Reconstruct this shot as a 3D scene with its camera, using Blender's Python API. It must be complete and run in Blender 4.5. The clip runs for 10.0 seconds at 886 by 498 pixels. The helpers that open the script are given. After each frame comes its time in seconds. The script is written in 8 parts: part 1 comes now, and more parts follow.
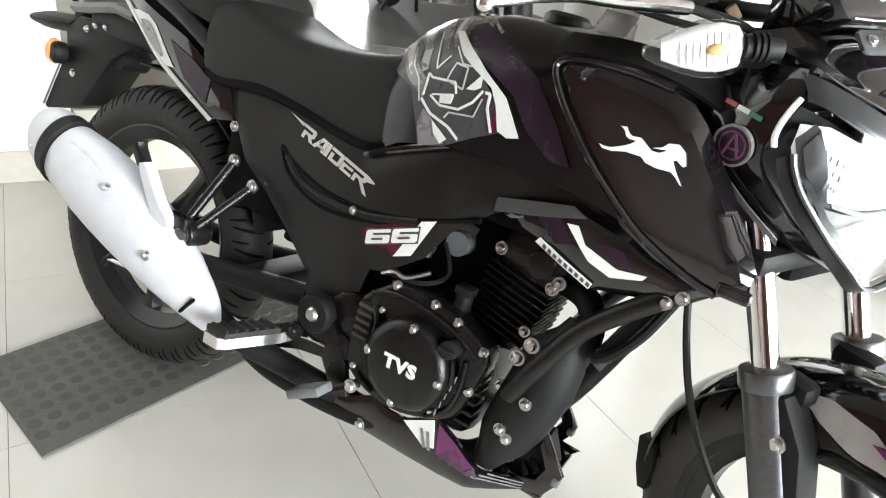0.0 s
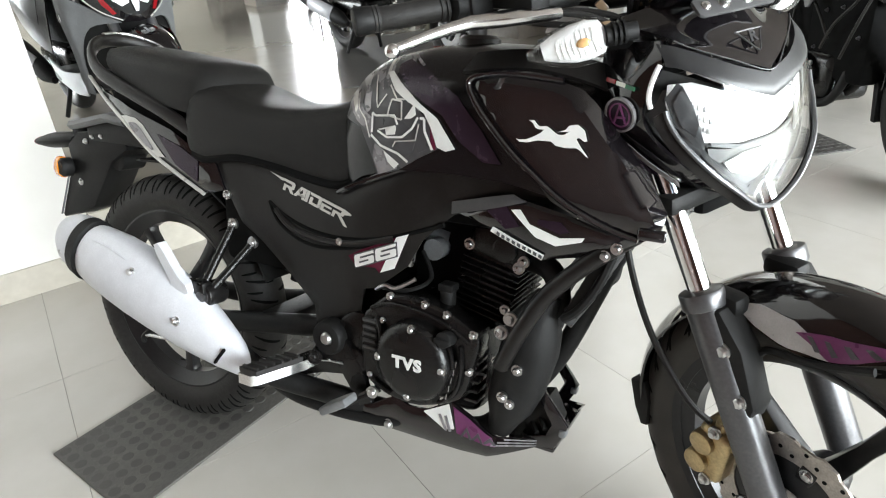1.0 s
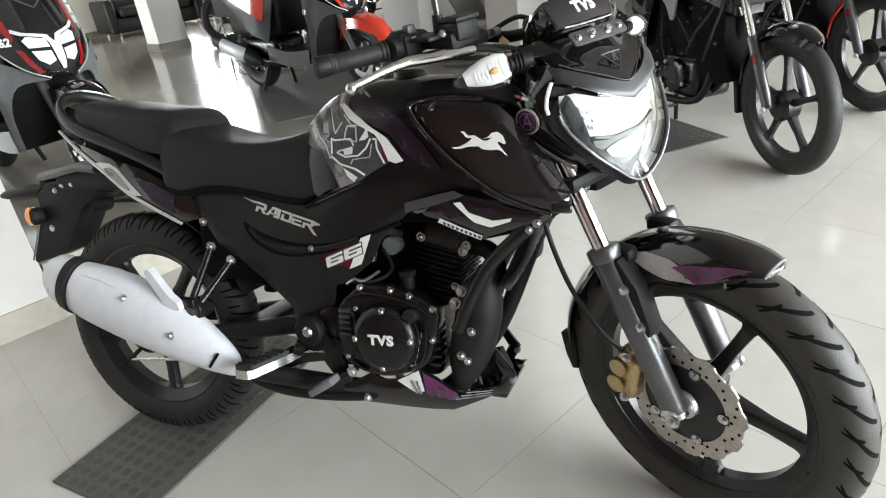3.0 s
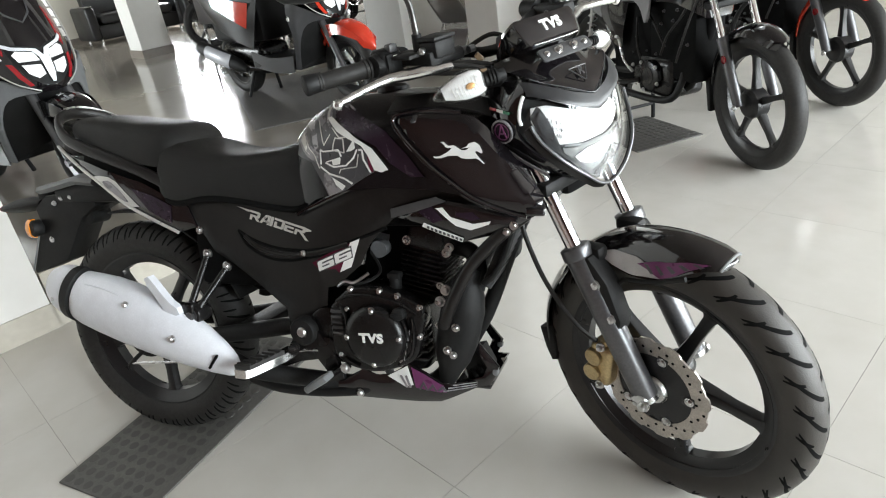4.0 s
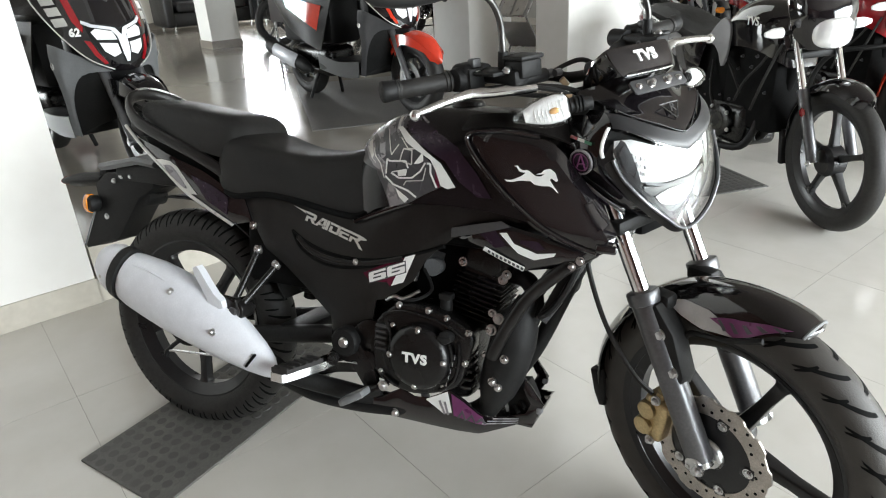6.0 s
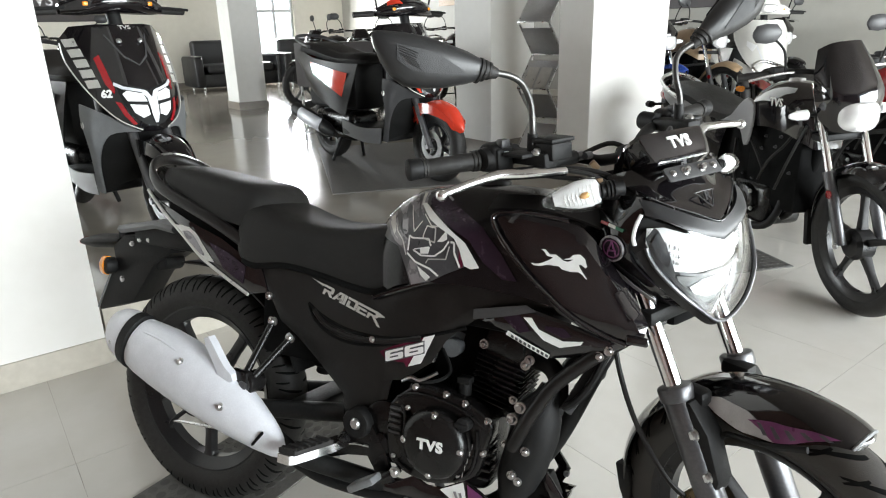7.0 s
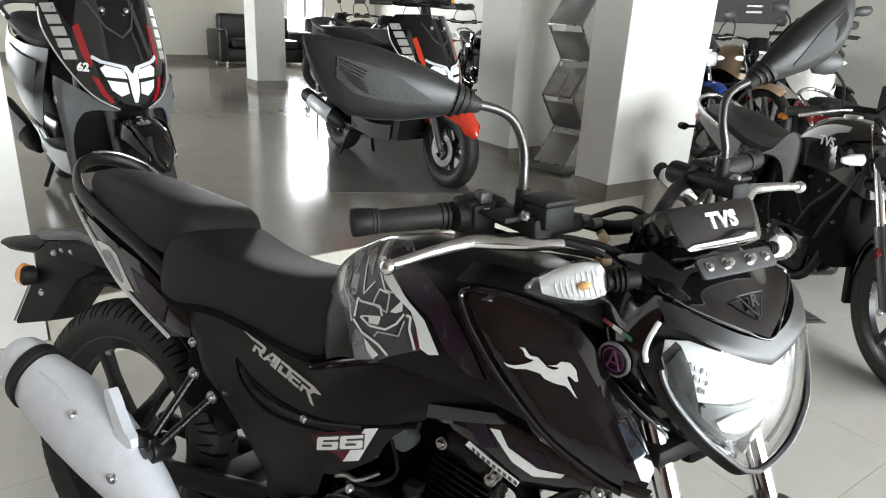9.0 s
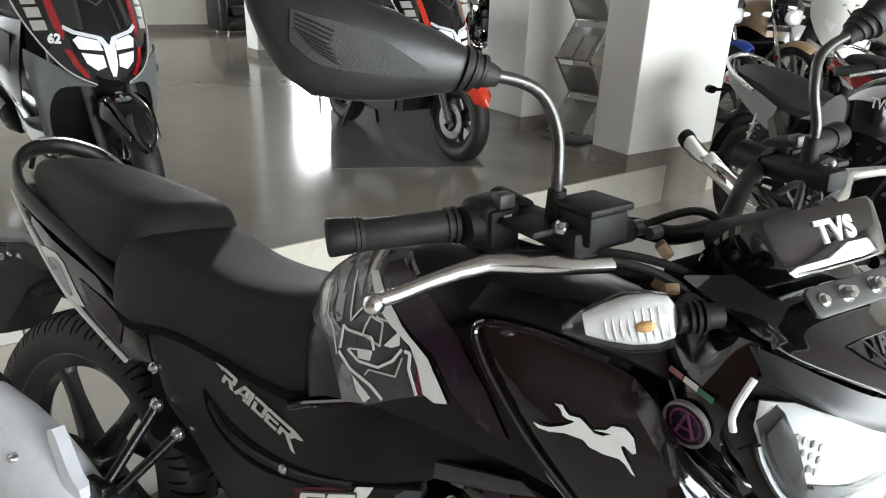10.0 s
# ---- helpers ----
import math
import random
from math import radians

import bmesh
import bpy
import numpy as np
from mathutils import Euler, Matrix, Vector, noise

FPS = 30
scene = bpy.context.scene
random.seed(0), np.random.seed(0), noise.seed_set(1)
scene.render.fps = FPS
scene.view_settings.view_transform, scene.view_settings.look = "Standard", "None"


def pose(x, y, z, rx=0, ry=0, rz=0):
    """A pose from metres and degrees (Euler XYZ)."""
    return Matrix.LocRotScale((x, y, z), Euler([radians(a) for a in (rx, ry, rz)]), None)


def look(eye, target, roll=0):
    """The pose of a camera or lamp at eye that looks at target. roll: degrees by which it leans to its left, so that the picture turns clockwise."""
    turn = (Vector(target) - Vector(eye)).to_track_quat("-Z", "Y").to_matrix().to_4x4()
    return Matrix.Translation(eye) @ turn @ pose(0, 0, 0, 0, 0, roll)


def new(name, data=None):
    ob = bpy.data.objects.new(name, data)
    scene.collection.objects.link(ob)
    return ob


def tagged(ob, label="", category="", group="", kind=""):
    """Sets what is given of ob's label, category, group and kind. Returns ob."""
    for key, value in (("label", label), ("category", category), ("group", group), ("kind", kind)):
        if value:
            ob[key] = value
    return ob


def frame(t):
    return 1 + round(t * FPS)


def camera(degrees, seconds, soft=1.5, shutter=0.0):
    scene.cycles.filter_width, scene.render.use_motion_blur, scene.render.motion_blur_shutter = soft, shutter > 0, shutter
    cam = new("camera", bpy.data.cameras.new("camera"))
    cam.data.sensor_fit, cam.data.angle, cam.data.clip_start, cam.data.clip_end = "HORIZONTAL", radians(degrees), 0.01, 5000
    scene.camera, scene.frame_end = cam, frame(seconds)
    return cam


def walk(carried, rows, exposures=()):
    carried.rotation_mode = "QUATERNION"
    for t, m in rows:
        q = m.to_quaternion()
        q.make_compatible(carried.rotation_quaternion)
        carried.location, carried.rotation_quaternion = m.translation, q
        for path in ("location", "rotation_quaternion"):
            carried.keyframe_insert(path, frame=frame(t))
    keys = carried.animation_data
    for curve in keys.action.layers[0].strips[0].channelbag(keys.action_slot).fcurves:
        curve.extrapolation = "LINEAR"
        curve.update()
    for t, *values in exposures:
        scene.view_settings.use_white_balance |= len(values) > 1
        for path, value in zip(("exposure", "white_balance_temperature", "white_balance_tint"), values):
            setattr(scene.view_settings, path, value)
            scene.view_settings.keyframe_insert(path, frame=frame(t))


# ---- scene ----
cam = camera(69.0, 10.0, soft=1.1)
PATH = [
    (0, (0.506, -0.455, 1.036), (-0.931, 0.545, 0.07), 9.5),
    (0.5, (0.596, -0.444, 1.069), (-0.87, 0.487, 0.077), -2.0),
    (1, (0.665, -0.465, 1.09), (-0.836, 0.484, 0.17), -4.9),
    (1.5, (0.732, -0.499, 1.098), (-0.774, 0.432, 0.169), -6.6),
    (2, (0.756, -0.54, 1.112), (-0.732, 0.458, 0.223), -6.8),
    (2.5, (0.785, -0.606, 1.126), (-0.627, 0.509, 0.254), -6.5),
    (4, (0.897, -0.703, 1.198), (-0.454, 0.476, 0.312), -8.8),
    (4.5, (0.893, -0.698, 1.197), (-0.464, 0.471, 0.308), -7.5),
    (5, (0.875, -0.693, 1.19), (-0.509, 0.441, 0.296), -6.5),
    (5.2, (0.862, -0.689, 1.192), (-0.538, 0.454, 0.336), -5.3),
    (6.3, (0.809, -0.707, 1.188), (-0.644, 0.414, 0.394), -2.3),
    (6.5, (0.798, -0.705, 1.196), (-0.681, 0.424, 0.463), -1.8),
    (7, (0.77, -0.682, 1.208), (-0.744, 0.452, 0.558), -1.5),
    (7.5, (0.747, -0.607, 1.216), (-0.834, 0.461, 0.616), -1.8),
    (8, (0.755, -0.531, 1.21), (-0.88, 0.425, 0.567), -2.8),
    (8.5, (0.705, -0.482, 1.214), (-0.934, 0.442, 0.535), -1.8),
    (9, (0.564, -0.419, 1.233), (-0.972, 0.669, 0.557), 3.3),
    (9.5, (0.456, -0.377, 1.225), (-1.0, 0.755, 0.452), 4.5),
    (10, (0.379, -0.286, 1.21), (-1.144, 0.757, 0.44), 2.0),
]
walk(cam, [(t, look(eye, target, roll)) for t, eye, target, roll in PATH],
     ((0, 0.8), (0.5, 0.5), (1, 0.42), (2.5, 0.25), (4.5, 0.1), (7, 0.12), (8.5, 0), (10, -0.15)))

# ---- world, sun and large lights ----
world = bpy.data.worlds.new("sky")
scene.world = world
world.use_nodes = True
wn = world.node_tree
sky = wn.nodes.new("ShaderNodeTexSky")
sky.sky_type = "NISHITA"
sky.sun_disc = False
sky.sun_elevation, sky.sun_rotation = radians(50), radians(100)
wn.nodes["Background"].inputs["Strength"].default_value = 0.12
wn.links.new(sky.outputs["Color"], wn.nodes["Background"].inputs["Color"])
sun = new("sun", bpy.data.lights.new("sun", "SUN"))
sun.data.energy, sun.data.angle, sun.data.color = 2.0, radians(4), (1, 0.96, 0.9)
sun.matrix_world = look((9, 6, 14), (0, 0, 0))


def window_light(name, eye, target, w, h, watts, color=(1, 1, 1)):
    lamp = new(name, bpy.data.lights.new(name, "AREA"))
    lamp.data.shape, lamp.data.size, lamp.data.size_y = "RECTANGLE", w, h
    lamp.data.energy, lamp.data.color = watts, color
    lamp.matrix_world = look(eye, target)
    return lamp


# daylight in the glazed shop front and in the far window
window_light("daylight_front", (4.85, 2.85, 1.5), (0, 2.15, 1.2), 6.8, 2.3, 985, (0.918, 0.978, 1.0))
# added fill that brightens the inner hall, from an unseen side window
window_light("hall_fill", (-9.6, -3.5, 1.7), (-4.2, 2.4, 0.9), 3.6, 1.5, 420, (0.93, 0.985, 1.0))
window_light("daylight_back", (-11.9, 4.9, 1.6), (-7, 4.3, 0.6), 0.75, 1.6, 260, (0.95, 0.98, 1.0))

# ---- materials ----
def mat(name, color, rough=0.5, metal=0.0, spot=None, scale=40.0, amount=0.15, bump=0.0, bump_scale=300.0, coat=0.0,
        rough_var=0.08, spec=0.5, coords="Object"):
    """A painted, moulded or metal surface: base colour mottled at two scales, uneven gloss and fine relief."""
    m = bpy.data.materials.new(name)
    m.use_nodes = True
    nt = m.node_tree
    b = nt.nodes["Principled BSDF"]
    tc = nt.nodes.new("ShaderNodeTexCoord")
    n1, n2 = nt.nodes.new("ShaderNodeTexNoise"), nt.nodes.new("ShaderNodeTexNoise")
    n1.inputs["Scale"].default_value, n1.inputs["Detail"].default_value = scale, 5
    n2.inputs["Scale"].default_value, n2.inputs["Detail"].default_value = scale / 9, 3
    for n in (n1, n2):
        nt.links.new(tc.outputs[coords], n.inputs["Vector"])
    add = nt.nodes.new("ShaderNodeMath")
    add.operation = "MULTIPLY"
    nt.links.new(n1.outputs["Fac"], add.inputs[0])
    nt.links.new(n2.outputs["Fac"], add.inputs[1])
    ramp = nt.nodes.new("ShaderNodeMapRange")
    ramp.inputs["From Min"].default_value, ramp.inputs["From Max"].default_value = 0.1, 0.42
    nt.links.new(add.outputs[0], ramp.inputs["Value"])
    mix = nt.nodes.new("ShaderNodeMix")
    mix.data_type = "RGBA"
    second = spot or [min(1, c * (1 + amount) + 0.01 * amount) for c in color]
    first = color if spot else [c * (1 - amount) for c in color]
    mix.inputs["A"].default_value, mix.inputs["B"].default_value = (*first, 1), (*second, 1)
    nt.links.new(ramp.outputs["Result"], mix.inputs["Factor"])
    nt.links.new(mix.outputs["Result"], b.inputs["Base Color"])
    rr = nt.nodes.new("ShaderNodeMapRange")
    rr.inputs["To Min"].default_value, rr.inputs["To Max"].default_value = max(0.0, rough - rough_var), min(1.0, rough + rough_var)
    nt.links.new(n2.outputs["Fac"], rr.inputs["Value"])
    nt.links.new(rr.outputs["Result"], b.inputs["Roughness"])
    b.inputs["Metallic"].default_value = metal
    b.inputs["Coat Weight"].default_value = coat
    b.inputs["Coat Roughness"].default_value = 0.03
    b.inputs["Specular IOR Level"].default_value = spec
    if bump:
        n3, bn = nt.nodes.new("ShaderNodeTexNoise"), nt.nodes.new("ShaderNodeBump")
        n3.inputs["Scale"].default_value, n3.inputs["Detail"].default_value = bump_scale, 4
        nt.links.new(tc.outputs[coords], n3.inputs["Vector"])
        bn.inputs["Strength"].default_value, bn.inputs["Distance"].default_value = bump, 0.002
        nt.links.new(n3.outputs["Fac"], bn.inputs["Height"])
        nt.links.new(bn.outputs["Normal"], b.inputs["Normal"])
    return m


def glass(name, color=(1, 1, 1), rough=0.02, clear=0.8):
    """Thin clear cover: mostly let through, with a real gloss on it."""
    m = bpy.data.materials.new(name)
    m.use_nodes = True
    nt = m.node_tree
    out = nt.nodes["Material Output"]
    nt.nodes.remove(nt.nodes["Principled BSDF"])
    tr, gl, mx, fr = (nt.nodes.new(k) for k in ("ShaderNodeBsdfTransparent", "ShaderNodeBsdfGlossy", "ShaderNodeMixShader", "ShaderNodeLayerWeight"))
    tr.inputs["Color"].default_value = (*[c * clear + (1 - clear) * 0.5 for c in color], 1)
    gl.inputs["Roughness"].default_value = rough
    fr.inputs["Blend"].default_value = 0.22
    soft = nt.nodes.new("ShaderNodeMath")
    soft.operation, soft.inputs[1].default_value, soft.inputs[2].default_value = "MULTIPLY_ADD", 0.55, 0.02
    nt.links.new(fr.outputs["Facing"], soft.inputs[0])
    nt.links.new(soft.outputs[0], mx.inputs["Fac"])
    nt.links.new(tr.outputs[0], mx.inputs[1])
    nt.links.new(gl.outputs[0], mx.inputs[2])
    nt.links.new(mx.outputs[0], out.inputs["Surface"])
    return m


GLOSS_BLACK = mat("gloss_black_paint", (0.004, 0.003, 0.004), 0.07, 0.0, scale=900, amount=0.5, coat=0.8, rough_var=0.03)
SATIN_BLACK = mat("satin_black_plastic", (0.008, 0.007, 0.0065), 0.34, scale=200, amount=0.2, bump=0.15, bump_scale=900, spec=0.3)
TANK_BLACK = mat("semi_gloss_black_paint", (0.005, 0.004, 0.005), 0.18, scale=900, amount=0.4, rough_var=0.04, spec=0.36)
MATTE_BLACK = mat("matte_black_plastic", (0.009, 0.009, 0.009), 0.55, scale=150, amount=0.25, bump=0.25, bump_scale=700, spec=0.25)
SEAT = mat("seat_vinyl", (0.011, 0.0105, 0.010), 0.55, scale=160, amount=0.2, bump=0.5, bump_scale=1100, spec=0.26)
RUBBER = mat("tyre_rubber", (0.019, 0.018, 0.017), 0.55, scale=90, amount=0.3, bump=0.3, bump_scale=500, spec=0.32)
DUSTY_RUBBER = mat("dusty_tyre_rubber", (0.034, 0.031, 0.028), 0.5, spot=(0.05, 0.045, 0.039), scale=26, bump=0.3, bump_scale=500, spec=0.42)
ENGINE_BLACK = mat("engine_black_enamel", (0.0055, 0.005, 0.005), 0.26, 0.1, scale=120, amount=0.3, bump=0.25, bump_scale=420, spec=0.4)
WHEEL_BLACK = mat("wheel_black_paint", (0.012, 0.012, 0.013), 0.3, 0.2, scale=200, amount=0.2)
CHROME = mat("chrome", (0.85, 0.85, 0.85), 0.08, 1.0, scale=60, amount=0.05, rough_var=0.04)
STEEL = mat("bright_steel", (0.6, 0.6, 0.6), 0.28, 1.0, scale=200, amount=0.15)
DISC_STEEL = mat("brake_disc_steel", (0.46, 0.42, 0.38), 0.34, 0.9, scale=300, amount=0.25)
DARK_METAL = mat("grey_fork_metal", (0.13, 0.13, 0.135), 0.34, 0.75, scale=200, amount=0.15)
SILVER = mat("silver_heat_shield_paint", (0.72, 0.735, 0.78), 0.40, 0.12, scale=300, amount=0.06)
LEVER_SILVER = mat("polished_aluminium", (0.82, 0.82, 0.82), 0.22, 1.0, scale=120, amount=0.08)
GOLD = mat("gold_anodised_metal", (0.50, 0.385, 0.21), 0.36, 0.85, scale=200, amount=0.2)
WHITE_DECAL = mat("white_decal", (0.8, 0.8, 0.78), 0.3, scale=100, amount=0.04)
SILVER_DECAL = mat("silver_decal", (0.62, 0.61, 0.58), 0.3, 0.4, scale=300, amount=0.08)
GREY_DECAL = mat("grey_decal", (0.25, 0.24, 0.25), 0.28, 0.3, scale=400, amount=0.12)
PALE_DECAL = mat("pale_grey_decal", (0.46, 0.45, 0.45), 0.3, 0.1, scale=400, amount=0.1)
TANK_DECAL = mat("slate_decal", (0.095, 0.095, 0.10), 0.3, 0.2, spot=(0.055, 0.055, 0.06), scale=60)
DARK_DECAL = mat("charcoal_decal", (0.06, 0.06, 0.065), 0.3, scale=300, amount=0.15)
PURPLE = mat("purple_decal", (0.026, 0.014, 0.027), 0.25, 0.3, scale=500, amount=0.2)
MAGENTA = mat("magenta_decal", (0.16, 0.035, 0.12), 0.3, 0.2, scale=400, amount=0.15)
MAROON = mat("maroon_decal", (0.12, 0.012, 0.035), 0.25, 0.2, scale=400, amount=0.2)
RED = mat("red_paint", (0.62, 0.045, 0.02), 0.2, scale=300, amount=0.08, coat=0.6)
DEEP_RED = mat("deep_red_paint", (0.28, 0.008, 0.012), 0.22, scale=300, amount=0.1, coat=0.5)
BLUE = mat("blue_paint", (0.02, 0.06, 0.3), 0.25, scale=300, amount=0.1, coat=0.5)
GREEN = mat("green_decal", (0.02, 0.16, 0.08), 0.3, amount=0.1)
TAN = mat("tan_paint", (0.36, 0.25, 0.15), 0.3, scale=200, amount=0.1)
GREY_PLASTIC = mat("grey_plastic", (0.16, 0.165, 0.17), 0.42, scale=200, amount=0.12)
DARK_GREY_PLASTIC = mat("dark_grey_plastic", (0.05, 0.05, 0.052), 0.45, scale=200, amount=0.15, bump=0.1)
MIRROR_INSET = mat("mirror_inset_plastic", (0.030, 0.030, 0.031), 0.6, spot=(0.022, 0.022, 0.023), scale=300, bump=0.4, bump_scale=900)
KNEE_GREY = mat("pale_grey_panel", (0.24, 0.24, 0.245), 0.4, scale=200, amount=0.08)
WHITE_PAINT = mat("white_vehicle_paint", (0.78, 0.77, 0.73), 0.2, scale=200, amount=0.03, coat=0.4)
REFLECTOR = mat("lamp_reflector", (0.92, 0.92, 0.92), 0.22, 0.6, scale=90, amount=0.05)
LAMP_WHITE = mat("white_lamp_insert", (0.9, 0.9, 0.9), 0.25, scale=90, amount=0.03)
ORANGE = mat("orange_lens", (0.85, 0.28, 0.02), 0.15, scale=200, amount=0.15, coat=0.5)
AMBER = mat("pale_amber_plastic", (0.72, 0.42, 0.18), 0.2, scale=200, amount=0.15)
CLEAR = glass("clear_lens", (0.97, 0.98, 0.98), 0.03, 0.95)
PANE = glass("window_pane", (0.97, 0.99, 0.99), 0.01, 0.96)
LAMP_LOWER = mat("clouded_lower_reflector", (0.15, 0.155, 0.155), 0.35, 0.0, scale=60, amount=0.25)
BROW_GREY = mat("satin_grey_brow", (0.024, 0.0245, 0.026), 0.36, scale=200, amount=0.12, bump=0.08)
BADGE_GREY = mat("dark_badge_grey", (0.06, 0.06, 0.062), 0.35, 0.3, scale=200, amount=0.1)
LAMP_BEZEL = mat("dark_lamp_bezel", (0.06, 0.062, 0.065), 0.3, scale=200, amount=0.1)
MIRROR_BLACK = mat("black_mirror_plastic", (0.016, 0.016, 0.0165), 0.42, scale=200, amount=0.15, bump=0.12, bump_scale=800)
STEM_METAL = mat("gunmetal_stem", (0.09, 0.088, 0.085), 0.32, 0.8, scale=200, amount=0.15)
# near-black without gloss: paints the shade in gaps, grooves and behind parts
BLACK_VOID = mat("shade_black", (0.004, 0.004, 0.004), 0.75, amount=0.2, spec=0.08)
MAT_RUBBER = mat("floor_mat_rubber", (0.075, 0.072, 0.068), 0.65, spot=(0.12, 0.115, 0.105), scale=60, bump=0.5, bump_scale=260, coords="Generated")
STUD_RUBBER = mat("mat_stud_rubber", (0.05, 0.048, 0.045), 0.6, spot=(0.09, 0.086, 0.078), scale=9, bump=0.3, bump_scale=260)
LEATHER = mat("black_leather", (0.012, 0.012, 0.013), 0.4, scale=60, amount=0.2, bump=0.3, bump_scale=250)
WALL = mat("white_wall_paint", (0.80, 0.79, 0.76), 0.6, spot=(0.76, 0.75, 0.715), scale=14, bump=0.15, bump_scale=160)
CREAM_WALL = mat("cream_wall_paint", (0.70, 0.67, 0.59), 0.6, spot=(0.65, 0.62, 0.54), scale=10, bump=0.1, bump_scale=120)
# darkened so that the glossy blacks mirror a dim ceiling
CEILING = mat("dimmed_ceiling_paint", (0.15, 0.13, 0.115), 0.7, scale=8, amount=0.04, bump=0.1)
SKIRT = mat("skirting_tile", (0.56, 0.53, 0.46), 0.3, spot=(0.46, 0.43, 0.37), scale=30)
DARK_SKIRT = mat("brown_skirting_tile", (0.22, 0.19, 0.16), 0.3, spot=(0.17, 0.15, 0.13), scale=30)
TILE = mat("cream_floor_tile", (0.60, 0.58, 0.54), 0.15, spot=(0.52, 0.50, 0.45), scale=7, rough_var=0.09, bump=0.03, bump_scale=30)
FAR_TILE = mat("grey_polished_floor", (0.30, 0.275, 0.235), 0.14, spot=(0.25, 0.23, 0.195), scale=5, rough_var=0.08)
GROUT = mat("grout", (0.34, 0.315, 0.27), 0.8, scale=60, amount=0.2)
ALUMINIUM = mat("window_aluminium", (0.55, 0.55, 0.56), 0.35, 0.9, scale=100, amount=0.1)
BANNER = mat("dark_banner", (0.035, 0.03, 0.032), 0.5, spot=(0.055, 0.045, 0.045), scale=6)

# ---- builders ----
def part(name, bm, material, parent=None, label="", smooth=True, m=None):
    """Links a bmesh as ONE mesh object under a thing or under a part."""
    if m is not None:
        bm.transform(m)
    bmesh.ops.recalc_face_normals(bm, faces=bm.faces)
    me = bpy.data.meshes.new(name)
    bm.to_mesh(me)
    bm.free()
    if smooth:
        me.shade_smooth()
        me.set_sharp_from_angle(angle=radians(38))
    me.materials.append(material)
    ob = new(name, me)
    ob.parent = parent
    if label:
        ob["label"] = label
    return ob


def thing(name, label, category, m=None, group="", kind=""):
    ob = tagged(new(name), label, category, group, kind)
    ob.empty_display_size = 0.1
    ob.matrix_world = m or Matrix()
    return ob


def merge(*parts_):
    out = bmesh.new()
    for b in parts_:
        me = bpy.data.meshes.new("tmp")
        b.to_mesh(me)
        b.free()
        out.from_mesh(me)
        bpy.data.meshes.remove(me)
    return out


def box(x0, x1, y0, y1, z0, z1, bevel=0.0, seg=2, m=None):
    bm = bmesh.new()
    bmesh.ops.create_cube(bm, size=1)
    bm.transform(Matrix.Translation(((x0 + x1) / 2, (y0 + y1) / 2, (z0 + z1) / 2)) @ Matrix.Diagonal((x1 - x0, y1 - y0, z1 - z0, 1)))
    if bevel:
        bmesh.ops.bevel(bm, geom=list(bm.edges), offset=bevel, segments=seg, profile=0.5, affect="EDGES")
    if m is not None:
        bm.transform(m)
    return bm


def thicken(bm, t):
    """Gives a sheet thickness against its normals, with a rim."""
    bm.normal_update()
    faces = bm.faces[:]
    rim = [e for e in bm.edges if len(e.link_faces) == 1]
    back = {v: bm.verts.new(v.co - v.normal * t) for v in bm.verts[:]}
    order = [(e.verts[0], e.verts[1]) for e in rim]
    for f in faces:
        bm.faces.new([back[v] for v in reversed(f.verts)])
    for a, b in order:
        bm.faces.new((a, b, back[b], back[a]))
    bmesh.ops.recalc_face_normals(bm, faces=bm.faces)
    return bm


def rod(p, q, r, r2=None, seg=16, bevel=0.0):
    """A straight round bar from p to q."""
    p, q = Vector(p), Vector(q)
    bm = bmesh.new()
    bmesh.ops.create_cone(bm, cap_ends=True, segments=seg, radius1=r, radius2=r if r2 is None else r2, depth=(q - p).length)
    if bevel:
        bmesh.ops.bevel(bm, geom=[e for e in bm.edges if len(e.link_faces) == 2 and any(len(f.verts) > 4 for f in e.link_faces)],
                        offset=bevel, segments=2, profile=0.5, affect="EDGES")
    bm.transform(Matrix.Translation((p + q) / 2) @ (q - p).to_track_quat("Z", "Y").to_matrix().to_4x4())
    return bm


def spline(points, n=8, closed=False):
    """A smooth curve through the points."""
    p = [Vector(v) for v in points]
    out = []
    k = len(p)
    for i in range(k if closed else k - 1):
        a, b = p[i], p[(i + 1) % k]
        za = p[i - 1] if closed or i else a
        zb = p[(i + 2) % k] if closed or i + 2 < k else b
        for j in range(n):
            t = j / n
            out.append(0.5 * (2 * a + (b - za) * t + (2 * za - 5 * a + 4 * b - zb) * t * t + (3 * a - za - 3 * b + zb) * t ** 3))
    if not closed:
        out.append(p[-1])
    return out


def loft(rings, caps=True, closed_path=False):
    """Skin over rings of equally many points."""
    bm = bmesh.new()
    vs = [[bm.verts.new(p) for p in ring] for ring in rings]
    n = len(vs[0])
    for i in range(len(vs) if closed_path else len(vs) - 1):
        a, b = vs[i], vs[(i + 1) % len(vs)]
        for j in range(n):
            bm.faces.new((a[j], a[(j + 1) % n], b[(j + 1) % n], b[j]))
    if caps and not closed_path:
        bm.faces.new(vs[0][::-1])
        bm.faces.new(vs[-1])
    return bm


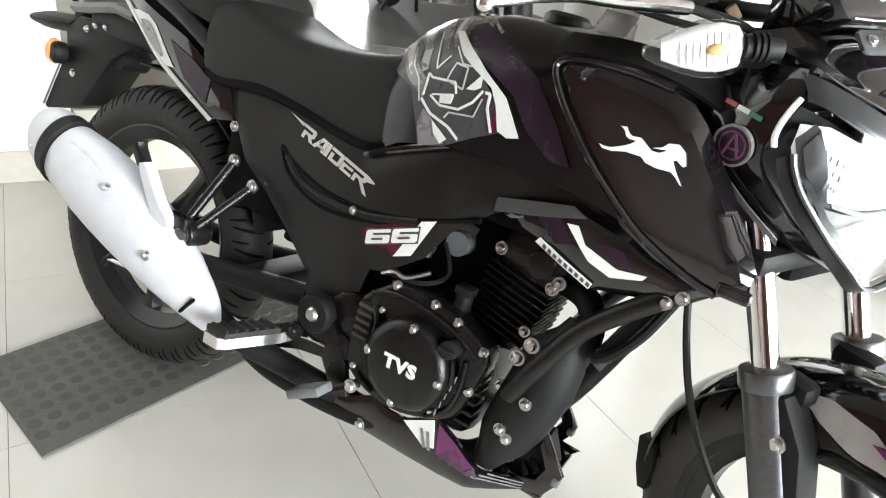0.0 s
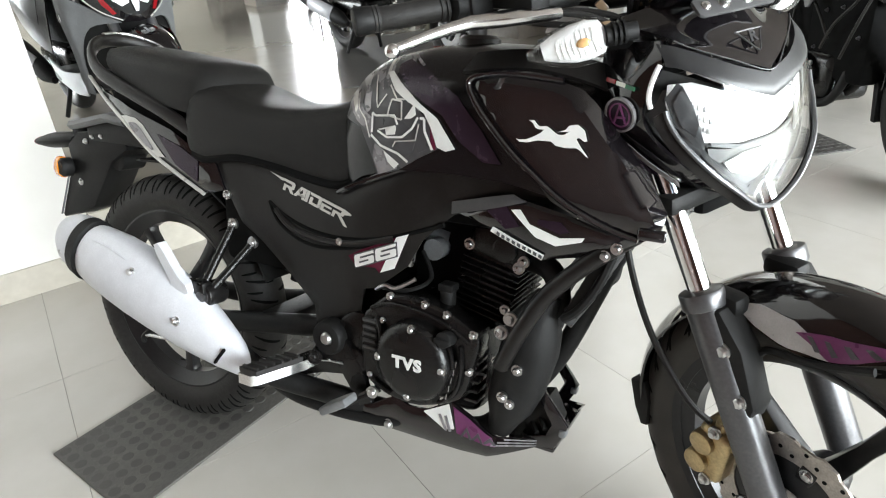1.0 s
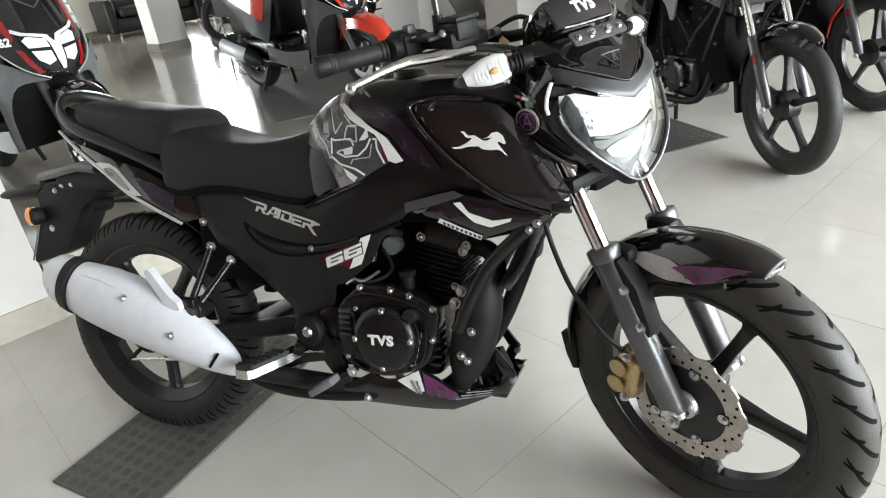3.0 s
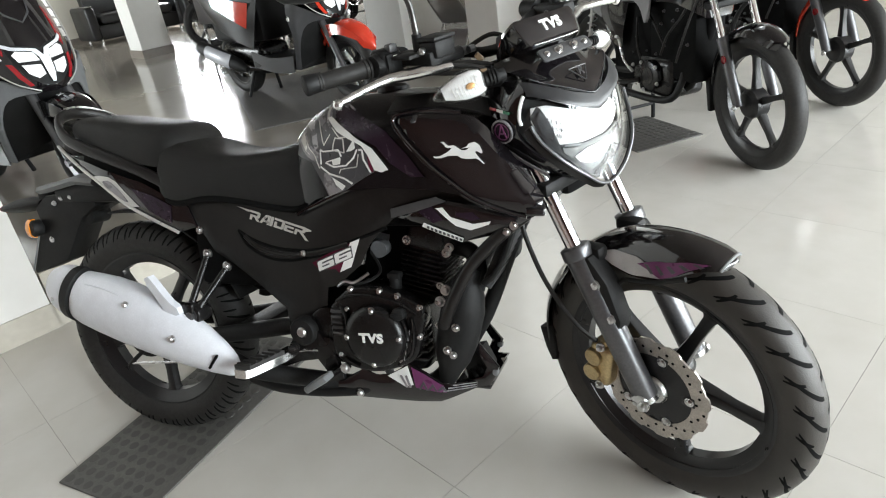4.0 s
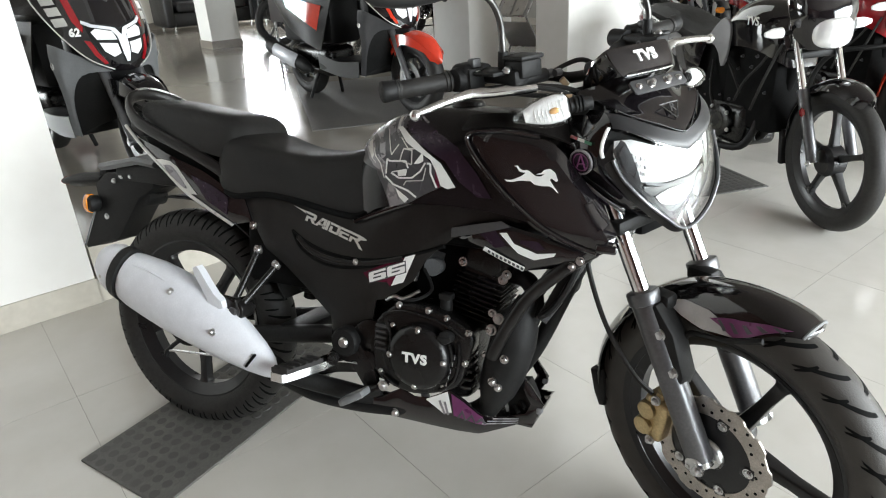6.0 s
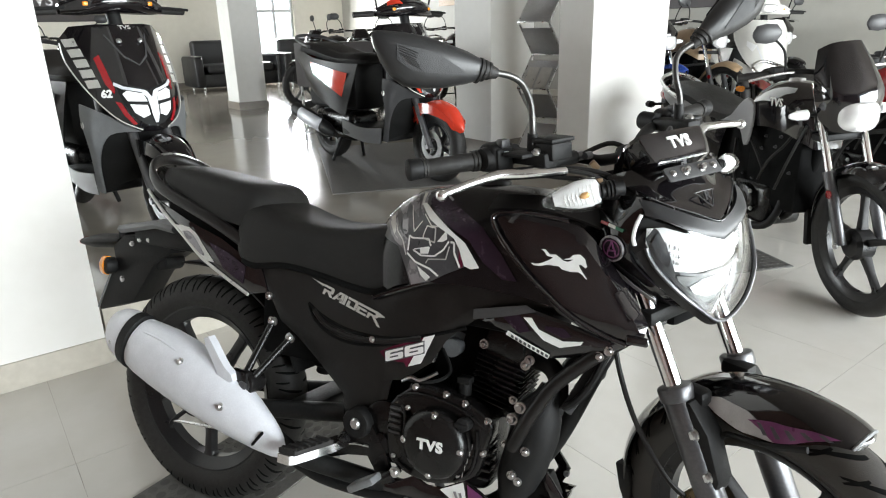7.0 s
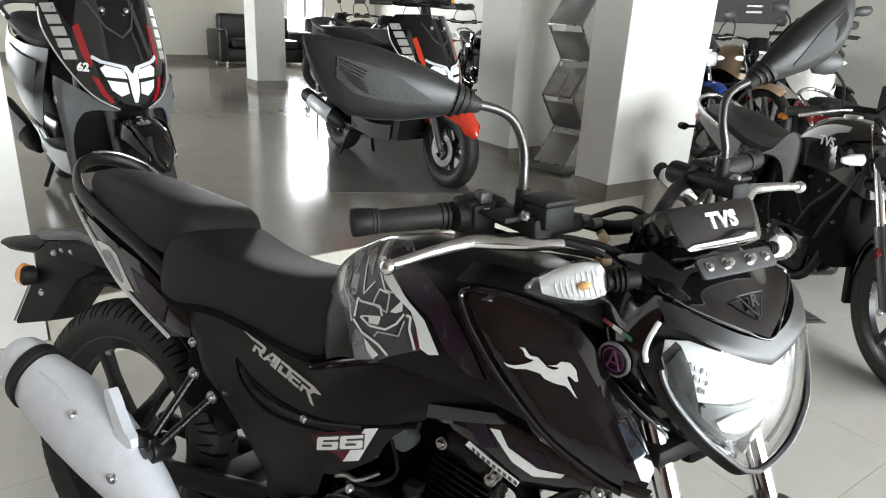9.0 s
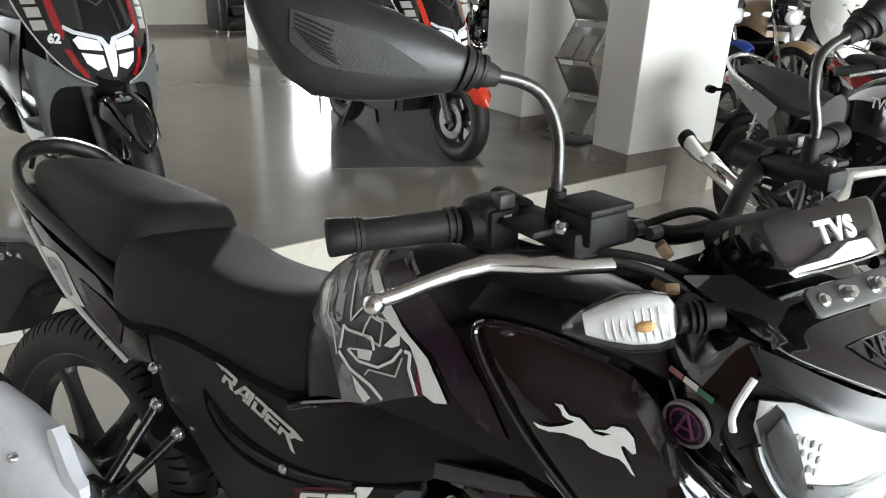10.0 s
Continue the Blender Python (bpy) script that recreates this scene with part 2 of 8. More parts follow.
def tube(points, r, seg=10, n=6, taper=None, closed=False, smooth=True):
    """A bent round tube; taper: radius factor at the end."""
    path = spline(points, n, closed) if smooth and len(points) > 2 else [Vector(v) for v in points]
    rings = []
    up = Vector((0.13, 0.37, 0.92))
    k = len(path)
    for i, p in enumerate(path):
        a = path[(i - 1) % k] if closed or i else p
        b = path[(i + 1) % k] if closed or i < k - 1 else p
        d = (b - a).normalized()
        side = d.cross(up)
        if side.length < 1e-3:
            side = d.cross(Vector((1, 0, 0)))
        side.normalize()
        up = side.cross(d).normalized()
        rr = r * (1 + ((taper or 1) - 1) * i / max(1, k - 1))
        rings.append([p + rr * (math.cos(t) * side + math.sin(t) * up) for t in (2 * math.pi * j / seg for j in range(seg))])
    return loft(rings, not closed, closed)


def lathe(profile, seg=48, axis="y", centre=(0, 0, 0), closed=True):
    """Turns a profile of (radius, along) about an axis."""
    bm = bmesh.new()
    rows = []
    for i in range(seg):
        a = 2 * math.pi * i / seg
        c, s = math.cos(a), math.sin(a)
        rows.append([bm.verts.new({"y": (r * c, h, r * s), "x": (h, r * c, r * s), "z": (r * c, r * s, h)}[axis]) for r, h in profile])
    m = len(profile)
    for i in range(seg):
        a, b = rows[i], rows[(i + 1) % seg]
        for j in range(m if closed else m - 1):
            bm.faces.new((a[j], a[(j + 1) % m], b[(j + 1) % m], b[j]))
    if not closed:
        bmesh.ops.remove_doubles(bm, verts=bm.verts, dist=1e-5)
    bm.transform(Matrix.Translation(centre))
    return bm


def plate(outline, y0, y1, bevel=0.003, seg=2, smooth=0, plane="xz"):
    """A flat outline of (x, z) made thick from y0 to y1. smooth: points of rounding for each side."""
    pts = [(v.x, v.y) for v in spline([(a, b, 0) for a, b in outline], smooth, True)] if smooth else outline
    place = {"xz": lambda a, b, h: (a, h, b), "xy": lambda a, b, h: (a, b, h), "yz": lambda a, b, h: (h, a, b)}[plane]
    bm = bmesh.new()
    a = [bm.verts.new(place(p, q, y0)) for p, q in pts]
    b = [bm.verts.new(place(p, q, y1)) for p, q in pts]
    bm.faces.new(a)
    bm.faces.new(b[::-1])
    n = len(a)
    for i in range(n):
        bm.faces.new((a[i], b[i], b[(i + 1) % n], a[(i + 1) % n]))
    bmesh.ops.recalc_face_normals(bm, faces=bm.faces)
    if bevel:
        rim = [e for e in bm.edges if any(len(f.verts) > 4 for f in e.link_faces) or n <= 4]
        bmesh.ops.bevel(bm, geom=rim, offset=bevel, segments=seg, profile=0.5, affect="EDGES", clamp_overlap=True)
    return bm


def sheet(rails, nu=6, nv=6, thick=0.004, mirror=False):
    """A curved panel through rails (rows of equally many points), made thick. mirror: the other side too, across y = 0."""
    rows = [spline(r, nu) for r in rails]
    cols = [spline([row[i] for row in rows], nv) if len(rows) > 2 else
            [rows[0][i].lerp(rows[1][i], j / nv) for j in range(nv + 1)] for i in range(len(rows[0]))]
    bm = bmesh.new()
    vs = [[bm.verts.new(p) for p in c] for c in cols]
    for a, b in zip(vs, vs[1:]):
        for j in range(len(a) - 1):
            bm.faces.new((a[j], a[j + 1], b[j + 1], b[j]))
    if mirror:
        bmesh.ops.mirror(bm, geom=bm.verts[:] + bm.edges[:] + bm.faces[:], axis="Y", merge_dist=0.0015)
    bmesh.ops.remove_doubles(bm, verts=bm.verts, dist=1e-5)
    bmesh.ops.recalc_face_normals(bm, faces=bm.faces)
    if thick:
        thicken(bm, thick)
    return bm


def ring_section(cx, cz, y, w, h, n=16, power=2.6, x=None, tilt=0):
    """A rounded-square ring about (cx, y, cz) lying across the x axis."""
    out = []
    for j in range(n):
        t = 2 * math.pi * j / n
        c, s = math.cos(t), math.sin(t)
        a = w * math.copysign(abs(c) ** (2 / power), c)
        b = h * math.copysign(abs(s) ** (2 / power), s)
        out.append(Vector((cx - b * math.sin(tilt), y + a, cz + b * math.cos(tilt))))
    return out


def text_mesh(body, size, depth=0.0015, bold=0.0, shear=0.0, space=1.0):
    cu = bpy.data.curves.new("lettering", "FONT")
    cu.body, cu.size, cu.extrude, cu.offset, cu.shear, cu.space_character = body, size, depth, bold, shear, space
    cu.align_x, cu.align_y = "CENTER", "CENTER"
    cu.resolution_u = 3
    ob = bpy.data.objects.new("lettering", cu)
    scene.collection.objects.link(ob)
    me = ob.to_mesh()
    bm = bmesh.new()
    bm.from_mesh(me)
    ob.to_mesh_clear()
    bpy.data.objects.remove(ob)
    bpy.data.curves.remove(cu)
    return bm


def bolt(p, d, r=0.007, h=0.006):
    """A domed bolt head at p, facing along d."""
    p, d = Vector(p), Vector(d).normalized()
    return merge(rod(p - d * h, p + d * h * 0.5, r, r, 10), rod(p + d * h * 0.5, p + d * h, r, r * 0.7, 10), rod(p - d * h, p - d * h * 0.2, r * 1.45, r * 1.45, 14))

# ---- the showroom ----
def slab(name, x0, x1, y0, y1, z0, z1, material, label, category, bevel=0.0):
    return tagged(part(name, box(x0, x1, y0, y1, z0, z1, bevel), material, None, smooth=False), label, category, kind="structure")


X0, X1, Y0, Y1, H, STEP = -12.0, 5.0, -3.6, 6.4, 3.3, 0.23
floor = slab("floor", -2.3, X1, Y0, Y1, -0.12, -0.0035, GROUT, "glossy cream square tiles with thin grout joints", "floor")
floor_far = tagged(part("floor_far", plate([(X0, Y0), (-1.84, Y0), (-1.845, -0.4), (-1.99, 2.6), (-2.16, Y1), (X0, Y1)], -0.12, STEP, 0.0, plane="xy"), FAR_TILE, None, smooth=False),
                   "raised polished grey-brown floor of the inner hall", "floor", kind="structure")
riser = tagged(part("trim_step", plate([(-1.828, -0.372), (-1.84, -0.372), (-1.985, 2.6), (-2.155, Y1), (-2.143, Y1), (-1.973, 2.6)], 0, STEP + 0.004, 0.0, plane="xy"), SKIRT, None, smooth=False),
               "cream tiled riser of the step", "step", kind="structure")
# out of view; its dark colour keeps reflections and bounce low
ceiling = slab("ceiling", X0, X1, Y0, Y1, H, H + 0.15, CEILING, "unseen dark brown ceiling, darkened to keep reflections dim", "ceiling")
slab("wall_back", X0 - 0.2, X0, Y0, 4.5, 0, H, CREAM_WALL, "cream painted end wall of the hall", "wall")
slab("wall_back_side", X0 - 0.2, X0, 5.3, Y1, 0, H, CREAM_WALL, "cream painted end wall beside the window", "wall")
slab("wall_back_lintel", X0 - 0.2, X0, 4.5, 5.3, 2.45, H, CREAM_WALL, "cream painted wall over the window", "wall")
slab("wall_back_sill", X0 - 0.2, X0, 4.5, 5.3, 0, 0.75, CREAM_WALL, "cream painted wall under the window", "wall")
slab("wall_left", X0, -11.5, Y0 - 0.2, Y0, 0, H, WALL, "white painted side wall", "wall")
slab("wall_left_end", -7.7, -1.83, Y0 - 0.2, Y0, 0, H, WALL, "white painted side wall beside the added windows", "wall")
slab("wall_left_sill", -11.5, -7.7, Y0 - 0.2, Y0, 0, 0.9, WALL, "white painted wall under the added side windows", "wall")
slab("wall_left_lintel", -11.5, -7.7, Y0 - 0.2, Y0, 2.5, H, WALL, "white painted wall over the added side windows", "wall")
slab("wall_right", X0, X1, Y1, Y1 + 0.2, 0, H, mat("grey_cream_wall_paint", (0.42, 0.41, 0.37), 0.6, spot=(0.38, 0.37, 0.33), scale=10, bump=0.1, bump_scale=120), "grey-cream painted side wall behind the bikes", "wall")
slab("wall_near", -2.05, -1.83, Y0, -0.38, 0, H, WALL, "white painted wall end with a sharp corner", "wall")
slab("wall_front_base", X1, X1 + 0.2, Y0, Y1, 0, 0.3, WALL, "low white wall under the shop front", "wall")
slab("wall_front_lintel", X1, X1 + 0.2, Y0, Y1, 3.05, H, WALL, "white wall over the shop front", "wall")
# added walls out of view, mottled brown to be mirrored in the black paint
REFLECTION_BROWN = mat("reflection_brown", (0.11, 0.044, 0.028), 0.45, spot=(0.03, 0.014, 0.011), scale=11)
slab("wall_camera_side", -1.83, X1, Y0 - 0.2, Y0, 0, H, REFLECTION_BROWN, "unseen dark brown wall behind the camera, added for reflections", "wall")
slab("wall_front_side", X1, X1 + 0.2, Y0, -0.7, 0.3, 3.05, REFLECTION_BROWN, "unseen dark brown wall beside the shop front, added for reflections", "wall")
# skirting
slab("baseboard_near", -1.83, -1.82, Y0, -0.37, 0, 0.105, SKIRT, "cream tile skirting", "baseboard")
slab("baseboard_near_end", -2.05, -1.82, -0.38, -0.37, 0, 0.105, SKIRT, "cream tile skirting", "baseboard")
slab("baseboard_back", X0, X0 + 0.012, Y0, Y1, STEP, STEP + 0.12, DARK_SKIRT, "brown tile skirting", "baseboard")
slab("baseboard_right", X0, X1, Y1 - 0.012, Y1, 0, 0.32, SKIRT, "cream tile skirting", "baseboard")


def pillar(n, x0, x1, y0, y1, wall, skirt, label, z0=STEP):
    slab("pillar_" + n, x0, x1, y0, y1, 0, H, wall, label, "pillar", 0.006)
    slab("baseboard_pillar_" + n, x0 - 0.012, x1 + 0.012, y0 - 0.012, y1 + 0.012, 0, z0 + 0.1, skirt, "tile skirting round the pillar", "baseboard")


pillar("near", -2.28, -2.0, 2.59, 3.36, WALL, DARK_SKIRT, "broad white painted pillar at the step")
pillar("middle", -3.56, -3.12, 2.74, 3.2, WALL, DARK_SKIRT, "square white painted pillar")
pillar("far", -8.25, -7.84, 2.45, 2.84, WALL, DARK_SKIRT, "square white pillar with brown skirting")


def window(n, m, w, h, columns, rows, label):
    """A window lying in the local xz plane, with a frame and panes."""
    win = thing("window_" + n, label, "window", m, kind="structure")
    t = 0.05
    for a, b, c, d in ((0, w, 0, t), (0, w, h - t, h), (0, t, t, h - t), (w - t, w, t, h - t)):
        part("window_frame", box(a, b, -0.03, 0.03, c, d, 0.004), ALUMINIUM, win)
    for i in range(1, columns):
        part("mullion", box(w * i / columns - t / 2, w * i / columns + t / 2, -0.03, 0.03, t, h - t), ALUMINIUM, win)
    for j in range(1, rows):
        part("transom", box(t, w - t, -0.02, 0.02, h * j / rows - t / 2, h * j / rows + t / 2), ALUMINIUM, win)
    pane = part("pane", box(t, w - t, -0.004, 0.004, t, h - t), PANE, win)
    pane.visible_shadow = False
    return win


window("front", pose(X1 + 0.1, -0.7, 0.3, 0, 0, 90), Y1 + 0.7, 2.75, 5, 1, "wide glazed shop front with slim frames")
# out of view, added as an opening for the hall fill
window("side", pose(-11.5, Y0 - 0.1, 0.9), 3.8, 1.6, 4, 1, "wide unseen side window with slim frames, added for the hall fill")
window("far", pose(X0 - 0.1, 4.5, 0.75, 0, 0, 90), 0.8, 1.7, 2, 2, "bright window with a light frame in the end wall")
slab("ground", -60, 60, -60, 60, -0.4, -0.13, mat("outdoor_ground", (0.3, 0.28, 0.25), 0.9, scale=2), "pale ground outside the windows", "ground")

glow = bpy.data.materials.new("bright_sky")
glow.use_nodes = True
gb = glow.node_tree.nodes["Principled BSDF"]
gb.inputs["Base Color"].default_value = (0.8, 0.85, 0.9, 1)
gb.inputs["Emission Color"].default_value, gb.inputs["Emission Strength"].default_value = (0.86, 0.94, 1, 1), 3.0
slab("backdrop", -16.1, -16.0, 0, 10, -0.13, 6, glow, "bright hazy sky outside the far window", "sky")

# floor tiles, one by one round the machine
tile_me = None
for i in range(-4, 7):
    for j in range(-4, 10):
        if tile_me is None:
            tl = part("tile", box(0.0006, 0.5994, 0.0006, 0.5994, -0.012, 0), TILE, floor, smooth=False)
            tile_me = tl.data
        else:
            tl = new("tile", tile_me)
            tl.parent = floor
        tl.location = (i * 0.6, j * 0.6, 0.0)
rest = [box(i * 0.6 + 0.0006, i * 0.6 + 0.5994, j * 0.6 + 0.0006, j * 0.6 + 0.5994, -0.012, 0)
        for i in range(-4, 9) for j in range(-6, 13) if not (-4 <= i < 7 and -4 <= j < 10)]
part("tile_rest", merge(*rest), TILE, floor, smooth=False)["kind"] = "stuff"

# ---- the motorcycle ----
BIKE = pose(-0.823, -0.326, 0, 0, 0, 27.0) @ pose(0, 0, 0, -13.2)
RAKE = radians(24)
HEAD = Vector((1.438, 0, 0))
STEER = Matrix.Translation(HEAD) @ Matrix.Rotation(radians(-33), 4, Vector((-math.sin(RAKE), 0, math.cos(RAKE)))) @ Matrix.Translation(-HEAD)
FC = Vector((1.362, 0, 0.303))
FORK = STEER @ Matrix.Translation((0.013, 0, 0.006))


def tyre(R, w, rim_r, seg=220):
    """A tyre about the y axis."""
    n = 17
    prof = []
    for k in range(n):
        a = math.pi * (k / (n - 1) - 0.5)
        prof.append((R - w * 0.52 * (1 - math.cos(a) ** 0.8) * 1.02, w / 2 * math.sin(a)))
    side = [(rim_r + 0.012, w * 0.44), (rim_r, w * 0.34), (rim_r, -w * 0.34), (rim_r + 0.012, -w * 0.44)]
    bm = bmesh.new()
    rows = []
    for i in range(seg):
        a = 2 * math.pi * i / seg
        row = []
        for r, y in prof + side:
            row.append(bm.verts.new((r * math.cos(a), y, r * math.sin(a))))
        rows.append(row)
    m = len(rows[0])
    for i in range(seg):
        a, b = rows[i], rows[(i + 1) % seg]
        for j in range(m):
            bm.faces.new((a[j], a[(j + 1) % m], b[(j + 1) % m], b[j]))
    return bm


def tread(R, w, count, sweep=1.35):
    """Thin curved black strips just above the tread that paint shaded grooves, as one joined mesh."""
    bm = bmesh.new()

    def at(u, a, lift):
        t = u * math.pi / 2
        r = R - w * 0.52 * (1 - max(0.0, math.cos(t)) ** 0.8) * 1.02 + lift
        return (r * math.cos(a), w / 2 * math.sin(t) * (1 + lift / w), r * math.sin(a))

    step = 2 * math.pi / count
    for k in range(count):
        for sg in (-1, 1):
            base = step * (k + (0.5 if sg > 0 else 0))
            for u0, u1, lean_, wide, shift in ((0.05, 0.84, sweep, 0.0022 + 0.0040 * sweep, 0.0), (0.46, 0.90, 0.3 * sweep, 0.0022 + 0.002 * sweep, 0.60)):
                rows = []
                n = 9
                for j in range(n + 1):
                    f = j / n
                    u = u0 + (u1 - u0) * f
                    a = base + step * (shift + lean_ * (f ** 1.6))
                    half = wide * (0.35 + 0.65 * math.sin(math.pi * min(1, 0.12 + f * 0.8))) / R
                    rows.append([bm.verts.new(at(sg * u, a + d, h)) for d, h in ((-half, -0.002), (-half, 0.0006), (half, 0.0006), (half, -0.002))])
                for p, q in zip(rows, rows[1:]):
                    for j in range(3):
                        bm.faces.new((p[j], p[j + 1], q[j + 1], q[j]))
    return bm


def wheel(parent, name, centre, R, w, m=None, spokes=5, turn=0.0, grooves=0, stripe=None, rim_mat=None, tyre_seg=220, tyre_mat=None):
    """An alloy wheel with its tyre, rim, hub and spokes as parts of it."""
    rim_mat = rim_mat or WHEEL_BLACK
    place = (m or Matrix()) @ Matrix.Translation(centre) @ Matrix.Rotation(turn, 4, "Y")
    rr = R - w * 0.88
    wh = part(name, lathe([(rr + 0.008, -w * 0.36), (rr + 0.012, -w * 0.3), (rr - 0.006, -w * 0.27), (rr - 0.016, -w * 0.12), (rr - 0.016, w * 0.12),
                           (rr - 0.006, w * 0.27), (rr + 0.012, w * 0.3), (rr + 0.008, w * 0.36), (rr + 0.002, w * 0.36), (rr - 0.026, w * 0.14),
                           (rr - 0.026, -w * 0.14), (rr + 0.002, -w * 0.36)], 72), rim_mat, parent, "black cast alloy wheel", m=place)
    part("tyre", tyre(R, w, rr + 0.004, tyre_seg), tyre_mat or RUBBER, wh, "black rubber tyre with cut tread", m=place)
    if grooves:
        # nothing is cut: black strips carry the grooves' shade
        part("tread_shade", tread(R, w, grooves, 0.35 if grooves > 30 else 1.05), BLACK_VOID, wh, "curved black strips for the shaded tread grooves", m=place)["kind"] = "stuff"
    part("hub", lathe([(0.001, -0.05), (0.03, -0.05), (0.036, -0.03), (0.036, 0.03), (0.03, 0.05), (0.001, 0.05)], 28, closed=False), rim_mat, wh, m=place)
    for i in range(spokes):
        a = 2 * math.pi * i / spokes
        sp = loft([[Vector((r, y, z)) for y, z in ((-t, -v), (t, -v), (t, v), (-t, v))]
                   for r, t, v in ((0.025, 0.02, 0.02), (0.06, 0.017, 0.016), (rr * 0.6, 0.013, 0.0115), (rr - 0.035, 0.013, 0.013), (rr - 0.012, 0.018, 0.024))])
        bmesh.ops.bevel(sp, geom=[e for e in sp.edges], offset=0.004, segments=2, profile=0.5, affect="EDGES")
        part("spoke", sp, rim_mat, wh, m=place @ Matrix.Rotation(a, 4, "Y"))
    if stripe:
        for a0, a1 in stripe:
            n = 24
            bm = bmesh.new()
            vs = []
            for k in range(n + 1):
                a = a0 + (a1 - a0) * k / n
                vs.append([bm.verts.new(((rr + q) * math.cos(a), -w * 0.305 - 0.0012 - e, (rr + q) * math.sin(a))) for q, e in ((-0.001, 0), (0.0085, 0.0025))])
            for a, b in zip(vs, vs[1:]):
                bm.faces.new((a[0], a[1], b[1], b[0]))
            thicken(bm, 0.001)
            part("rim_tape", bm, WHITE_DECAL, wh, "pale rim tape", m=place)
    return wh


bike = thing("motorcycle", "glossy black street motorcycle with purple decals leaning on its stand", "motorcycle", BIKE)
rear_wheel = wheel(bike, "rear_wheel", (0, 0, 0.306), 0.306, 0.1, turn=0.3, grooves=40, stripe=((0.9, 1.5), (1.56, 2.6), (3.3, 3.9)))
front_wheel = wheel(bike, "front_wheel", FC, 0.302, 0.088, FORK, turn=0.2, grooves=29, tyre_mat=DUSTY_RUBBER, tyre_seg=160, stripe=((0.2, 1.2), (1.5, 2.4)))
for sg in (-1, 1):
    part("rim_edge", lathe([(0.2165, sg * 0.0275), (0.2235, sg * 0.0305), (0.2235, sg * 0.0285), (0.2165, sg * 0.0255)], 90), WHEEL_BLACK, front_wheel, "black rim edge", m=FORK @ Matrix.Translation(FC))


def blend(t):
    t = max(0.0, min(1.0, t))
    return t * t * (3 - 2 * t)


def skin(outline, yf, thick=0.005, cuts=2, roll=0.0, smooth=0, mirrored=False):
    """A panel with the (x, z) outline, lying on the curved side y = yf(x, z)."""
    pts = [(v.x, v.y) for v in spline([(a, b, 0) for a, b in outline], smooth, True)] if smooth else outline
    bm = bmesh.new()
    bm.faces.new([bm.verts.new((a, 0, b)) for a, b in pts])
    bm.normal_update()
    bmesh.ops.triangulate(bm, faces=bm.faces[:], ngon_method="BEAUTY" if cuts else "EAR_CLIP")
    for _ in range(cuts):
        long_edges = [e for e in bm.edges if e.calc_length() > 0.022]
        if long_edges:
            bmesh.ops.subdivide_edges(bm, edges=long_edges, cuts=1)
            bmesh.ops.triangulate(bm, faces=[f for f in bm.faces if len(f.verts) > 3])
    edge = {v for e in bm.edges if len(e.link_faces) == 1 for v in e.verts}
    for v in bm.verts:
        v.co.y = yf(v.co.x, v.co.z) + (roll if v in edge else 0)
    if mirrored:
        for v in bm.verts:
            v.co.y = -v.co.y
    bmesh.ops.recalc_face_normals(bm, faces=bm.faces)
    n = sum((f.normal.y * f.calc_area() for f in bm.faces))
    if (n > 0) != mirrored:
        bmesh.ops.reverse_faces(bm, faces=bm.faces[:])
    thicken(bm, thick)
    return bm


def decal(name, outline, yf, material, parent, label="", off=0.0016, cuts=2, m=None):
    return part(name, skin(outline, lambda x, z: yf(x, z) - off, 0.0008, cuts), material, parent, label, m=m)


def letters(name, body, size, at, angle, yf, material, parent, label="", shear=0.0, bold=0.0, space=1.0, off=0.0018, stretch=1.0, m=None):
    """Raised lettering on the curved side."""
    bm = text_mesh(body, size, 0.0006, bold, shear, space)
    c, s = math.cos(angle), math.sin(angle)
    for v in bm.verts:
        u, w, h = v.co.x * stretch, v.co.y, v.co.z
        x, z = at[0] + u * c - w * s, at[1] + u * s + w * c
        v.co = (x, yf(x, z) - off - h, z)
    return part(name, bm, material, parent, label, smooth=False, m=m)


def y_side(x, z):
    return -(0.099 + 0.034 * blend((x - 0.3) / 0.42)) + 0.10 * (z - 0.6) ** 2


def y_shroud(x, z):
    return -0.179 + 1.15 * max(0, x - 1.02 - 0.69 * (0.832 - z)) + 0.12 * max(0, z - 0.82) + 0.10 * max(0, 0.9 - x) + 0.15 * max(0, 0.70 - z)


def y_fin(x, z):
    return -0.150 + 0.16 * max(0, 0.9 - x) + 0.3 * max(0, x - 1.06) + 0.25 * max(0, 0.635 - z)


TANK = ((0.545, 0.842, 0.094), (0.575, 0.868, 0.114), (0.62, 0.893, 0.130), (0.70, 0.912, 0.145), (0.80, 0.918, 0.155), (0.90, 0.915, 0.16), (1.0, 0.895, 0.15), (1.07, 0.865, 0.12))


def tank_at(x):
    x = max(TANK[0][0], min(TANK[-1][0], x))
    for (a, za, wa), (b, zb, wb) in zip(TANK, TANK[1:]):
        if x <= b:
            t = (x - a) / (b - a)
            return za + (zb - za) * t, wa + (wb - wa) * t
    return TANK[-1][1:]


def y_tank(x, z):
    zt, w = tank_at(x)
    d = max(0.0, zt - z)
    return -w * min(1.0, d / 0.09) ** 0.42 * (1 - 0.5 * max(0, d - 0.13))


# tank: one skin over both sides
rings = []
for i in range(31):
    x = 0.545 + (1.07 - 0.545) * i / 30
    zt, w = tank_at(x)
    ds = (0.0, 0.002, 0.006, 0.013, 0.024, 0.04, 0.06, 0.085, 0.12, 0.16, 0.2)
    half = [Vector((x, y_tank(x, zt - d), zt - d)) for d in ds]
    rings.append(half[::-1] + [Vector((p.x, -p.y, p.z)) for p in half[1:]])
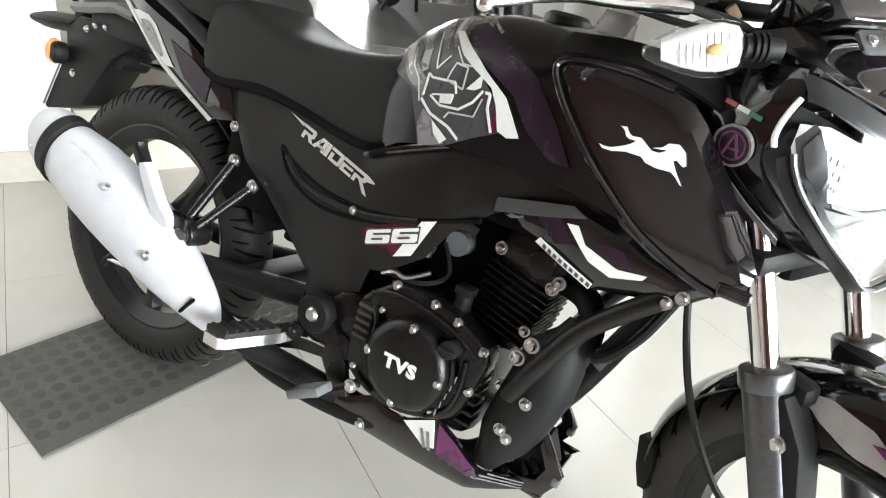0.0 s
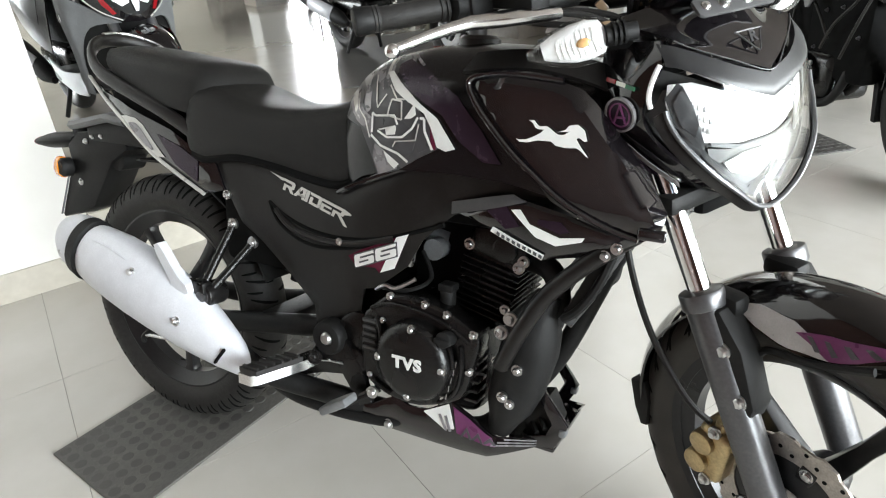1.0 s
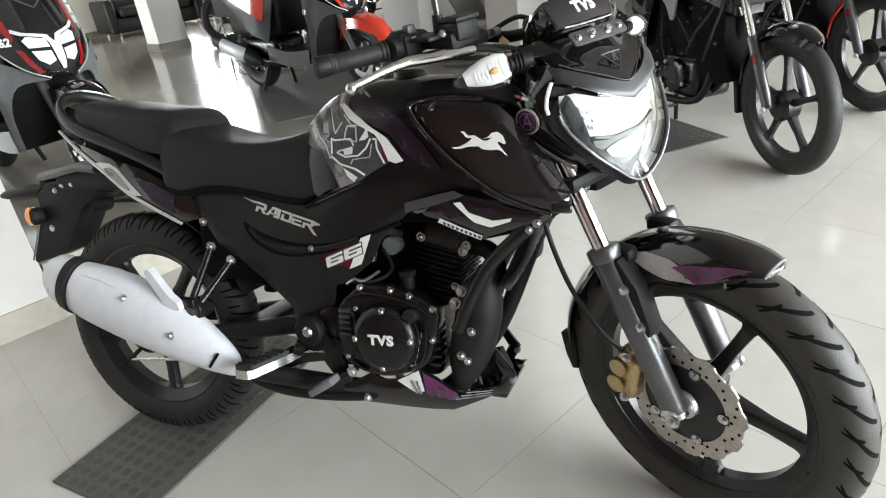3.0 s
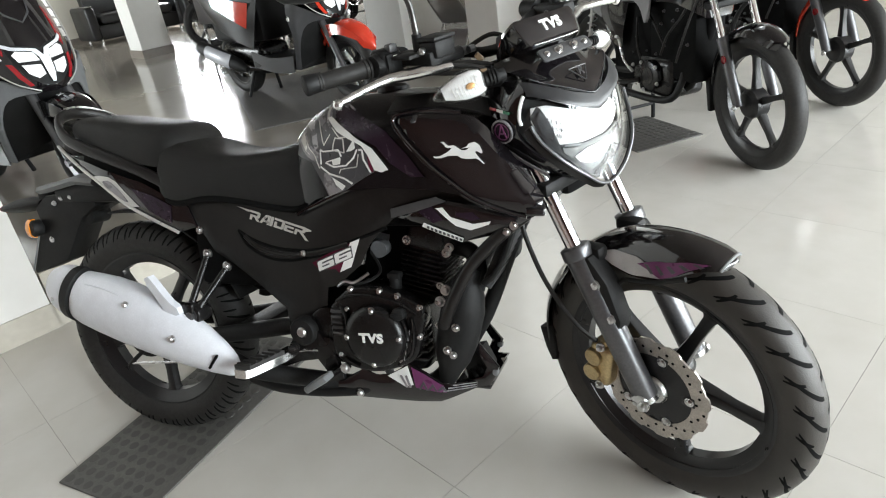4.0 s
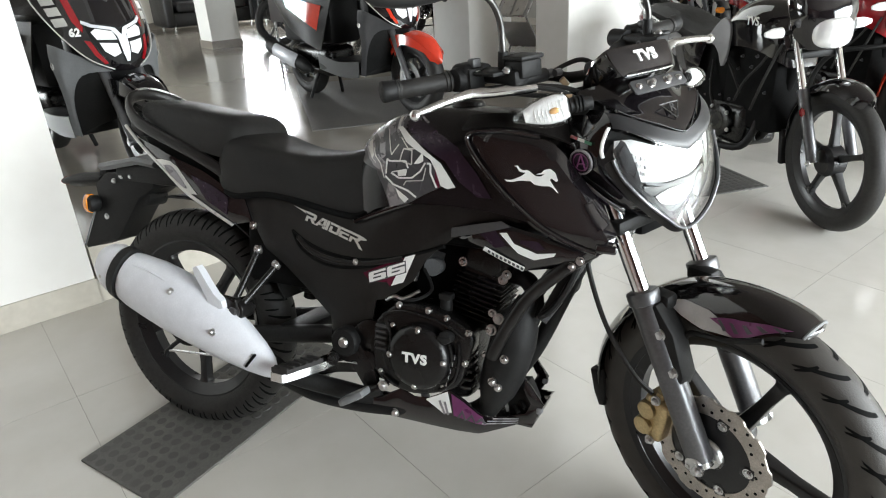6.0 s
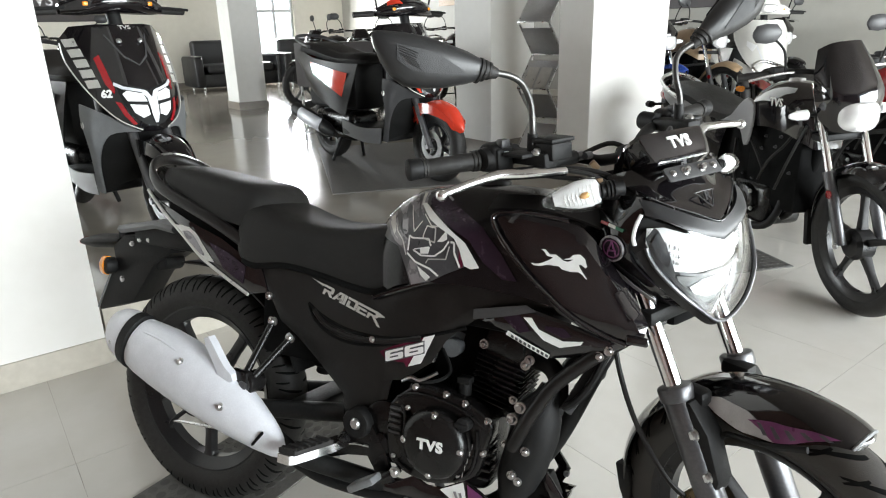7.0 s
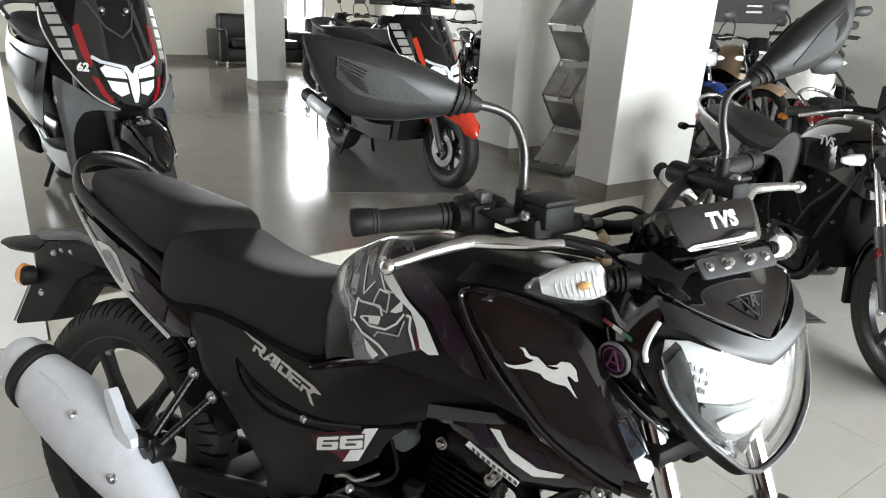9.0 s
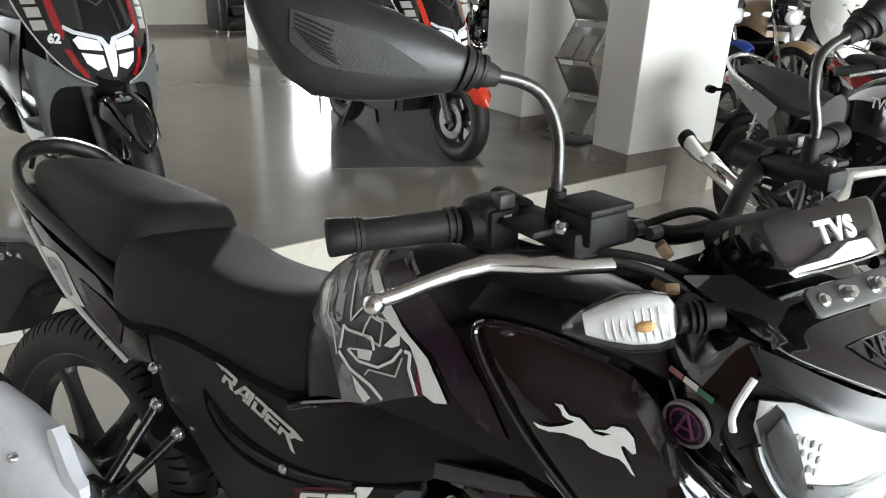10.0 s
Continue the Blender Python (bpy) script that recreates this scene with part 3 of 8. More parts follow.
tank = part("fuel_tank", loft(rings), TANK_BLACK, bike, "glossy black tank with charcoal, white and purple graphics")
part("filler_cap", lathe([(0.001, 0.012), (0.03, 0.012), (0.036, 0.006), (0.036, -0.01)], 32, "z", (0.77, 0, 0.917), closed=False), SATIN_BLACK, tank, "round black filler cap")
decal("tank_graphic", [(0.552, 0.795), (0.562, 0.83), (0.60, 0.872), (0.655, 0.893), (0.69, 0.896), (0.70, 0.885), (0.672, 0.864), (0.725, 0.824), (0.775, 0.785), (0.785, 0.757), (0.74, 0.735), (0.70, 0.712), (0.655, 0.698), (0.64, 0.735), (0.62, 0.775)], y_tank, TANK_DECAL, tank, "charcoal graphic", 0.0012, 3)
for nm, mt, lift, o in (
    ("grey_flash", GREY_DECAL, 0.0026, [(0.558, 0.825), (0.582, 0.842), (0.612, 0.815), (0.645, 0.793), (0.645, 0.766), (0.611, 0.785)]),
    ("pale_flash", SILVER_DECAL, 0.0036, [(0.566, 0.826), (0.582, 0.836), (0.606, 0.808), (0.618, 0.79)]),
    ("grey_flash", GREY_DECAL, 0.0026, [(0.578, 0.853), (0.596, 0.868), (0.612, 0.858), (0.626, 0.833), (0.602, 0.842)]),
    ("grey_flash", GREY_DECAL, 0.0026, [(0.602, 0.873), (0.624, 0.884), (0.645, 0.862), (0.658, 0.838), (0.634, 0.852)]),
    ("grey_flash", GREY_DECAL, 0.0026, [(0.634, 0.888), (0.65, 0.892), (0.662, 0.868), (0.668, 0.843), (0.65, 0.858)]),
    ("pale_flash", SILVER_DECAL, 0.0036, [(0.638, 0.886), (0.645, 0.888), (0.657, 0.862), (0.651, 0.862)]),
    ("grey_flash", GREY_DECAL, 0.0026, [(0.614, 0.832), (0.63, 0.836), (0.644, 0.806), (0.634, 0.80)]),
    ("grey_flash", GREY_DECAL, 0.0026, [(0.652, 0.752), (0.668, 0.744), (0.70, 0.725), (0.698, 0.714), (0.658, 0.70), (0.646, 0.73)]),
    ("white_flash", WHITE_DECAL, 0.0036, [(0.672, 0.741), (0.704, 0.723), (0.694, 0.714), (0.68, 0.724)]),
    ("white_flash", WHITE_DECAL, 0.0030, [(0.676, 0.778), (0.700, 0.783), (0.697, 0.770), (0.678, 0.767)]),
    ("white_flash", WHITE_DECAL, 0.0030, [(0.716, 0.796), (0.736, 0.821), (0.738, 0.803), (0.728, 0.797)]),
    ("dark_shape", DARK_DECAL, 0.0024, [(0.656, 0.795), (0.697, 0.798), (0.712, 0.79), (0.73, 0.782), (0.712, 0.769), (0.68, 0.766), (0.664, 0.775)]),
    ("dark_shape", DARK_DECAL, 0.0024, [(0.742, 0.798), (0.756, 0.797), (0.754, 0.779), (0.766, 0.755), (0.742, 0.744), (0.735, 0.762)]),
    ("dark_shape", DARK_DECAL, 0.0024, [(0.686, 0.806), (0.692, 0.822), (0.708, 0.818), (0.708, 0.80)]),
    ("dark_shape", DARK_DECAL, 0.0024, [(0.70, 0.756), (0.736, 0.761), (0.73, 0.742), (0.712, 0.732)]),
    ("dark_shape", DARK_DECAL, 0.0024, [(0.596, 0.838), (0.612, 0.83), (0.626, 0.80), (0.612, 0.806)]),
    ("maroon_flash", MAROON, 0.0030, [(0.766, 0.787), (0.774, 0.787), (0.776, 0.753), (0.767, 0.752)]),
    ("white_stripe", WHITE_DECAL, 0.0038, [(0.650, 0.866), (0.689, 0.838), (0.723, 0.823), (0.754, 0.807), (0.767, 0.788), (0.779, 0.757), (0.795, 0.752), (0.812, 0.757), (0.797, 0.778), (0.779, 0.801), (0.722, 0.836), (0.662, 0.868)]),
    ("purple_stripe", PURPLE, 0.0030, [(0.671, 0.870), (0.668, 0.879), (0.686, 0.888), (0.738, 0.870), (0.812, 0.835), (0.856, 0.789), (0.89, 0.742), (0.860, 0.742), (0.818, 0.770), (0.788, 0.806), (0.72, 0.839)]),
    ("grey_dash", GREY_DECAL, 0.0026, [(0.676, 0.893), (0.68, 0.894), (0.714, 0.877), (0.711, 0.874)]),
    ("grey_dash", GREY_DECAL, 0.0026, [(0.686, 0.896), (0.69, 0.897), (0.724, 0.880), (0.721, 0.877)]),
):
    decal(nm, o, y_tank, mt, tank, "", lift, 3)
for w, mt, line in (
    (0.0017, WHITE_DECAL, [(0.647, 0.770), (0.649, 0.801), (0.656, 0.797), (0.697, 0.80), (0.703, 0.786)]),
    (0.0017, WHITE_DECAL, [(0.66, 0.773), (0.68, 0.764), (0.712, 0.767), (0.732, 0.782), (0.743, 0.800)]),
    (0.0020, WHITE_DECAL, [(0.747, 0.799), (0.755, 0.799), (0.756, 0.78), (0.770, 0.752)]),
    (0.0020, WHITE_DECAL, [(0.645, 0.765), (0.666, 0.749), (0.702, 0.74), (0.722, 0.728)]),
    (0.0011, SILVER_DECAL, [(0.692, 0.75), (0.698, 0.759), (0.738, 0.764), (0.745, 0.79)]),
    (0.0012, SILVER_DECAL, [(0.682, 0.80), (0.689, 0.825), (0.711, 0.823), (0.711, 0.794), (0.684, 0.799)]),
    (0.0012, WHITE_DECAL, [(0.663, 0.775), (0.699, 0.7835)]),
    (0.0010, SILVER_DECAL, [(0.60, 0.82), (0.632, 0.79), (0.642, 0.76)]),
    (0.0010, SILVER_DECAL, [(0.628, 0.86), (0.648, 0.83), (0.66, 0.81), (0.672, 0.832)]),
    (0.0010, SILVER_DECAL, [(0.672, 0.846), (0.70, 0.826), (0.716, 0.826)]),
):
    for a, b in zip(line, line[1:]):
        d = Vector((b[0] - a[0], b[1] - a[1])).normalized() * w
        decal("graphic_line", [(a[0] - d.y, a[1] + d.x), (b[0] - d.y, b[1] + d.x), (b[0] + d.y, b[1] - d.x), (a[0] + d.y, a[1] - d.x)], y_tank, mt, tank, "", 0.0042, 2)

# tank shroud with the leaping figure, on both sides
for side in (False, True):
    sh = part("tank_shroud", skin([(0.832, 0.862), (0.90, 0.872), (0.967, 0.866), (1.005, 0.855), (1.024, 0.838), (1.066, 0.79), (1.108, 0.735), (1.130, 0.70), (1.126, 0.672), (1.087, 0.660), (1.02, 0.680), (0.975, 0.702), (0.905, 0.778)],
              y_shroud, 0.010, 3, 0.003, 0, side), GLOSS_BLACK, bike, "glossy black shroud beside the tank")
    if not side:
        shroud = sh
    sg = 1 if side else -1
    part("upper_cowl", sheet([[(0.83, sg * 0.13, 0.90), (0.92, sg * 0.15, 0.905), (1.0, sg * 0.14, 0.895), (1.06, sg * 0.11, 0.875)],
                             [(0.82, sg * 0.158, 0.872), (0.92, sg * 0.172, 0.88), (1.0, sg * 0.165, 0.868), (1.07, sg * 0.125, 0.84)]], 4, 3, 0.006), SATIN_BLACK, bike, "satin black upper cowl")
    part("shroud_rim", tube([(x, sg * (abs(y_shroud(x, z)) + 0.002), z) for x, z in ((0.98, 0.866), (0.90, 0.872), (0.84, 0.862), (0.852, 0.828), (0.905, 0.772), (0.952, 0.733), (1.0, 0.70), (1.06, 0.674), (1.10, 0.664))], 0.0042, 8), GLOSS_BLACK, sh, "glossy raised border")
    ty = sg * abs(y_shroud(1.12, 0.678))
    part("shroud_tip", box(1.098, 1.136, ty - 0.005, ty + 0.005, 0.666, 0.682, 0.004, 3), GLOSS_BLACK, sh, "glossy moulded tip")
horse = [(0.921, 0.785), (0.928, 0.784), (0.936, 0.785), (0.943, 0.788), (0.951, 0.792), (0.957, 0.796), (0.961, 0.80), (0.953, 0.80), (0.948, 0.802), (0.946, 0.806), (0.943, 0.809), (0.938, 0.811), (0.946, 0.812), (0.949, 0.808),
         (0.954, 0.804), (0.965, 0.805), (0.97, 0.802), (0.976, 0.798), (0.981, 0.795), (0.989, 0.795), (0.997, 0.80), (0.989, 0.799), (0.98, 0.798), (0.991, 0.802), (0.996, 0.808), (1.007, 0.81), (1.012, 0.807), (1.017, 0.803),
         (1.022, 0.79), (1.019, 0.788), (1.01, 0.793), (1.007, 0.791), (1.014, 0.781), (1.025, 0.768), (1.022, 0.769), (1.014, 0.776), (1.008, 0.779), (0.993, 0.778), (0.979, 0.78), (0.972, 0.785), (0.953, 0.785), (0.938, 0.781), (0.926, 0.781)]
decal("leaping_emblem", horse, y_shroud, WHITE_DECAL, shroud, "silver-white leaping animal emblem", 0.006, 0)

# lower fin under the shroud
for side in (False, True):
    fin = part("lower_fin", skin([(0.80, 0.655), (0.85, 0.675), (0.911, 0.694), (0.99, 0.678), (1.06, 0.664), (1.125, 0.666), (1.07, 0.638), (1.014, 0.617), (0.956, 0.603), (0.897, 0.636)], y_fin, 0.012, 2, 0.006, 0, side),
               GLOSS_BLACK, bike, "glossy black fin with white arrow graphics")
    if not side:
        decal("white_arrow", [(0.907, 0.676), (0.922, 0.678), (0.938, 0.658), (0.985, 0.644), (1.022, 0.650), (1.018, 0.643), (0.980, 0.631), (0.948, 0.640), (0.930, 0.655)], y_fin, WHITE_DECAL, fin, "white arrow graphic")
        decal("purple_flash", [(0.865, 0.668), (0.897, 0.682), (0.922, 0.652), (0.90, 0.645)], y_fin, PURPLE, fin)
        decal("purple_flash", [(0.95, 0.667), (0.985, 0.668), (1.0, 0.655), (0.985, 0.65), (0.95, 0.66)], y_fin, PURPLE, fin)
        decal("name_strip", [(0.873, 0.637), (0.878, 0.645), (0.962, 0.613), (0.958, 0.604)], y_fin, WHITE_DECAL, fin, "white strip with tiny print", 0.0012, 1)
        for k in range(9):
            x = 0.885 + k * 0.0085
            z = 0.6365 - (x - 0.885) * 0.38
            decal("tiny_print", [(x, z - 0.002), (x + 0.001, z + 0.003), (x + 0.006, z + 0.0005), (x + 0.005, z - 0.0045)], y_fin, DARK_DECAL, fin, "", 0.0024, 0)
    part("fin_top", skin([(0.80, 0.652), (0.80, 0.672), (0.88, 0.693), (0.91, 0.70), (0.93, 0.69), (0.86, 0.668)], lambda x, z: y_fin(x, z) - 0.006, 0.008, 1, 0.003, 0, side), DARK_GREY_PLASTIC, fin, "dark grey fin top")

# side panels
SIDE = [(0.225, 0.663), (0.24, 0.685), (0.30, 0.694), (0.36, 0.692), (0.418, 0.684), (0.51, 0.669), (0.566, 0.655), (0.60, 0.673), (0.667, 0.700), (0.736, 0.727), (0.803, 0.752), (0.847, 0.757), (0.90, 0.733),
        (0.995, 0.682), (0.915, 0.69), (0.85, 0.672), (0.80, 0.648), (0.765, 0.618), (0.742, 0.595), (0.714, 0.545), (0.650, 0.494), (0.619, 0.485), (0.606, 0.40), (0.598, 0.335), (0.565, 0.30), (0.52, 0.32),
        (0.497, 0.37), (0.491, 0.422), (0.418, 0.478), (0.351, 0.525), (0.296, 0.557), (0.263, 0.611)]
for side in (False, True):
    sp = part("side_panel", skin(SIDE, y_side, 0.010, 3, 0.006, 0, side), SATIN_BLACK, bike, "satin black side panel with white lettering")
    sg = 1 if side else -1
    # half-sunk black tubes paint the shade of two grooves
    part("groove_shade", tube([(x, sg * (abs(y_side(x, z)) - 0.001), z) for x, z in ((0.382, 0.613), (0.43, 0.589), (0.506, 0.573), (0.596, 0.575), (0.683, 0.594), (0.785, 0.63))], 0.004, 8), BLACK_VOID, sp)
    part("groove_shade", tube([(x, sg * (abs(y_side(x, z)) - 0.001), z) for x, z in ((0.382, 0.613), (0.405, 0.576), (0.457, 0.551), (0.518, 0.546), (0.594, 0.559), (0.711, 0.589))], 0.004, 8), BLACK_VOID, sp)
    part("panel_rib", tube([(x, sg * (abs(y_side(x, z)) + 0.0005), z) for x, z in ((0.40, 0.60), (0.44, 0.572), (0.508, 0.560), (0.594, 0.567), (0.69, 0.592))], 0.0065, 8), SATIN_BLACK, sp)
    part("panel_edge", tube([(x, sg * (abs(y_side(x, z)) + 0.001), z) for x, z in ((0.565, 0.657), (0.60, 0.673), (0.70, 0.713), (0.803, 0.752), (0.847, 0.757), (0.91, 0.728), (1.0, 0.684))], 0.0055, 8), GLOSS_BLACK, sp, "glossy raised edge")
    part("panel_screw", bolt((0.57, sg * 0.131, 0.567), (0, sg, 0), 0.005, 0.003), STEEL, sp)
    if not side:
        strokes = {
            "R": ([(0, 0), (0.22, 0), (0.22, 0.36), (0.22, 0.56), (0, 0.56)], [(-0.12, 0.78), (0.92, 0.78), (0.92, 0.86), (0.8, 1), (-0.12, 1)], [(0.66, 0.56), (0.92, 0.56), (0.92, 0.775), (0.66, 0.775)],
                  [(0.225, 0.36), (0.84, 0.36), (0.92, 0.45), (0.92, 0.555), (0.225, 0.555)], [(0.42, 0.355), (0.72, 0.355), (1.0, 0), (0.7, 0)]),
            "A": ([(0, 0), (0.24, 0), (0.58, 0.78), (0.34, 0.78)], [(0.34, 0.785), (0.95, 0.785), (0.95, 1), (0.46, 1)], [(0.7, 0), (0.95, 0), (0.95, 0.78), (0.7, 0.78)], [(0.36, 0.2), (0.695, 0.2), (0.695, 0.4), (0.44, 0.4)]),
            "I": ([(0, 0), (0.26, 0), (0.26, 1), (0, 1)],),
            "D": ([(0, 0), (0.24, 0), (0.24, 0.62), (0, 0.62)], [(-0.06, 0.78), (0.95, 0.78), (0.95, 0.84), (0.82, 1), (-0.06, 1)], [(0.7, 0.22), (0.95, 0.22), (0.95, 0.775), (0.7, 0.775)], [(0.245, 0), (0.82, 0), (0.95, 0.14), (0.95, 0.215), (0.245, 0.215)]),
            "E": ([(0, 0), (0.24, 0), (0.24, 0.62), (0, 0.62)], [(-0.06, 0.78), (0.95, 0.78), (0.95, 1), (-0.06, 1)], [(0.245, 0.42), (0.85, 0.42), (0.85, 0.6), (0.245, 0.6)], [(0.245, 0), (0.9, 0), (0.9, 0.2), (0.245, 0.2)])}
        at_u = 0.0
        for k, ch in enumerate("RAIDER"):
            shapes = []
            for o in strokes[ch]:
                if k == 5:
                    o = [(u + (0.5 if u > 0.9 and v > 0.7 else 0.42 if v == 0 and u > 0.6 else 0), v - (0.3 if v == 0 and u > 0.6 else 0)) for u, v in o]
                shapes.append(skin([(0.421 + 0.0290 * (at_u + u) + 0.010 * v, 0.642 - 0.0070 * (at_u + u) + 0.0215 * v) for u, v in o], lambda x, z: y_side(x, z) - 0.0022, 0.0008, 0))
            if k == 0:
                shapes.append(skin([(0.389, 0.6725), (0.4265, 0.6635), (0.4225, 0.6587)], lambda x, z: y_side(x, z) - 0.0022, 0.0008, 0))
            part("letter", merge(*shapes), SILVER_DECAL, sp, "silver-white angular letter", smooth=False)
            at_u += 0.40 if ch == "I" else 0.99
        decal("number_badge", [(0.59, 0.545), (0.621, 0.562), (0.692, 0.594), (0.721, 0.606), (0.694, 0.541), (0.66, 0.526), (0.653, 0.534), (0.607, 0.53)], y_side, MAROON, sp, "maroon and white badge", 0.0035, 2)
        decal("white_slash", [(0.697, 0.597), (0.721, 0.606), (0.694, 0.541), (0.664, 0.528)], y_side, WHITE_DECAL, sp, "", 0.0048, 1)
        for ox, oz in ((0.609, 0.527), (0.656, 0.547)):
            def six(*uv):
                return [(ox + 0.043 * u - 0.002 * v, oz + 0.018 * u + 0.022 * v) for u, v in uv]
            decal("numeral_backing", six((-0.04, -0.1), (-0.04, 1.1), (1.05, 1.1), (1.05, -0.1)), y_side, DARK_DECAL, sp, "", 0.0060, 0)
            decal("numeral", six((0, 0.1), (0, 0.88), (0.06, 1), (1, 1), (1, 0.77), (0.28, 0.77), (0.28, 0.61), (0.94, 0.61), (1, 0.54), (1, 0.1), (0.94, 0), (0.06, 0)), y_side, WHITE_DECAL, sp, "white raised numeral", 0.0072, 0)
            decal("numeral_slot", six((0.27, 0.26), (0.73, 0.26), (0.73, 0.40), (0.27, 0.40)), y_side, DARK_DECAL, sp, "", 0.0084, 0)
    for b in ((0.231, 0.661), (0.263, 0.611)):
        part("panel_bolt", bolt((b[0], sg * (abs(y_side(*b)) + 0.002), b[1]), (0, sg, 0), 0.007, 0.005), STEEL, sp)

# added black filler, that closes the view between the panels like deep shade
part("body_filler", merge(box(0.22, 0.62, -0.075, 0.075, 0.46, 0.70, 0.02), box(0.55, 0.95, -0.09, 0.09, 0.62, 0.75, 0.02)), BLACK_VOID, bike, "black filler blocks between the panels")


def seat_loft(rows):
    rings = []
    for x, w, zt, zb in rows:
        half = [(0.0, zt), (0.45 * w, zt - 0.001), (0.74 * w, zt - 0.010), (0.92 * w, zt - 0.032), (w, zt - 0.5 * (zt - zb)), (0.97 * w, zb + 0.012), (0.9 * w, zb), (0.4 * w, zb - 0.002)]
        rings.append([Vector((x, -y, z)) for y, z in half] + [Vector((x, y, z)) for y, z in half[:0:-1]])
    fine = [spline([r[j] for r in rings], 5) for j in range(len(rings[0]))]
    return loft([[c[i] for c in fine] for i in range(len(fine[0]))])


def saddle(rows):
    """A padded seat: steep sides, a soft upper edge and a flat top."""
    rings = []
    for x, w, zt, zb in rows:
        d = zt - zb
        half = [(0.0, zt), (0.42 * w, zt - 0.001), (0.68 * w, zt - 0.006), (0.85 * w, zt - 0.2 * min(d, 0.09)), (0.95 * w, zt - 0.42 * min(d, 0.09)), (w, zt - 0.75 * min(d, 0.1)),
                (1.01 * w, zb + 0.18 * d), (0.985 * w, zb), (0.4 * w, zb - 0.002)]
        rings.append([Vector((x, -y, z)) for y, z in half] + [Vector((x, y, z)) for y, z in half[:0:-1]])
    fine = [spline([r[j] for r in rings], 5) for j in range(len(rings[0]))]
    return loft([[c[i] for c in fine] for i in range(len(fine[0]))])


part("rider_seat", saddle([(0.166, 0.085, 0.795, 0.75), (0.174, 0.112, 0.822, 0.722), (0.195, 0.124, 0.833, 0.696), (0.24, 0.129, 0.827, 0.684), (0.30, 0.131, 0.809, 0.694), (0.36, 0.130, 0.798, 0.695), (0.43, 0.127, 0.796, 0.688),
                           (0.50, 0.121, 0.803, 0.677), (0.555, 0.115, 0.816, 0.673), (0.585, 0.111, 0.826, 0.683), (0.607, 0.107, 0.817, 0.698), (0.630, 0.101, 0.792, 0.716), (0.648, 0.092, 0.758, 0.737)]), SEAT, bike, "black grained rider's seat")
for sg in (-1, 1):
    # black tube that paints the shade between seat and side panel
    part("seat_gap_shade", tube([(x, sg * y, z) for x, y, z in ((0.20, 0.118, 0.692), (0.24, 0.125, 0.683), (0.33, 0.127, 0.695), (0.42, 0.124, 0.687), (0.50, 0.118, 0.672), (0.56, 0.112, 0.667), (0.60, 0.106, 0.685), (0.635, 0.1, 0.712), (0.652, 0.095, 0.742))], 0.008, 8), BLACK_VOID, bike, "black line for the shaded gap under the seat")
part("pillion_seat", saddle([(-0.128, 0.05, 0.889, 0.872), (-0.105, 0.08, 0.897, 0.857), (-0.05, 0.103, 0.897, 0.836), (0.03, 0.117, 0.889, 0.807), (0.10, 0.122, 0.880, 0.787), (0.16, 0.122, 0.875, 0.775), (0.20, 0.116, 0.868, 0.768), (0.226, 0.098, 0.852, 0.772), (0.238, 0.07, 0.834, 0.785)]), SEAT, bike, "black raised pillion seat")

# tail
def band(points, wide, high, seg=14, n=6):
    """A flattened bar along the points: wide across, high upwards."""
    path = spline(points, n)
    rings = []
    for k, p in enumerate(path):
        d = (path[min(k + 1, len(path) - 1)] - path[max(k - 1, 0)]).normalized()
        side = d.cross(Vector((0, 0, 1))).normalized()
        up = side.cross(d)
        rings.append([p + wide * math.cos(t) * side + high * math.copysign(abs(math.sin(t)) ** 0.8, math.sin(t)) * up for t in (2 * math.pi * q / seg for q in range(seg))])
    return loft(rings)


def y_tail(x, z):
    return -0.112 + 0.16 * max(0, -x) + 0.08 * max(0, 0.70 - z)


for side in (False, True):
    sg = 1 if side else -1
    tp = part("tail_panel", skin([(-0.155, 0.826), (-0.10, 0.797), (-0.04, 0.781), (0.04, 0.755), (0.12, 0.732), (0.19, 0.698), (0.245, 0.672), (0.262, 0.62), (0.205, 0.607), (0.124, 0.645), (0.058, 0.68), (-0.006, 0.729), (-0.09, 0.778)], y_tail, 0.006, 2, 0.003, 0, side), GLOSS_BLACK, bike, "slim glossy black tail panel with a pale edge")
    part("tail_edge", tube([(x, sg * (abs(y_tail(x, z)) + 0.001), z) for x, z in ((-0.158, 0.828), (-0.09, 0.778), (-0.006, 0.728), (0.058, 0.679), (0.124, 0.644), (0.205, 0.606))], 0.0042, 8), SILVER_DECAL, tp, "pale grey edge line")
    part("silver_flash", skin([(-0.04, 0.75), (-0.012, 0.752), (0.018, 0.749), (0.04, 0.737), (0.06, 0.715), (0.10, 0.672), (0.078, 0.672), (0.056, 0.682), (0.0, 0.726)], lambda x, z: y_tail(x, z) - 0.002, 0.001, 1, 0, 0, side), SILVER_DECAL, tp, "silver teardrop graphic")
    part("dark_oval", skin([(0.002, 0.738), (0.022, 0.738), (0.044, 0.72), (0.07, 0.688), (0.06, 0.687), (0.03, 0.708), (0.006, 0.727)], lambda x, z: y_tail(x, z) - 0.0042, 0.001, 1, 0, 3, side), GREY_DECAL, tp, "grey oval in the teardrop")
    part("tail_tape", skin([(0.085, 0.72), (0.15, 0.70), (0.20, 0.675), (0.19, 0.63), (0.13, 0.66)], lambda x, z: y_tail(x, z) - 0.002, 0.001, 1, 0, 0, side), PURPLE, tp, "purple tape")
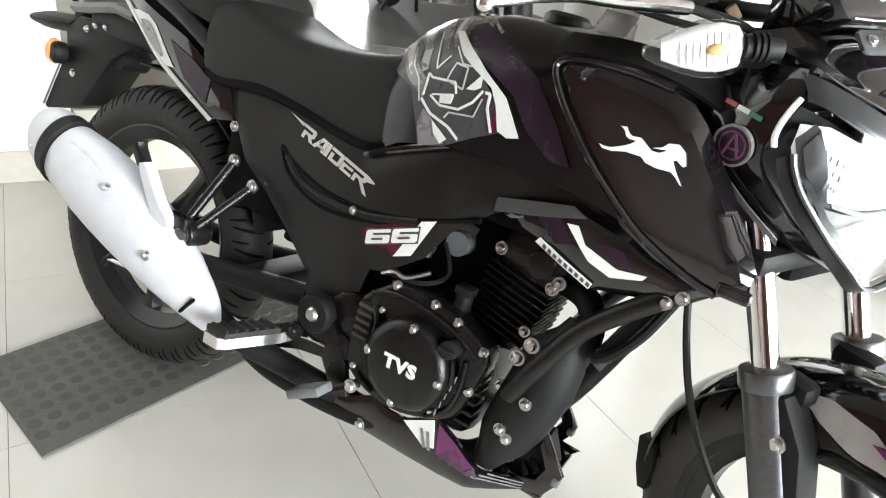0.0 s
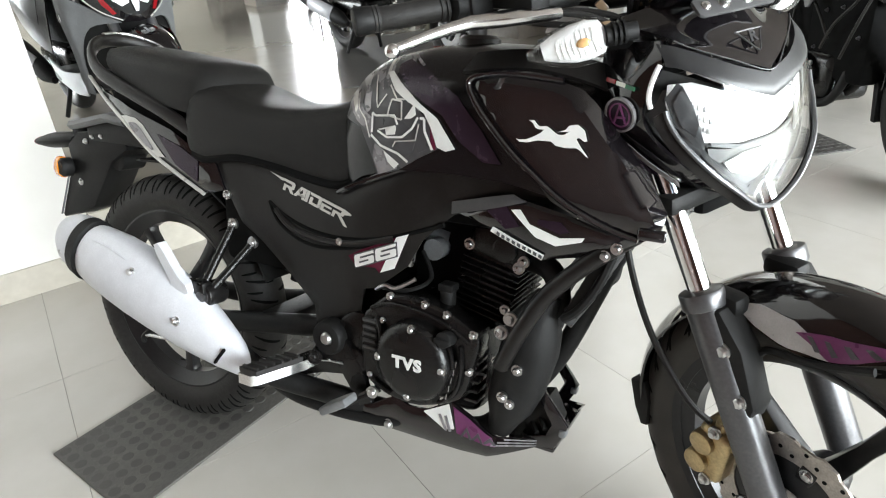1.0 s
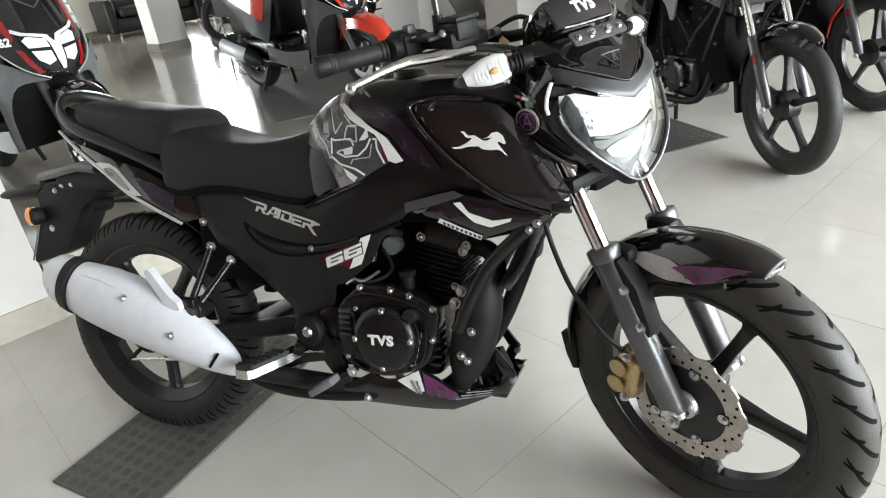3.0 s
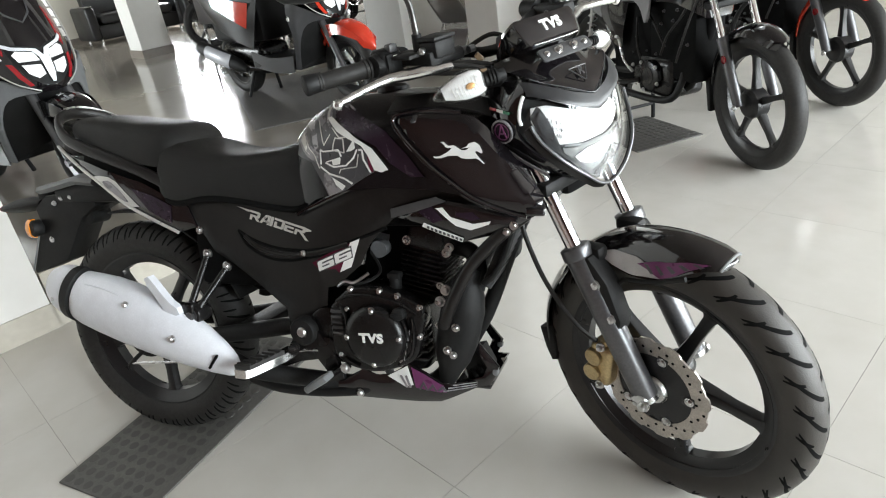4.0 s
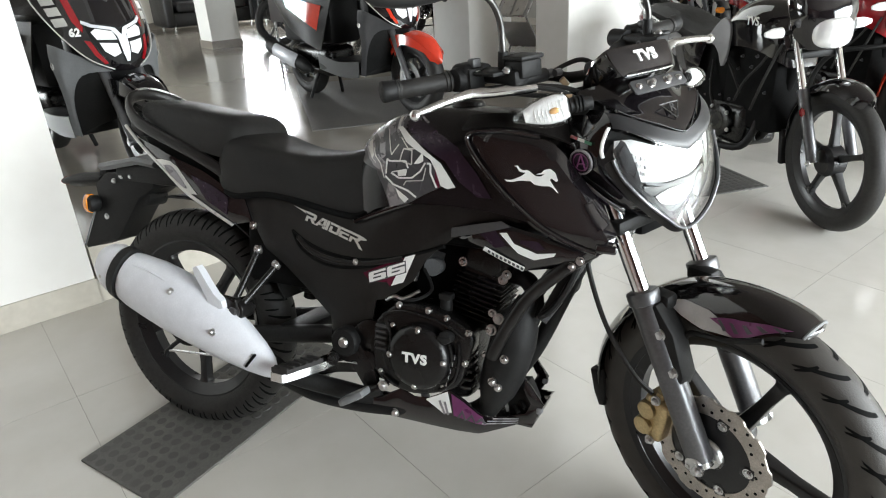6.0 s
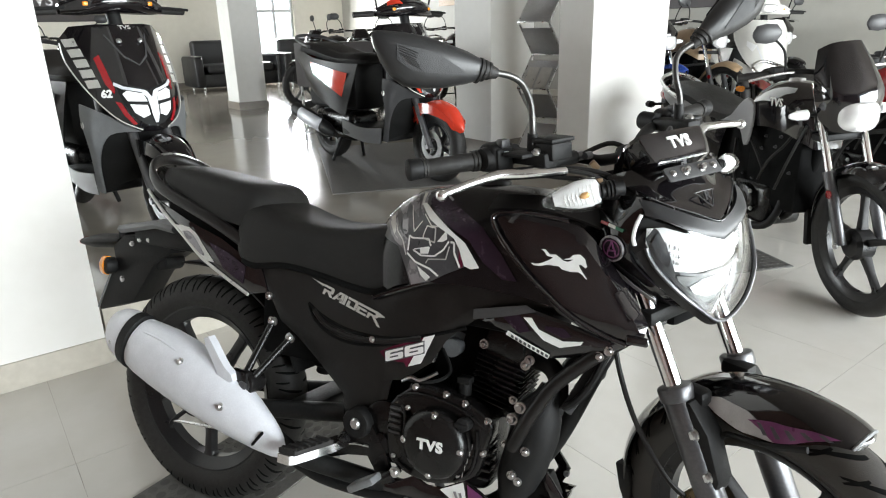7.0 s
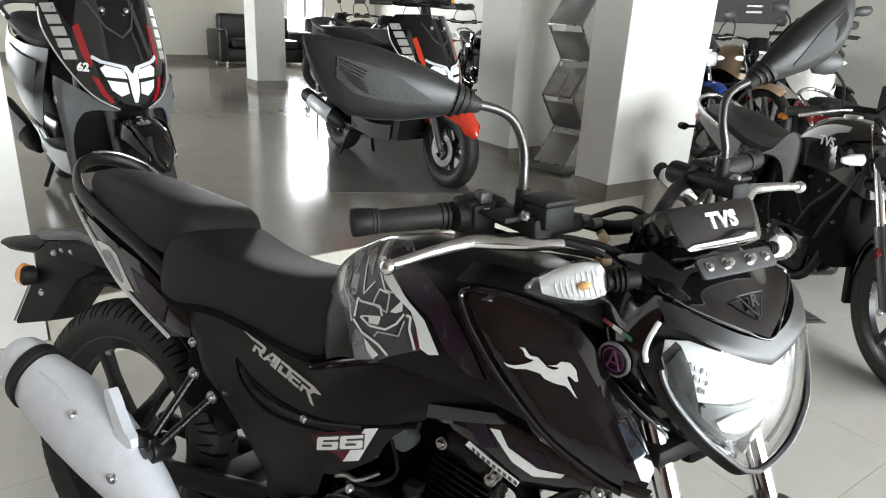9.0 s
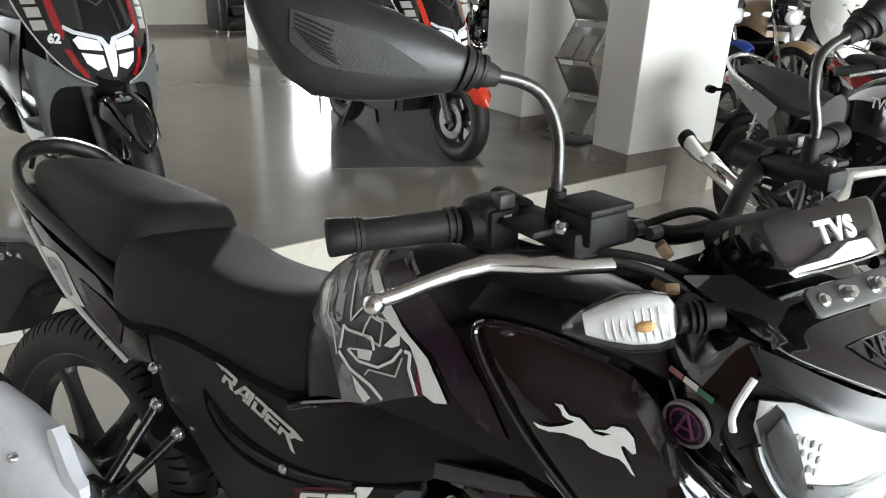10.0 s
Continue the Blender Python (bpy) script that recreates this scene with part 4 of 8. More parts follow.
rail_line = [(0.20, 0.114, 0.730), (0.12, 0.118, 0.767), (0.04, 0.119, 0.796), (-0.04, 0.117, 0.823), (-0.095, 0.110, 0.846), (-0.135, 0.094, 0.874), (-0.158, 0.066, 0.897), (-0.17, 0.03, 0.907)]
part("grab_rail", band([(x, -y, z) for x, y, z in rail_line] + [(-0.173, 0, 0.909)] + rail_line[::-1], 0.009, 0.015), SATIN_BLACK, bike, "satin black grab rail round the seat")
# bright tube laid where the rail catches a highlight
part("rail_highlight", tube([(-0.166, -0.04, 0.921), (-0.172, 0.0, 0.925), (-0.166, 0.04, 0.921), (-0.145, 0.082, 0.906), (-0.11, 0.106, 0.878)], 0.0035, 8), STEEL, bike, "steel line for the rail's highlight")
part("tail_core", box(-0.09, 0.26, -0.096, 0.096, 0.70, 0.79, 0.02), BLACK_VOID, bike, "black tail frame", m=Matrix.Translation((0.09, 0, 0.74)) @ Matrix.Rotation(radians(17), 4, "Y") @ Matrix.Translation((-0.09, 0, -0.74)))
part("rail_foot", box(-0.15, -0.10, -0.085, 0.085, 0.80, 0.845, 0.012), DARK_GREY_PLASTIC, bike)
rf = part("rear_fender", plate([(-0.12, 0.70), (-0.30, 0.69), (-0.345, 0.655), (-0.335, 0.61), (-0.40, 0.47), (-0.395, 0.462), (-0.262, 0.505), (-0.178, 0.625), (-0.12, 0.66)], -0.045, 0.045, 0.005), MATTE_BLACK, bike, "matte black rear mudguard and plate holder")
for sg in (-1, 1):
    part("fender_edge", tube([(-0.335, sg * 0.047, 0.61), (-0.36, sg * 0.047, 0.555), (-0.40, sg * 0.047, 0.47)], 0.0025, 6), GREY_PLASTIC, rf, "grey edge")
    part("tail_wing", loft([[Vector((x, sg * y, z + h)) for y, h in ((0.02, 0.012), (0.066, 0.006), (0.072, -0.004), (0.062, -0.014), (0.02, -0.012))] for x, z in ((-0.295, 0.712), (-0.27, 0.715), (-0.16, 0.738), (-0.09, 0.732))]), GREY_PLASTIC, bike, "grey wing under the seat")
part("tail_lamp", loft([[Vector((x, w * math.cos(t), z + h * math.sin(t))) for t in (2 * math.pi * k / 20 for k in range(20))] for x, z, w, h in ((-0.495, 0.650, 0.02, 0.006), (-0.485, 0.651, 0.045, 0.014), (-0.44, 0.656, 0.06, 0.021), (-0.38, 0.662, 0.06, 0.020), (-0.33, 0.668, 0.045, 0.014))]), MATTE_BLACK, bike, "dark oval tail lamp")
part("tail_lens", loft([[Vector((x, w * math.cos(t), z + h * math.sin(t))) for t in (2 * math.pi * k / 20 for k in range(20))] for x, z, w, h in ((-0.501, 0.650, 0.012, 0.004), (-0.497, 0.650, 0.03, 0.009), (-0.485, 0.651, 0.046, 0.0148))]), DEEP_RED, bike, "dark red lens")
part("lamp_stay", box(-0.345, -0.315, -0.03, 0.03, 0.655, 0.70, 0.006), MATTE_BLACK, bike)
part("rear_horn", rod((-0.17, -0.035, 0.631), (-0.17, 0.03, 0.631), 0.026, seg=20, bevel=0.004), MATTE_BLACK, bike, "small black buzzer")
for x, z in ((-0.235, 0.685), (-0.20, 0.688), (-0.265, 0.67)):
    part("tail_bolt", bolt((x, -0.05, z), (0, -1, 0), 0.005, 0.004), STEEL, bike)
part("under_tail", box(-0.26, 0.1, -0.05, 0.05, 0.67, 0.73, 0.015), MATTE_BLACK, bike)
part("reflector_screw", bolt((-0.305, -0.047, 0.565), (0, -1, 0), 0.006, 0.003), STEEL, rf)
for sg in (-1, 1):
    RI = Matrix.Translation((-0.02, -sg * 0.03, -0.006))
    ri = part("rear_indicator", loft([ring_section(0, 0, d, 0.0001 + 0, 0.0001, 14) if False else [Vector((-0.315 + a * math.cos(t), sg * y, 0.607 + b * math.sin(t))) for t in (2 * math.pi * k / 14 for k in range(14))]
              for d, y, a, b in ((0, 0.05, 0.008, 0.008), (0, 0.07, 0.008, 0.01), (0, 0.08, 0.018, 0.024), (0, 0.10, 0.018, 0.024), (0, 0.108, 0.012, 0.016))]), MATTE_BLACK, bike, "black stalk with an orange lens", m=RI)
    part("lens", loft([[Vector((-0.333 + dx, sg * (0.094 + a * math.cos(t)), 0.607 + b * math.sin(t))) for t in (2 * math.pi * k / 16 for k in range(16))]
                      for dx, a, b in ((0.014, 0.018, 0.027), (0.0, 0.018, 0.027), (-0.008, 0.012, 0.019), (-0.011, 0.004, 0.006))]), ORANGE, ri, "orange indicator lens", m=RI)

# silencer
def along_pipe(rows, n=20, flat=0.62):
    """Rings about an axis that runs in the xz plane: x, y, z, radius, and how far the ring is flattened across."""
    rings = []
    for i, (x, y, z, r) in enumerate(rows):
        a, b = rows[max(0, i - 1)], rows[min(len(rows) - 1, i + 1)]
        d = Vector((b[0] - a[0], b[1] - a[1], b[2] - a[2])).normalized()
        up = Vector((-d.z, 0, d.x)).normalized()
        side = d.cross(up)
        rings.append([Vector((x, y, z)) + r * (math.cos(t) * up + flat * math.sin(t) * side) for t in (2 * math.pi * k / n for k in range(n))])
    return loft(rings)


muffler = part("silencer", along_pipe([(-0.06, -0.195, 0.463, 0.05), (-0.05, -0.195, 0.461, 0.058), (0.05, -0.195, 0.433, 0.066), (0.2, -0.195, 0.386, 0.062), (0.32, -0.19, 0.332, 0.036), (0.42, -0.175, 0.285, 0.022)], 24, 0.7), MATTE_BLACK, bike, "black silencer with a silver shield")
part("heat_shield", along_pipe([(-0.050, -0.195, 0.462, 0.056), (-0.042, -0.195, 0.459, 0.068), (-0.018, -0.195, 0.451, 0.0725), (0.04, -0.195, 0.437, 0.0785), (0.10, -0.195, 0.420, 0.0805), (0.17, -0.195, 0.397, 0.0775), (0.24, -0.195, 0.371, 0.0695), (0.295, -0.194, 0.346, 0.0575), (0.344, -0.192, 0.321, 0.043), (0.382, -0.19, 0.301, 0.028), (0.41, -0.188, 0.286, 0.010)], 30, 0.72), SILVER, muffler, "satin silver heat shield")
part("shield_crease", tube([(-0.02, -0.226, 0.503), (0.06, -0.231, 0.494), (0.15, -0.231, 0.462), (0.24, -0.227, 0.418), (0.31, -0.221, 0.372)], 0.0028, 8), SILVER, muffler)
part("end_band", along_pipe([(-0.072, -0.195, 0.4685, 0.064), (-0.070, -0.195, 0.468, 0.0715), (-0.048, -0.195, 0.461, 0.0735), (-0.045, -0.195, 0.460, 0.062)], 30, 0.74), MATTE_BLACK, muffler, "black band")
part("end_cap", along_pipe([(-0.136, -0.195, 0.484, 0.026), (-0.131, -0.195, 0.483, 0.047), (-0.112, -0.195, 0.479, 0.060), (-0.09, -0.195, 0.473, 0.067), (-0.070, -0.195, 0.468, 0.069)], 30, 0.72), SILVER, muffler, "silver end cap")
for x, y, z in ((0.133, -0.2415, 0.458), (0.257, -0.2435, 0.381)):
    part("shield_bolt", bolt((x, y, z), (0, -1, 0.2), 0.007, 0.006), STEEL, muffler)
part("cap_bolt", bolt((-0.100, -0.240, 0.462), (-0.4, -1, 0), 0.005, 0.004), STEEL, muffler)
# small black bar that paints the dark inside of a slot
part("slot_shade", box(-0.022, 0.022, -0.004, 0.004, -0.003, 0.003, 0.002), BLACK_VOID, muffler, m=pose(0.350, -0.2215, 0.322, 0, -52, 0))
part("exhaust_pipe", tube([(0.39, -0.182, 0.298), (0.45, -0.163, 0.278), (0.53, -0.13, 0.258), (0.62, -0.10, 0.24), (0.74, -0.085, 0.235), (0.84, -0.08, 0.25), (0.885, -0.085, 0.285)], 0.021, 14), MATTE_BLACK, bike, "matte black exhaust pipe")

# engine and lower parts
eng = part("engine", merge(box(0.62, 0.86, -0.10, 0.10, 0.29, 0.47, 0.03, 3), box(0.66, 0.80, -0.115, 0.115, 0.44, 0.50, 0.02, 2), rod((0.66, -0.11, 0.385), (0.66, 0.11, 0.385), 0.065, seg=28, bevel=0.008)), ENGINE_BLACK, bike, "black single-cylinder engine with silver bolts")
eng.location = (-0.009, 0, -0.010)
cover = part("clutch_cover", merge(plate([(0.636, 0.442), (0.652, 0.470), (0.697, 0.503), (0.765, 0.502), (0.812, 0.492), (0.860, 0.468), (0.870, 0.445), (0.858, 0.395), (0.842, 0.345), (0.80, 0.318), (0.734, 0.301), (0.665, 0.315), (0.636, 0.352)], -0.138, -0.095, 0.008, 3, 3)), ENGINE_BLACK, eng, "black engine side cover")
part("round_cover", lathe([(0.001, -0.172), (0.054, -0.172), (0.066, -0.167), (0.072, -0.157), (0.072, -0.13)], 48, "y", (0.754, 0, 0.398), closed=False), ENGINE_BLACK, eng, "round black cover with white lettering")
letters("maker_lettering", "TVS", 0.029, (0.753, 0.399), 0.03, lambda x, z: -0.1722, WHITE_DECAL, eng, "white lettering", 0.0, 0.0014, 1.08, 0.0008, stretch=1.12)
for k in range(4):
    a = radians(88 + 90 * k + (4 if k % 2 else 0))
    part("cover_bolt", bolt((0.754 + 0.0625 * math.cos(a), -0.168, 0.398 + 0.0625 * math.sin(a)), (0, -1, 0), 0.0058, 0.005), STEEL, eng)
for x, z, y in ((0.695, 0.498, -0.138), (0.765, 0.497, -0.138), (0.807, 0.487, -0.138), (0.857, 0.463, -0.138), (0.853, 0.397, -0.138), (0.808, 0.336, -0.138), (0.682, 0.452, -0.138), (0.655, 0.34, -0.138), (0.885, 0.41, -0.10), (0.90, 0.47, -0.1), (0.93, 0.36, -0.142), (0.89, 0.50, -0.09)):
    part("case_bolt", bolt((x, y, z), (0, -1, 0), 0.0058, 0.005), STEEL, eng)
part("oil_cap", merge(rod((0.815, -0.135, 0.45), (0.815, -0.165, 0.455), 0.014, seg=16, bevel=0.003), box(0.80, 0.83, -0.168, -0.16, 0.448, 0.457, 0.002)), MATTE_BLACK, eng, "black oil filler cap")
# ribs on the front edge of the case
for k in range(7):
    part("case_rib", box(0.842, 0.866, -0.125, -0.09, 0.335 + k * 0.018, 0.341 + k * 0.018, 0.001), ENGINE_BLACK, eng)
part("vent_grille", box(0.640, 0.672, -0.142, -0.12, 0.385, 0.455, 0.006), MATTE_BLACK, eng)
for k in range(5):
    part("grille_rib", box(0.642, 0.67, -0.1455, -0.14, 0.392 + k * 0.013, 0.398 + k * 0.013, 0.001), DARK_GREY_PLASTIC, eng)
# cast ridges and steps on the case
for pts, r in (([(0.655, -0.136, 0.47), (0.70, -0.142, 0.487), (0.765, -0.142, 0.484), (0.815, -0.141, 0.470), (0.852, -0.138, 0.448)], 0.004), ([(0.838, -0.14, 0.44), (0.842, -0.143, 0.40), (0.832, -0.142, 0.355), (0.80, -0.14, 0.325)], 0.0045),
               ([(0.668, -0.139, 0.455), (0.682, -0.146, 0.432), (0.682, -0.148, 0.40)], 0.005), ([(0.80, -0.138, 0.452), (0.822, -0.148, 0.43), (0.828, -0.148, 0.40)], 0.005), ([(0.64, -0.13, 0.36), (0.668, -0.14, 0.33), (0.70, -0.141, 0.315)], 0.004)):
    part("case_ridge", tube(pts, r, 8), ENGINE_BLACK, eng)
for k in range(5):
    part("ridge_pin", rod((0.834 - 0.004 * k, -0.147, 0.415 - 0.016 * k), (0.834 - 0.004 * k, -0.1485, 0.405 - 0.016 * k), 0.0016, seg=6), STEEL, eng)
part("breather", merge(rod((0.79, -0.10, 0.492), (0.79, -0.10, 0.525), 0.014, seg=14, bevel=0.003), box(0.776, 0.804, -0.114, -0.086, 0.518, 0.532, 0.003)), MATTE_BLACK, eng, "black breather cap")
part("sprocket_housing", merge(rod((0.622, -0.128, 0.40), (0.622, -0.10, 0.40), 0.05, seg=28, bevel=0.006), rod((0.615, -0.134, 0.352), (0.615, -0.11, 0.352), 0.026, seg=20, bevel=0.004)), ENGINE_BLACK, eng, "round black rear housing")
# finned cylinder leaning forwards
CYL = pose(0.832, 0, 0.472, 0, 12, 0)
part("cylinder", merge(box(-0.045, 0.045, -0.06, 0.06, -0.02, 0.14, 0.01)), ENGINE_BLACK, eng, m=CYL)
for k in range(9):
    z = 0.004 + 0.0115 * k
    part("fin", box(-0.052, 0.056, -0.074, 0.074, z, z + 0.0040, 0.0015, 1), ENGINE_BLACK, eng, m=CYL)
part("cylinder_head", merge(box(-0.05, 0.058, -0.07, 0.07, 0.105, 0.165, 0.014), box(-0.05, 0.05, -0.06, 0.06, 0.16, 0.19, 0.012), rod((0.02, -0.082, 0.135), (0.02, -0.05, 0.135), 0.022, seg=20, bevel=0.004)), ENGINE_BLACK, eng, m=CYL)
for a, b in ((0.05, 0.112), (0.055, 0.125), (-0.045, 0.12)):
    part("head_bolt", bolt((a, -0.075, b), (0, -1, 0), 0.007, 0.006), STEEL, eng, m=CYL)
part("inlet", merge(rod((0.75, -0.01, 0.585), (0.68, -0.01, 0.60), 0.026, seg=16), rod((0.735, -0.03, 0.572), (0.735, -0.06, 0.572), 0.02, seg=14)), GREY_PLASTIC, eng, "grey inlet body")
part("clamp", tube([(0.70, -0.09, 0.60), (0.715, -0.10, 0.575), (0.71, -0.10, 0.55)], 0.008, 8), STEEL, eng)
part("throttle_cable", tube([(0.72, -0.07, 0.57), (0.75, -0.09, 0.53), (0.72, -0.12, 0.51), (0.66, -0.12, 0.505)], 0.004, 6), MATTE_BLACK, eng)
part("starter_cable", tube([(0.655, -0.12, 0.50), (0.68, -0.13, 0.515), (0.70, -0.125, 0.512), (0.73, -0.11, 0.53)], 0.004, 6), STEEL, eng)
# added black blocks that stand for shade behind the cylinder and case
part("carburettor_filler", box(0.68, 0.80, -0.03, 0.06, 0.45, 0.64, 0.01), BLACK_VOID, eng)
part("case_filler", box(0.565, 0.66, -0.085, 0.085, 0.29, 0.50, 0.01), BLACK_VOID, eng)

# exhaust header and its canister
part("exhaust_header", tube([(0.90, -0.03, 0.565), (0.945, -0.05, 0.56), (0.968, -0.07, 0.525), (0.965, -0.09, 0.485)], 0.019, 14), MATTE_BLACK, bike, "matte black exhaust header")
part("catalyser", along_pipe([(0.958, -0.09, 0.535, 0.022), (0.952, -0.095, 0.515, 0.026), (0.940, -0.097, 0.482, 0.046), (0.935, -0.098, 0.44, 0.049), (0.920, -0.098, 0.375, 0.047), (0.906, -0.097, 0.33, 0.041), (0.897, -0.095, 0.30, 0.028), (0.886, -0.088, 0.272, 0.022)], 24, 0.9), MATTE_BLACK, bike, "matte black exhaust canister")
for x, z in ((0.909, 0.362), (0.932, 0.416)):
    part("catalyser_bolt", bolt((x, -0.146, z), (0, -1, 0), 0.0065, 0.006), STEEL, bike)
for x, z in ((0.912, 0.497), (0.898, 0.471)):
    part("frame_bolt", bolt((x, -0.14, z), (0, -1, 0), 0.008, 0.006), STEEL, bike)
part("down_tube", tube([(1.085, -0.11, 0.655), (1.06, -0.135, 0.638), (1.018, -0.145, 0.602), (0.973, -0.15, 0.554), (0.946, -0.155, 0.507), (0.923, -0.155, 0.459), (0.906, -0.15, 0.42)], 0.0135, 14), SATIN_BLACK, bike, "satin black frame tube")
part("down_tube", tube([(1.085, 0.11, 0.645), (1.055, 0.135, 0.622), (1.0, 0.145, 0.59), (0.955, 0.145, 0.545), (0.918, 0.145, 0.485), (0.895, 0.14, 0.425), (0.895, 0.125, 0.40)], 0.0155, 14), SATIN_BLACK, bike, "satin black frame tube")
part("main_frame", merge(tube([(1.08, 0, 0.70), (1.02, 0, 0.55), (0.96, 0, 0.40), (0.90, 0, 0.30)], 0.018, 12), tube([(1.10, 0, 0.80), (0.9, 0, 0.74), (0.6, 0, 0.65), (0.5, 0, 0.45)], 0.025, 12)), MATTE_BLACK, bike, "matte black frame")
grd = part("radiator_guard", box(-0.008, 0.008, -0.12, 0.06, -0.06, 0.06, 0.004, m=pose(1.022, 0, 0.568, 0, 24, 0)), MATTE_BLACK, bike, "black guard with slanting ribs")
for k in range(7):
    part("guard_rib", box(-0.012, 0.012, -0.118, 0.058, -0.0025, 0.0025, 0.001), DARK_GREY_PLASTIC, grd, m=pose(1.003 + 0.0075 * k, 0, 0.522 + 0.0155 * k, 10, 24, 0))
for x, z in ((1.068, 0.641), (1.052, 0.628)):
    part("guard_bolt", bolt((x, -0.152, z), (0, -1, 0), 0.006, 0.005), STEEL, bike)
part("guard_stay", tube([(1.06, -0.125, 0.625), (1.04, -0.125, 0.57), (1.015, -0.125, 0.53), (0.992, -0.12, 0.51)], 0.007, 8), MATTE_BLACK, bike)
part("horn", merge(lathe([(0.001, 0.012), (0.03, 0.012), (0.038, 0.004), (0.038, -0.012), (0.001, -0.014)], 24, "x", (1.02, 0.05, 0.56), closed=False)), MATTE_BLACK, bike)

# belly pan
def y_belly(x, z):
    return -0.122 + 0.55 * max(0, x - 0.88) + 0.3 * max(0, 0.25 - z)


for side in (False, True):
    bp = part("belly_pan", skin([(0.60, 0.265), (0.64, 0.275), (0.686, 0.302), (0.718, 0.290), (0.752, 0.294), (0.805, 0.324), (0.841, 0.308), (0.886, 0.281), (0.94, 0.279), (0.998, 0.295), (0.989, 0.281), (0.946, 0.260), (0.876, 0.237), (0.827, 0.231), (0.768, 0.228), (0.66, 0.226), (0.60, 0.238)], y_belly, 0.008, 2, 0.004, 0, side), GLOSS_BLACK, bike, "glossy black belly pan with white and magenta graphics")
    bp.location.z = -0.014
    if not side:
        decal("white_flash", [(0.752, 0.293), (0.775, 0.306), (0.803, 0.322), (0.815, 0.276), (0.795, 0.270)], y_belly, WHITE_DECAL, bp, "white graphic")
        decal("magenta_flash", [(0.812, 0.319), (0.843, 0.305), (0.886, 0.280), (0.892, 0.262), (0.82, 0.270)], y_belly, MAGENTA, bp, "magenta zigzag graphic")
        for k in range(3):
            x = 0.828 + 0.022 * k
            decal("zigzag_line", [(x, 0.268), (x + 0.012, 0.288 - 0.004 * k), (x + 0.022, 0.266), (x + 0.018, 0.265), (x + 0.012, 0.28 - 0.004 * k), (x + 0.004, 0.266)], y_belly, DARK_DECAL, bp, "", 0.0026, 0)
        for k in range(2):
            decal("grey_flash", [(0.783 + 0.012 * k, 0.297), (0.788 + 0.012 * k, 0.299), (0.802 + 0.008 * k, 0.270), (0.797 + 0.008 * k, 0.268)], y_belly, GREY_DECAL, bp, "", 0.0028, 0)
        for k in range(3):
            decal("pale_edge", [(0.885 + 0.01 * k, 0.264 + 0.006 * k), (0.95, 0.266 + 0.005 * k), (0.995, 0.280 + 0.002 * k), (0.95, 0.268 + 0.005 * k), (0.885 + 0.01 * k, 0.267 + 0.006 * k)], y_belly, GREY_DECAL, bp, "", 0.002, 0)
        part("belly_bolt", bolt((0.677, -0.126, 0.243), (0, -1, 0), 0.007, 0.005), STEEL, bp)
for sg in (-1, 1):
    bf = part("belly_front", plate([(0.948, 0.370), (0.962, 0.378), (1.006, 0.324), (0.997, 0.30), (0.985, 0.278), (0.935, 0.268), (0.93, 0.285), (0.968, 0.299), (0.978, 0.322)], min(sg * 0.074, sg * 0.083), max(sg * 0.074, sg * 0.083), 0.002), GLOSS_BLACK, bike, "glossy black front of the belly pan")
    bf.location = (-0.03 if sg > 0 else 0, 0, -0.02)
    part("front_clip", box(0.992, 1.004, min(sg * 0.07, sg * 0.088), max(sg * 0.07, sg * 0.088), 0.305, 0.318, 0.003), GREY_PLASTIC, bf)
part("belly_scoop", plate([(0.92, 0.29), (0.942, 0.335), (0.962, 0.34), (0.985, 0.295), (0.975, 0.262), (0.93, 0.245)], -0.066, -0.015, 0.006), MATTE_BLACK, bike, "black inner scoop")
part("belly_floor", box(0.90, 0.985, -0.08, 0.08, 0.246, 0.258, 0.004), GLOSS_BLACK, bike)
for k in range(3):
    part("belly_rib", rod((0.952 + 0.014 * k, -0.078, 0.275 + 0.012 * k), (0.915 + 0.014 * k, -0.04, 0.30 + 0.012 * k), 0.005, seg=8), MATTE_BLACK, bike)
part("lower_rail", tube([(0.36, -0.10, 0.225), (0.45, -0.115, 0.215), (0.56, -0.118, 0.217), (0.66, -0.116, 0.228), (0.70, -0.110, 0.238)], 0.012, 10), MATTE_BLACK, bike, "matte black lower rail")
part("swingarm", merge(*[tube([(0.0, s * 0.085, 0.306), (0.2, s * 0.085, 0.32), (0.5, s * 0.09, 0.375)], 0.022, 12) for s in (-1, 1)], box(0.33, 0.40, -0.09, 0.09, 0.33, 0.37, 0.01)), MATTE_BLACK, bike, "matte black swingarm")
part("rear_axle", rod((0, -0.115, 0.306), (0, 0.115, 0.306), 0.012, seg=12), STEEL, bike)
part("brake_drum", merge(lathe([(0.001, -0.085), (0.05, -0.082), (0.065, -0.07), (0.068, -0.05), (0.001, -0.045)], 36, "y", (0, 0, 0.306), closed=False), tube([(0.02, -0.09, 0.28), (-0.03, -0.105, 0.235), (-0.035, -0.105, 0.215)], 0.006, 8)), MATTE_BLACK, bike, "black rear brake drum")
part("brake_rod", tube([(-0.03, -0.105, 0.235), (0.2, -0.11, 0.26), (0.5, -0.12, 0.285)], 0.004, 6), STEEL, bike)
part("shock_absorber", merge(rod((0.40, 0, 0.63), (0.36, 0, 0.42), 0.018, seg=14), tube([(0.40 - 0.035 * k / 60 + 0.030 * math.cos(k * 0.62), 0.030 * math.sin(k * 0.62), 0.61 - 0.17 * k / 60) for k in range(61)], 0.0045, 6, 2)), MATTE_BLACK, bike, "black rear spring")
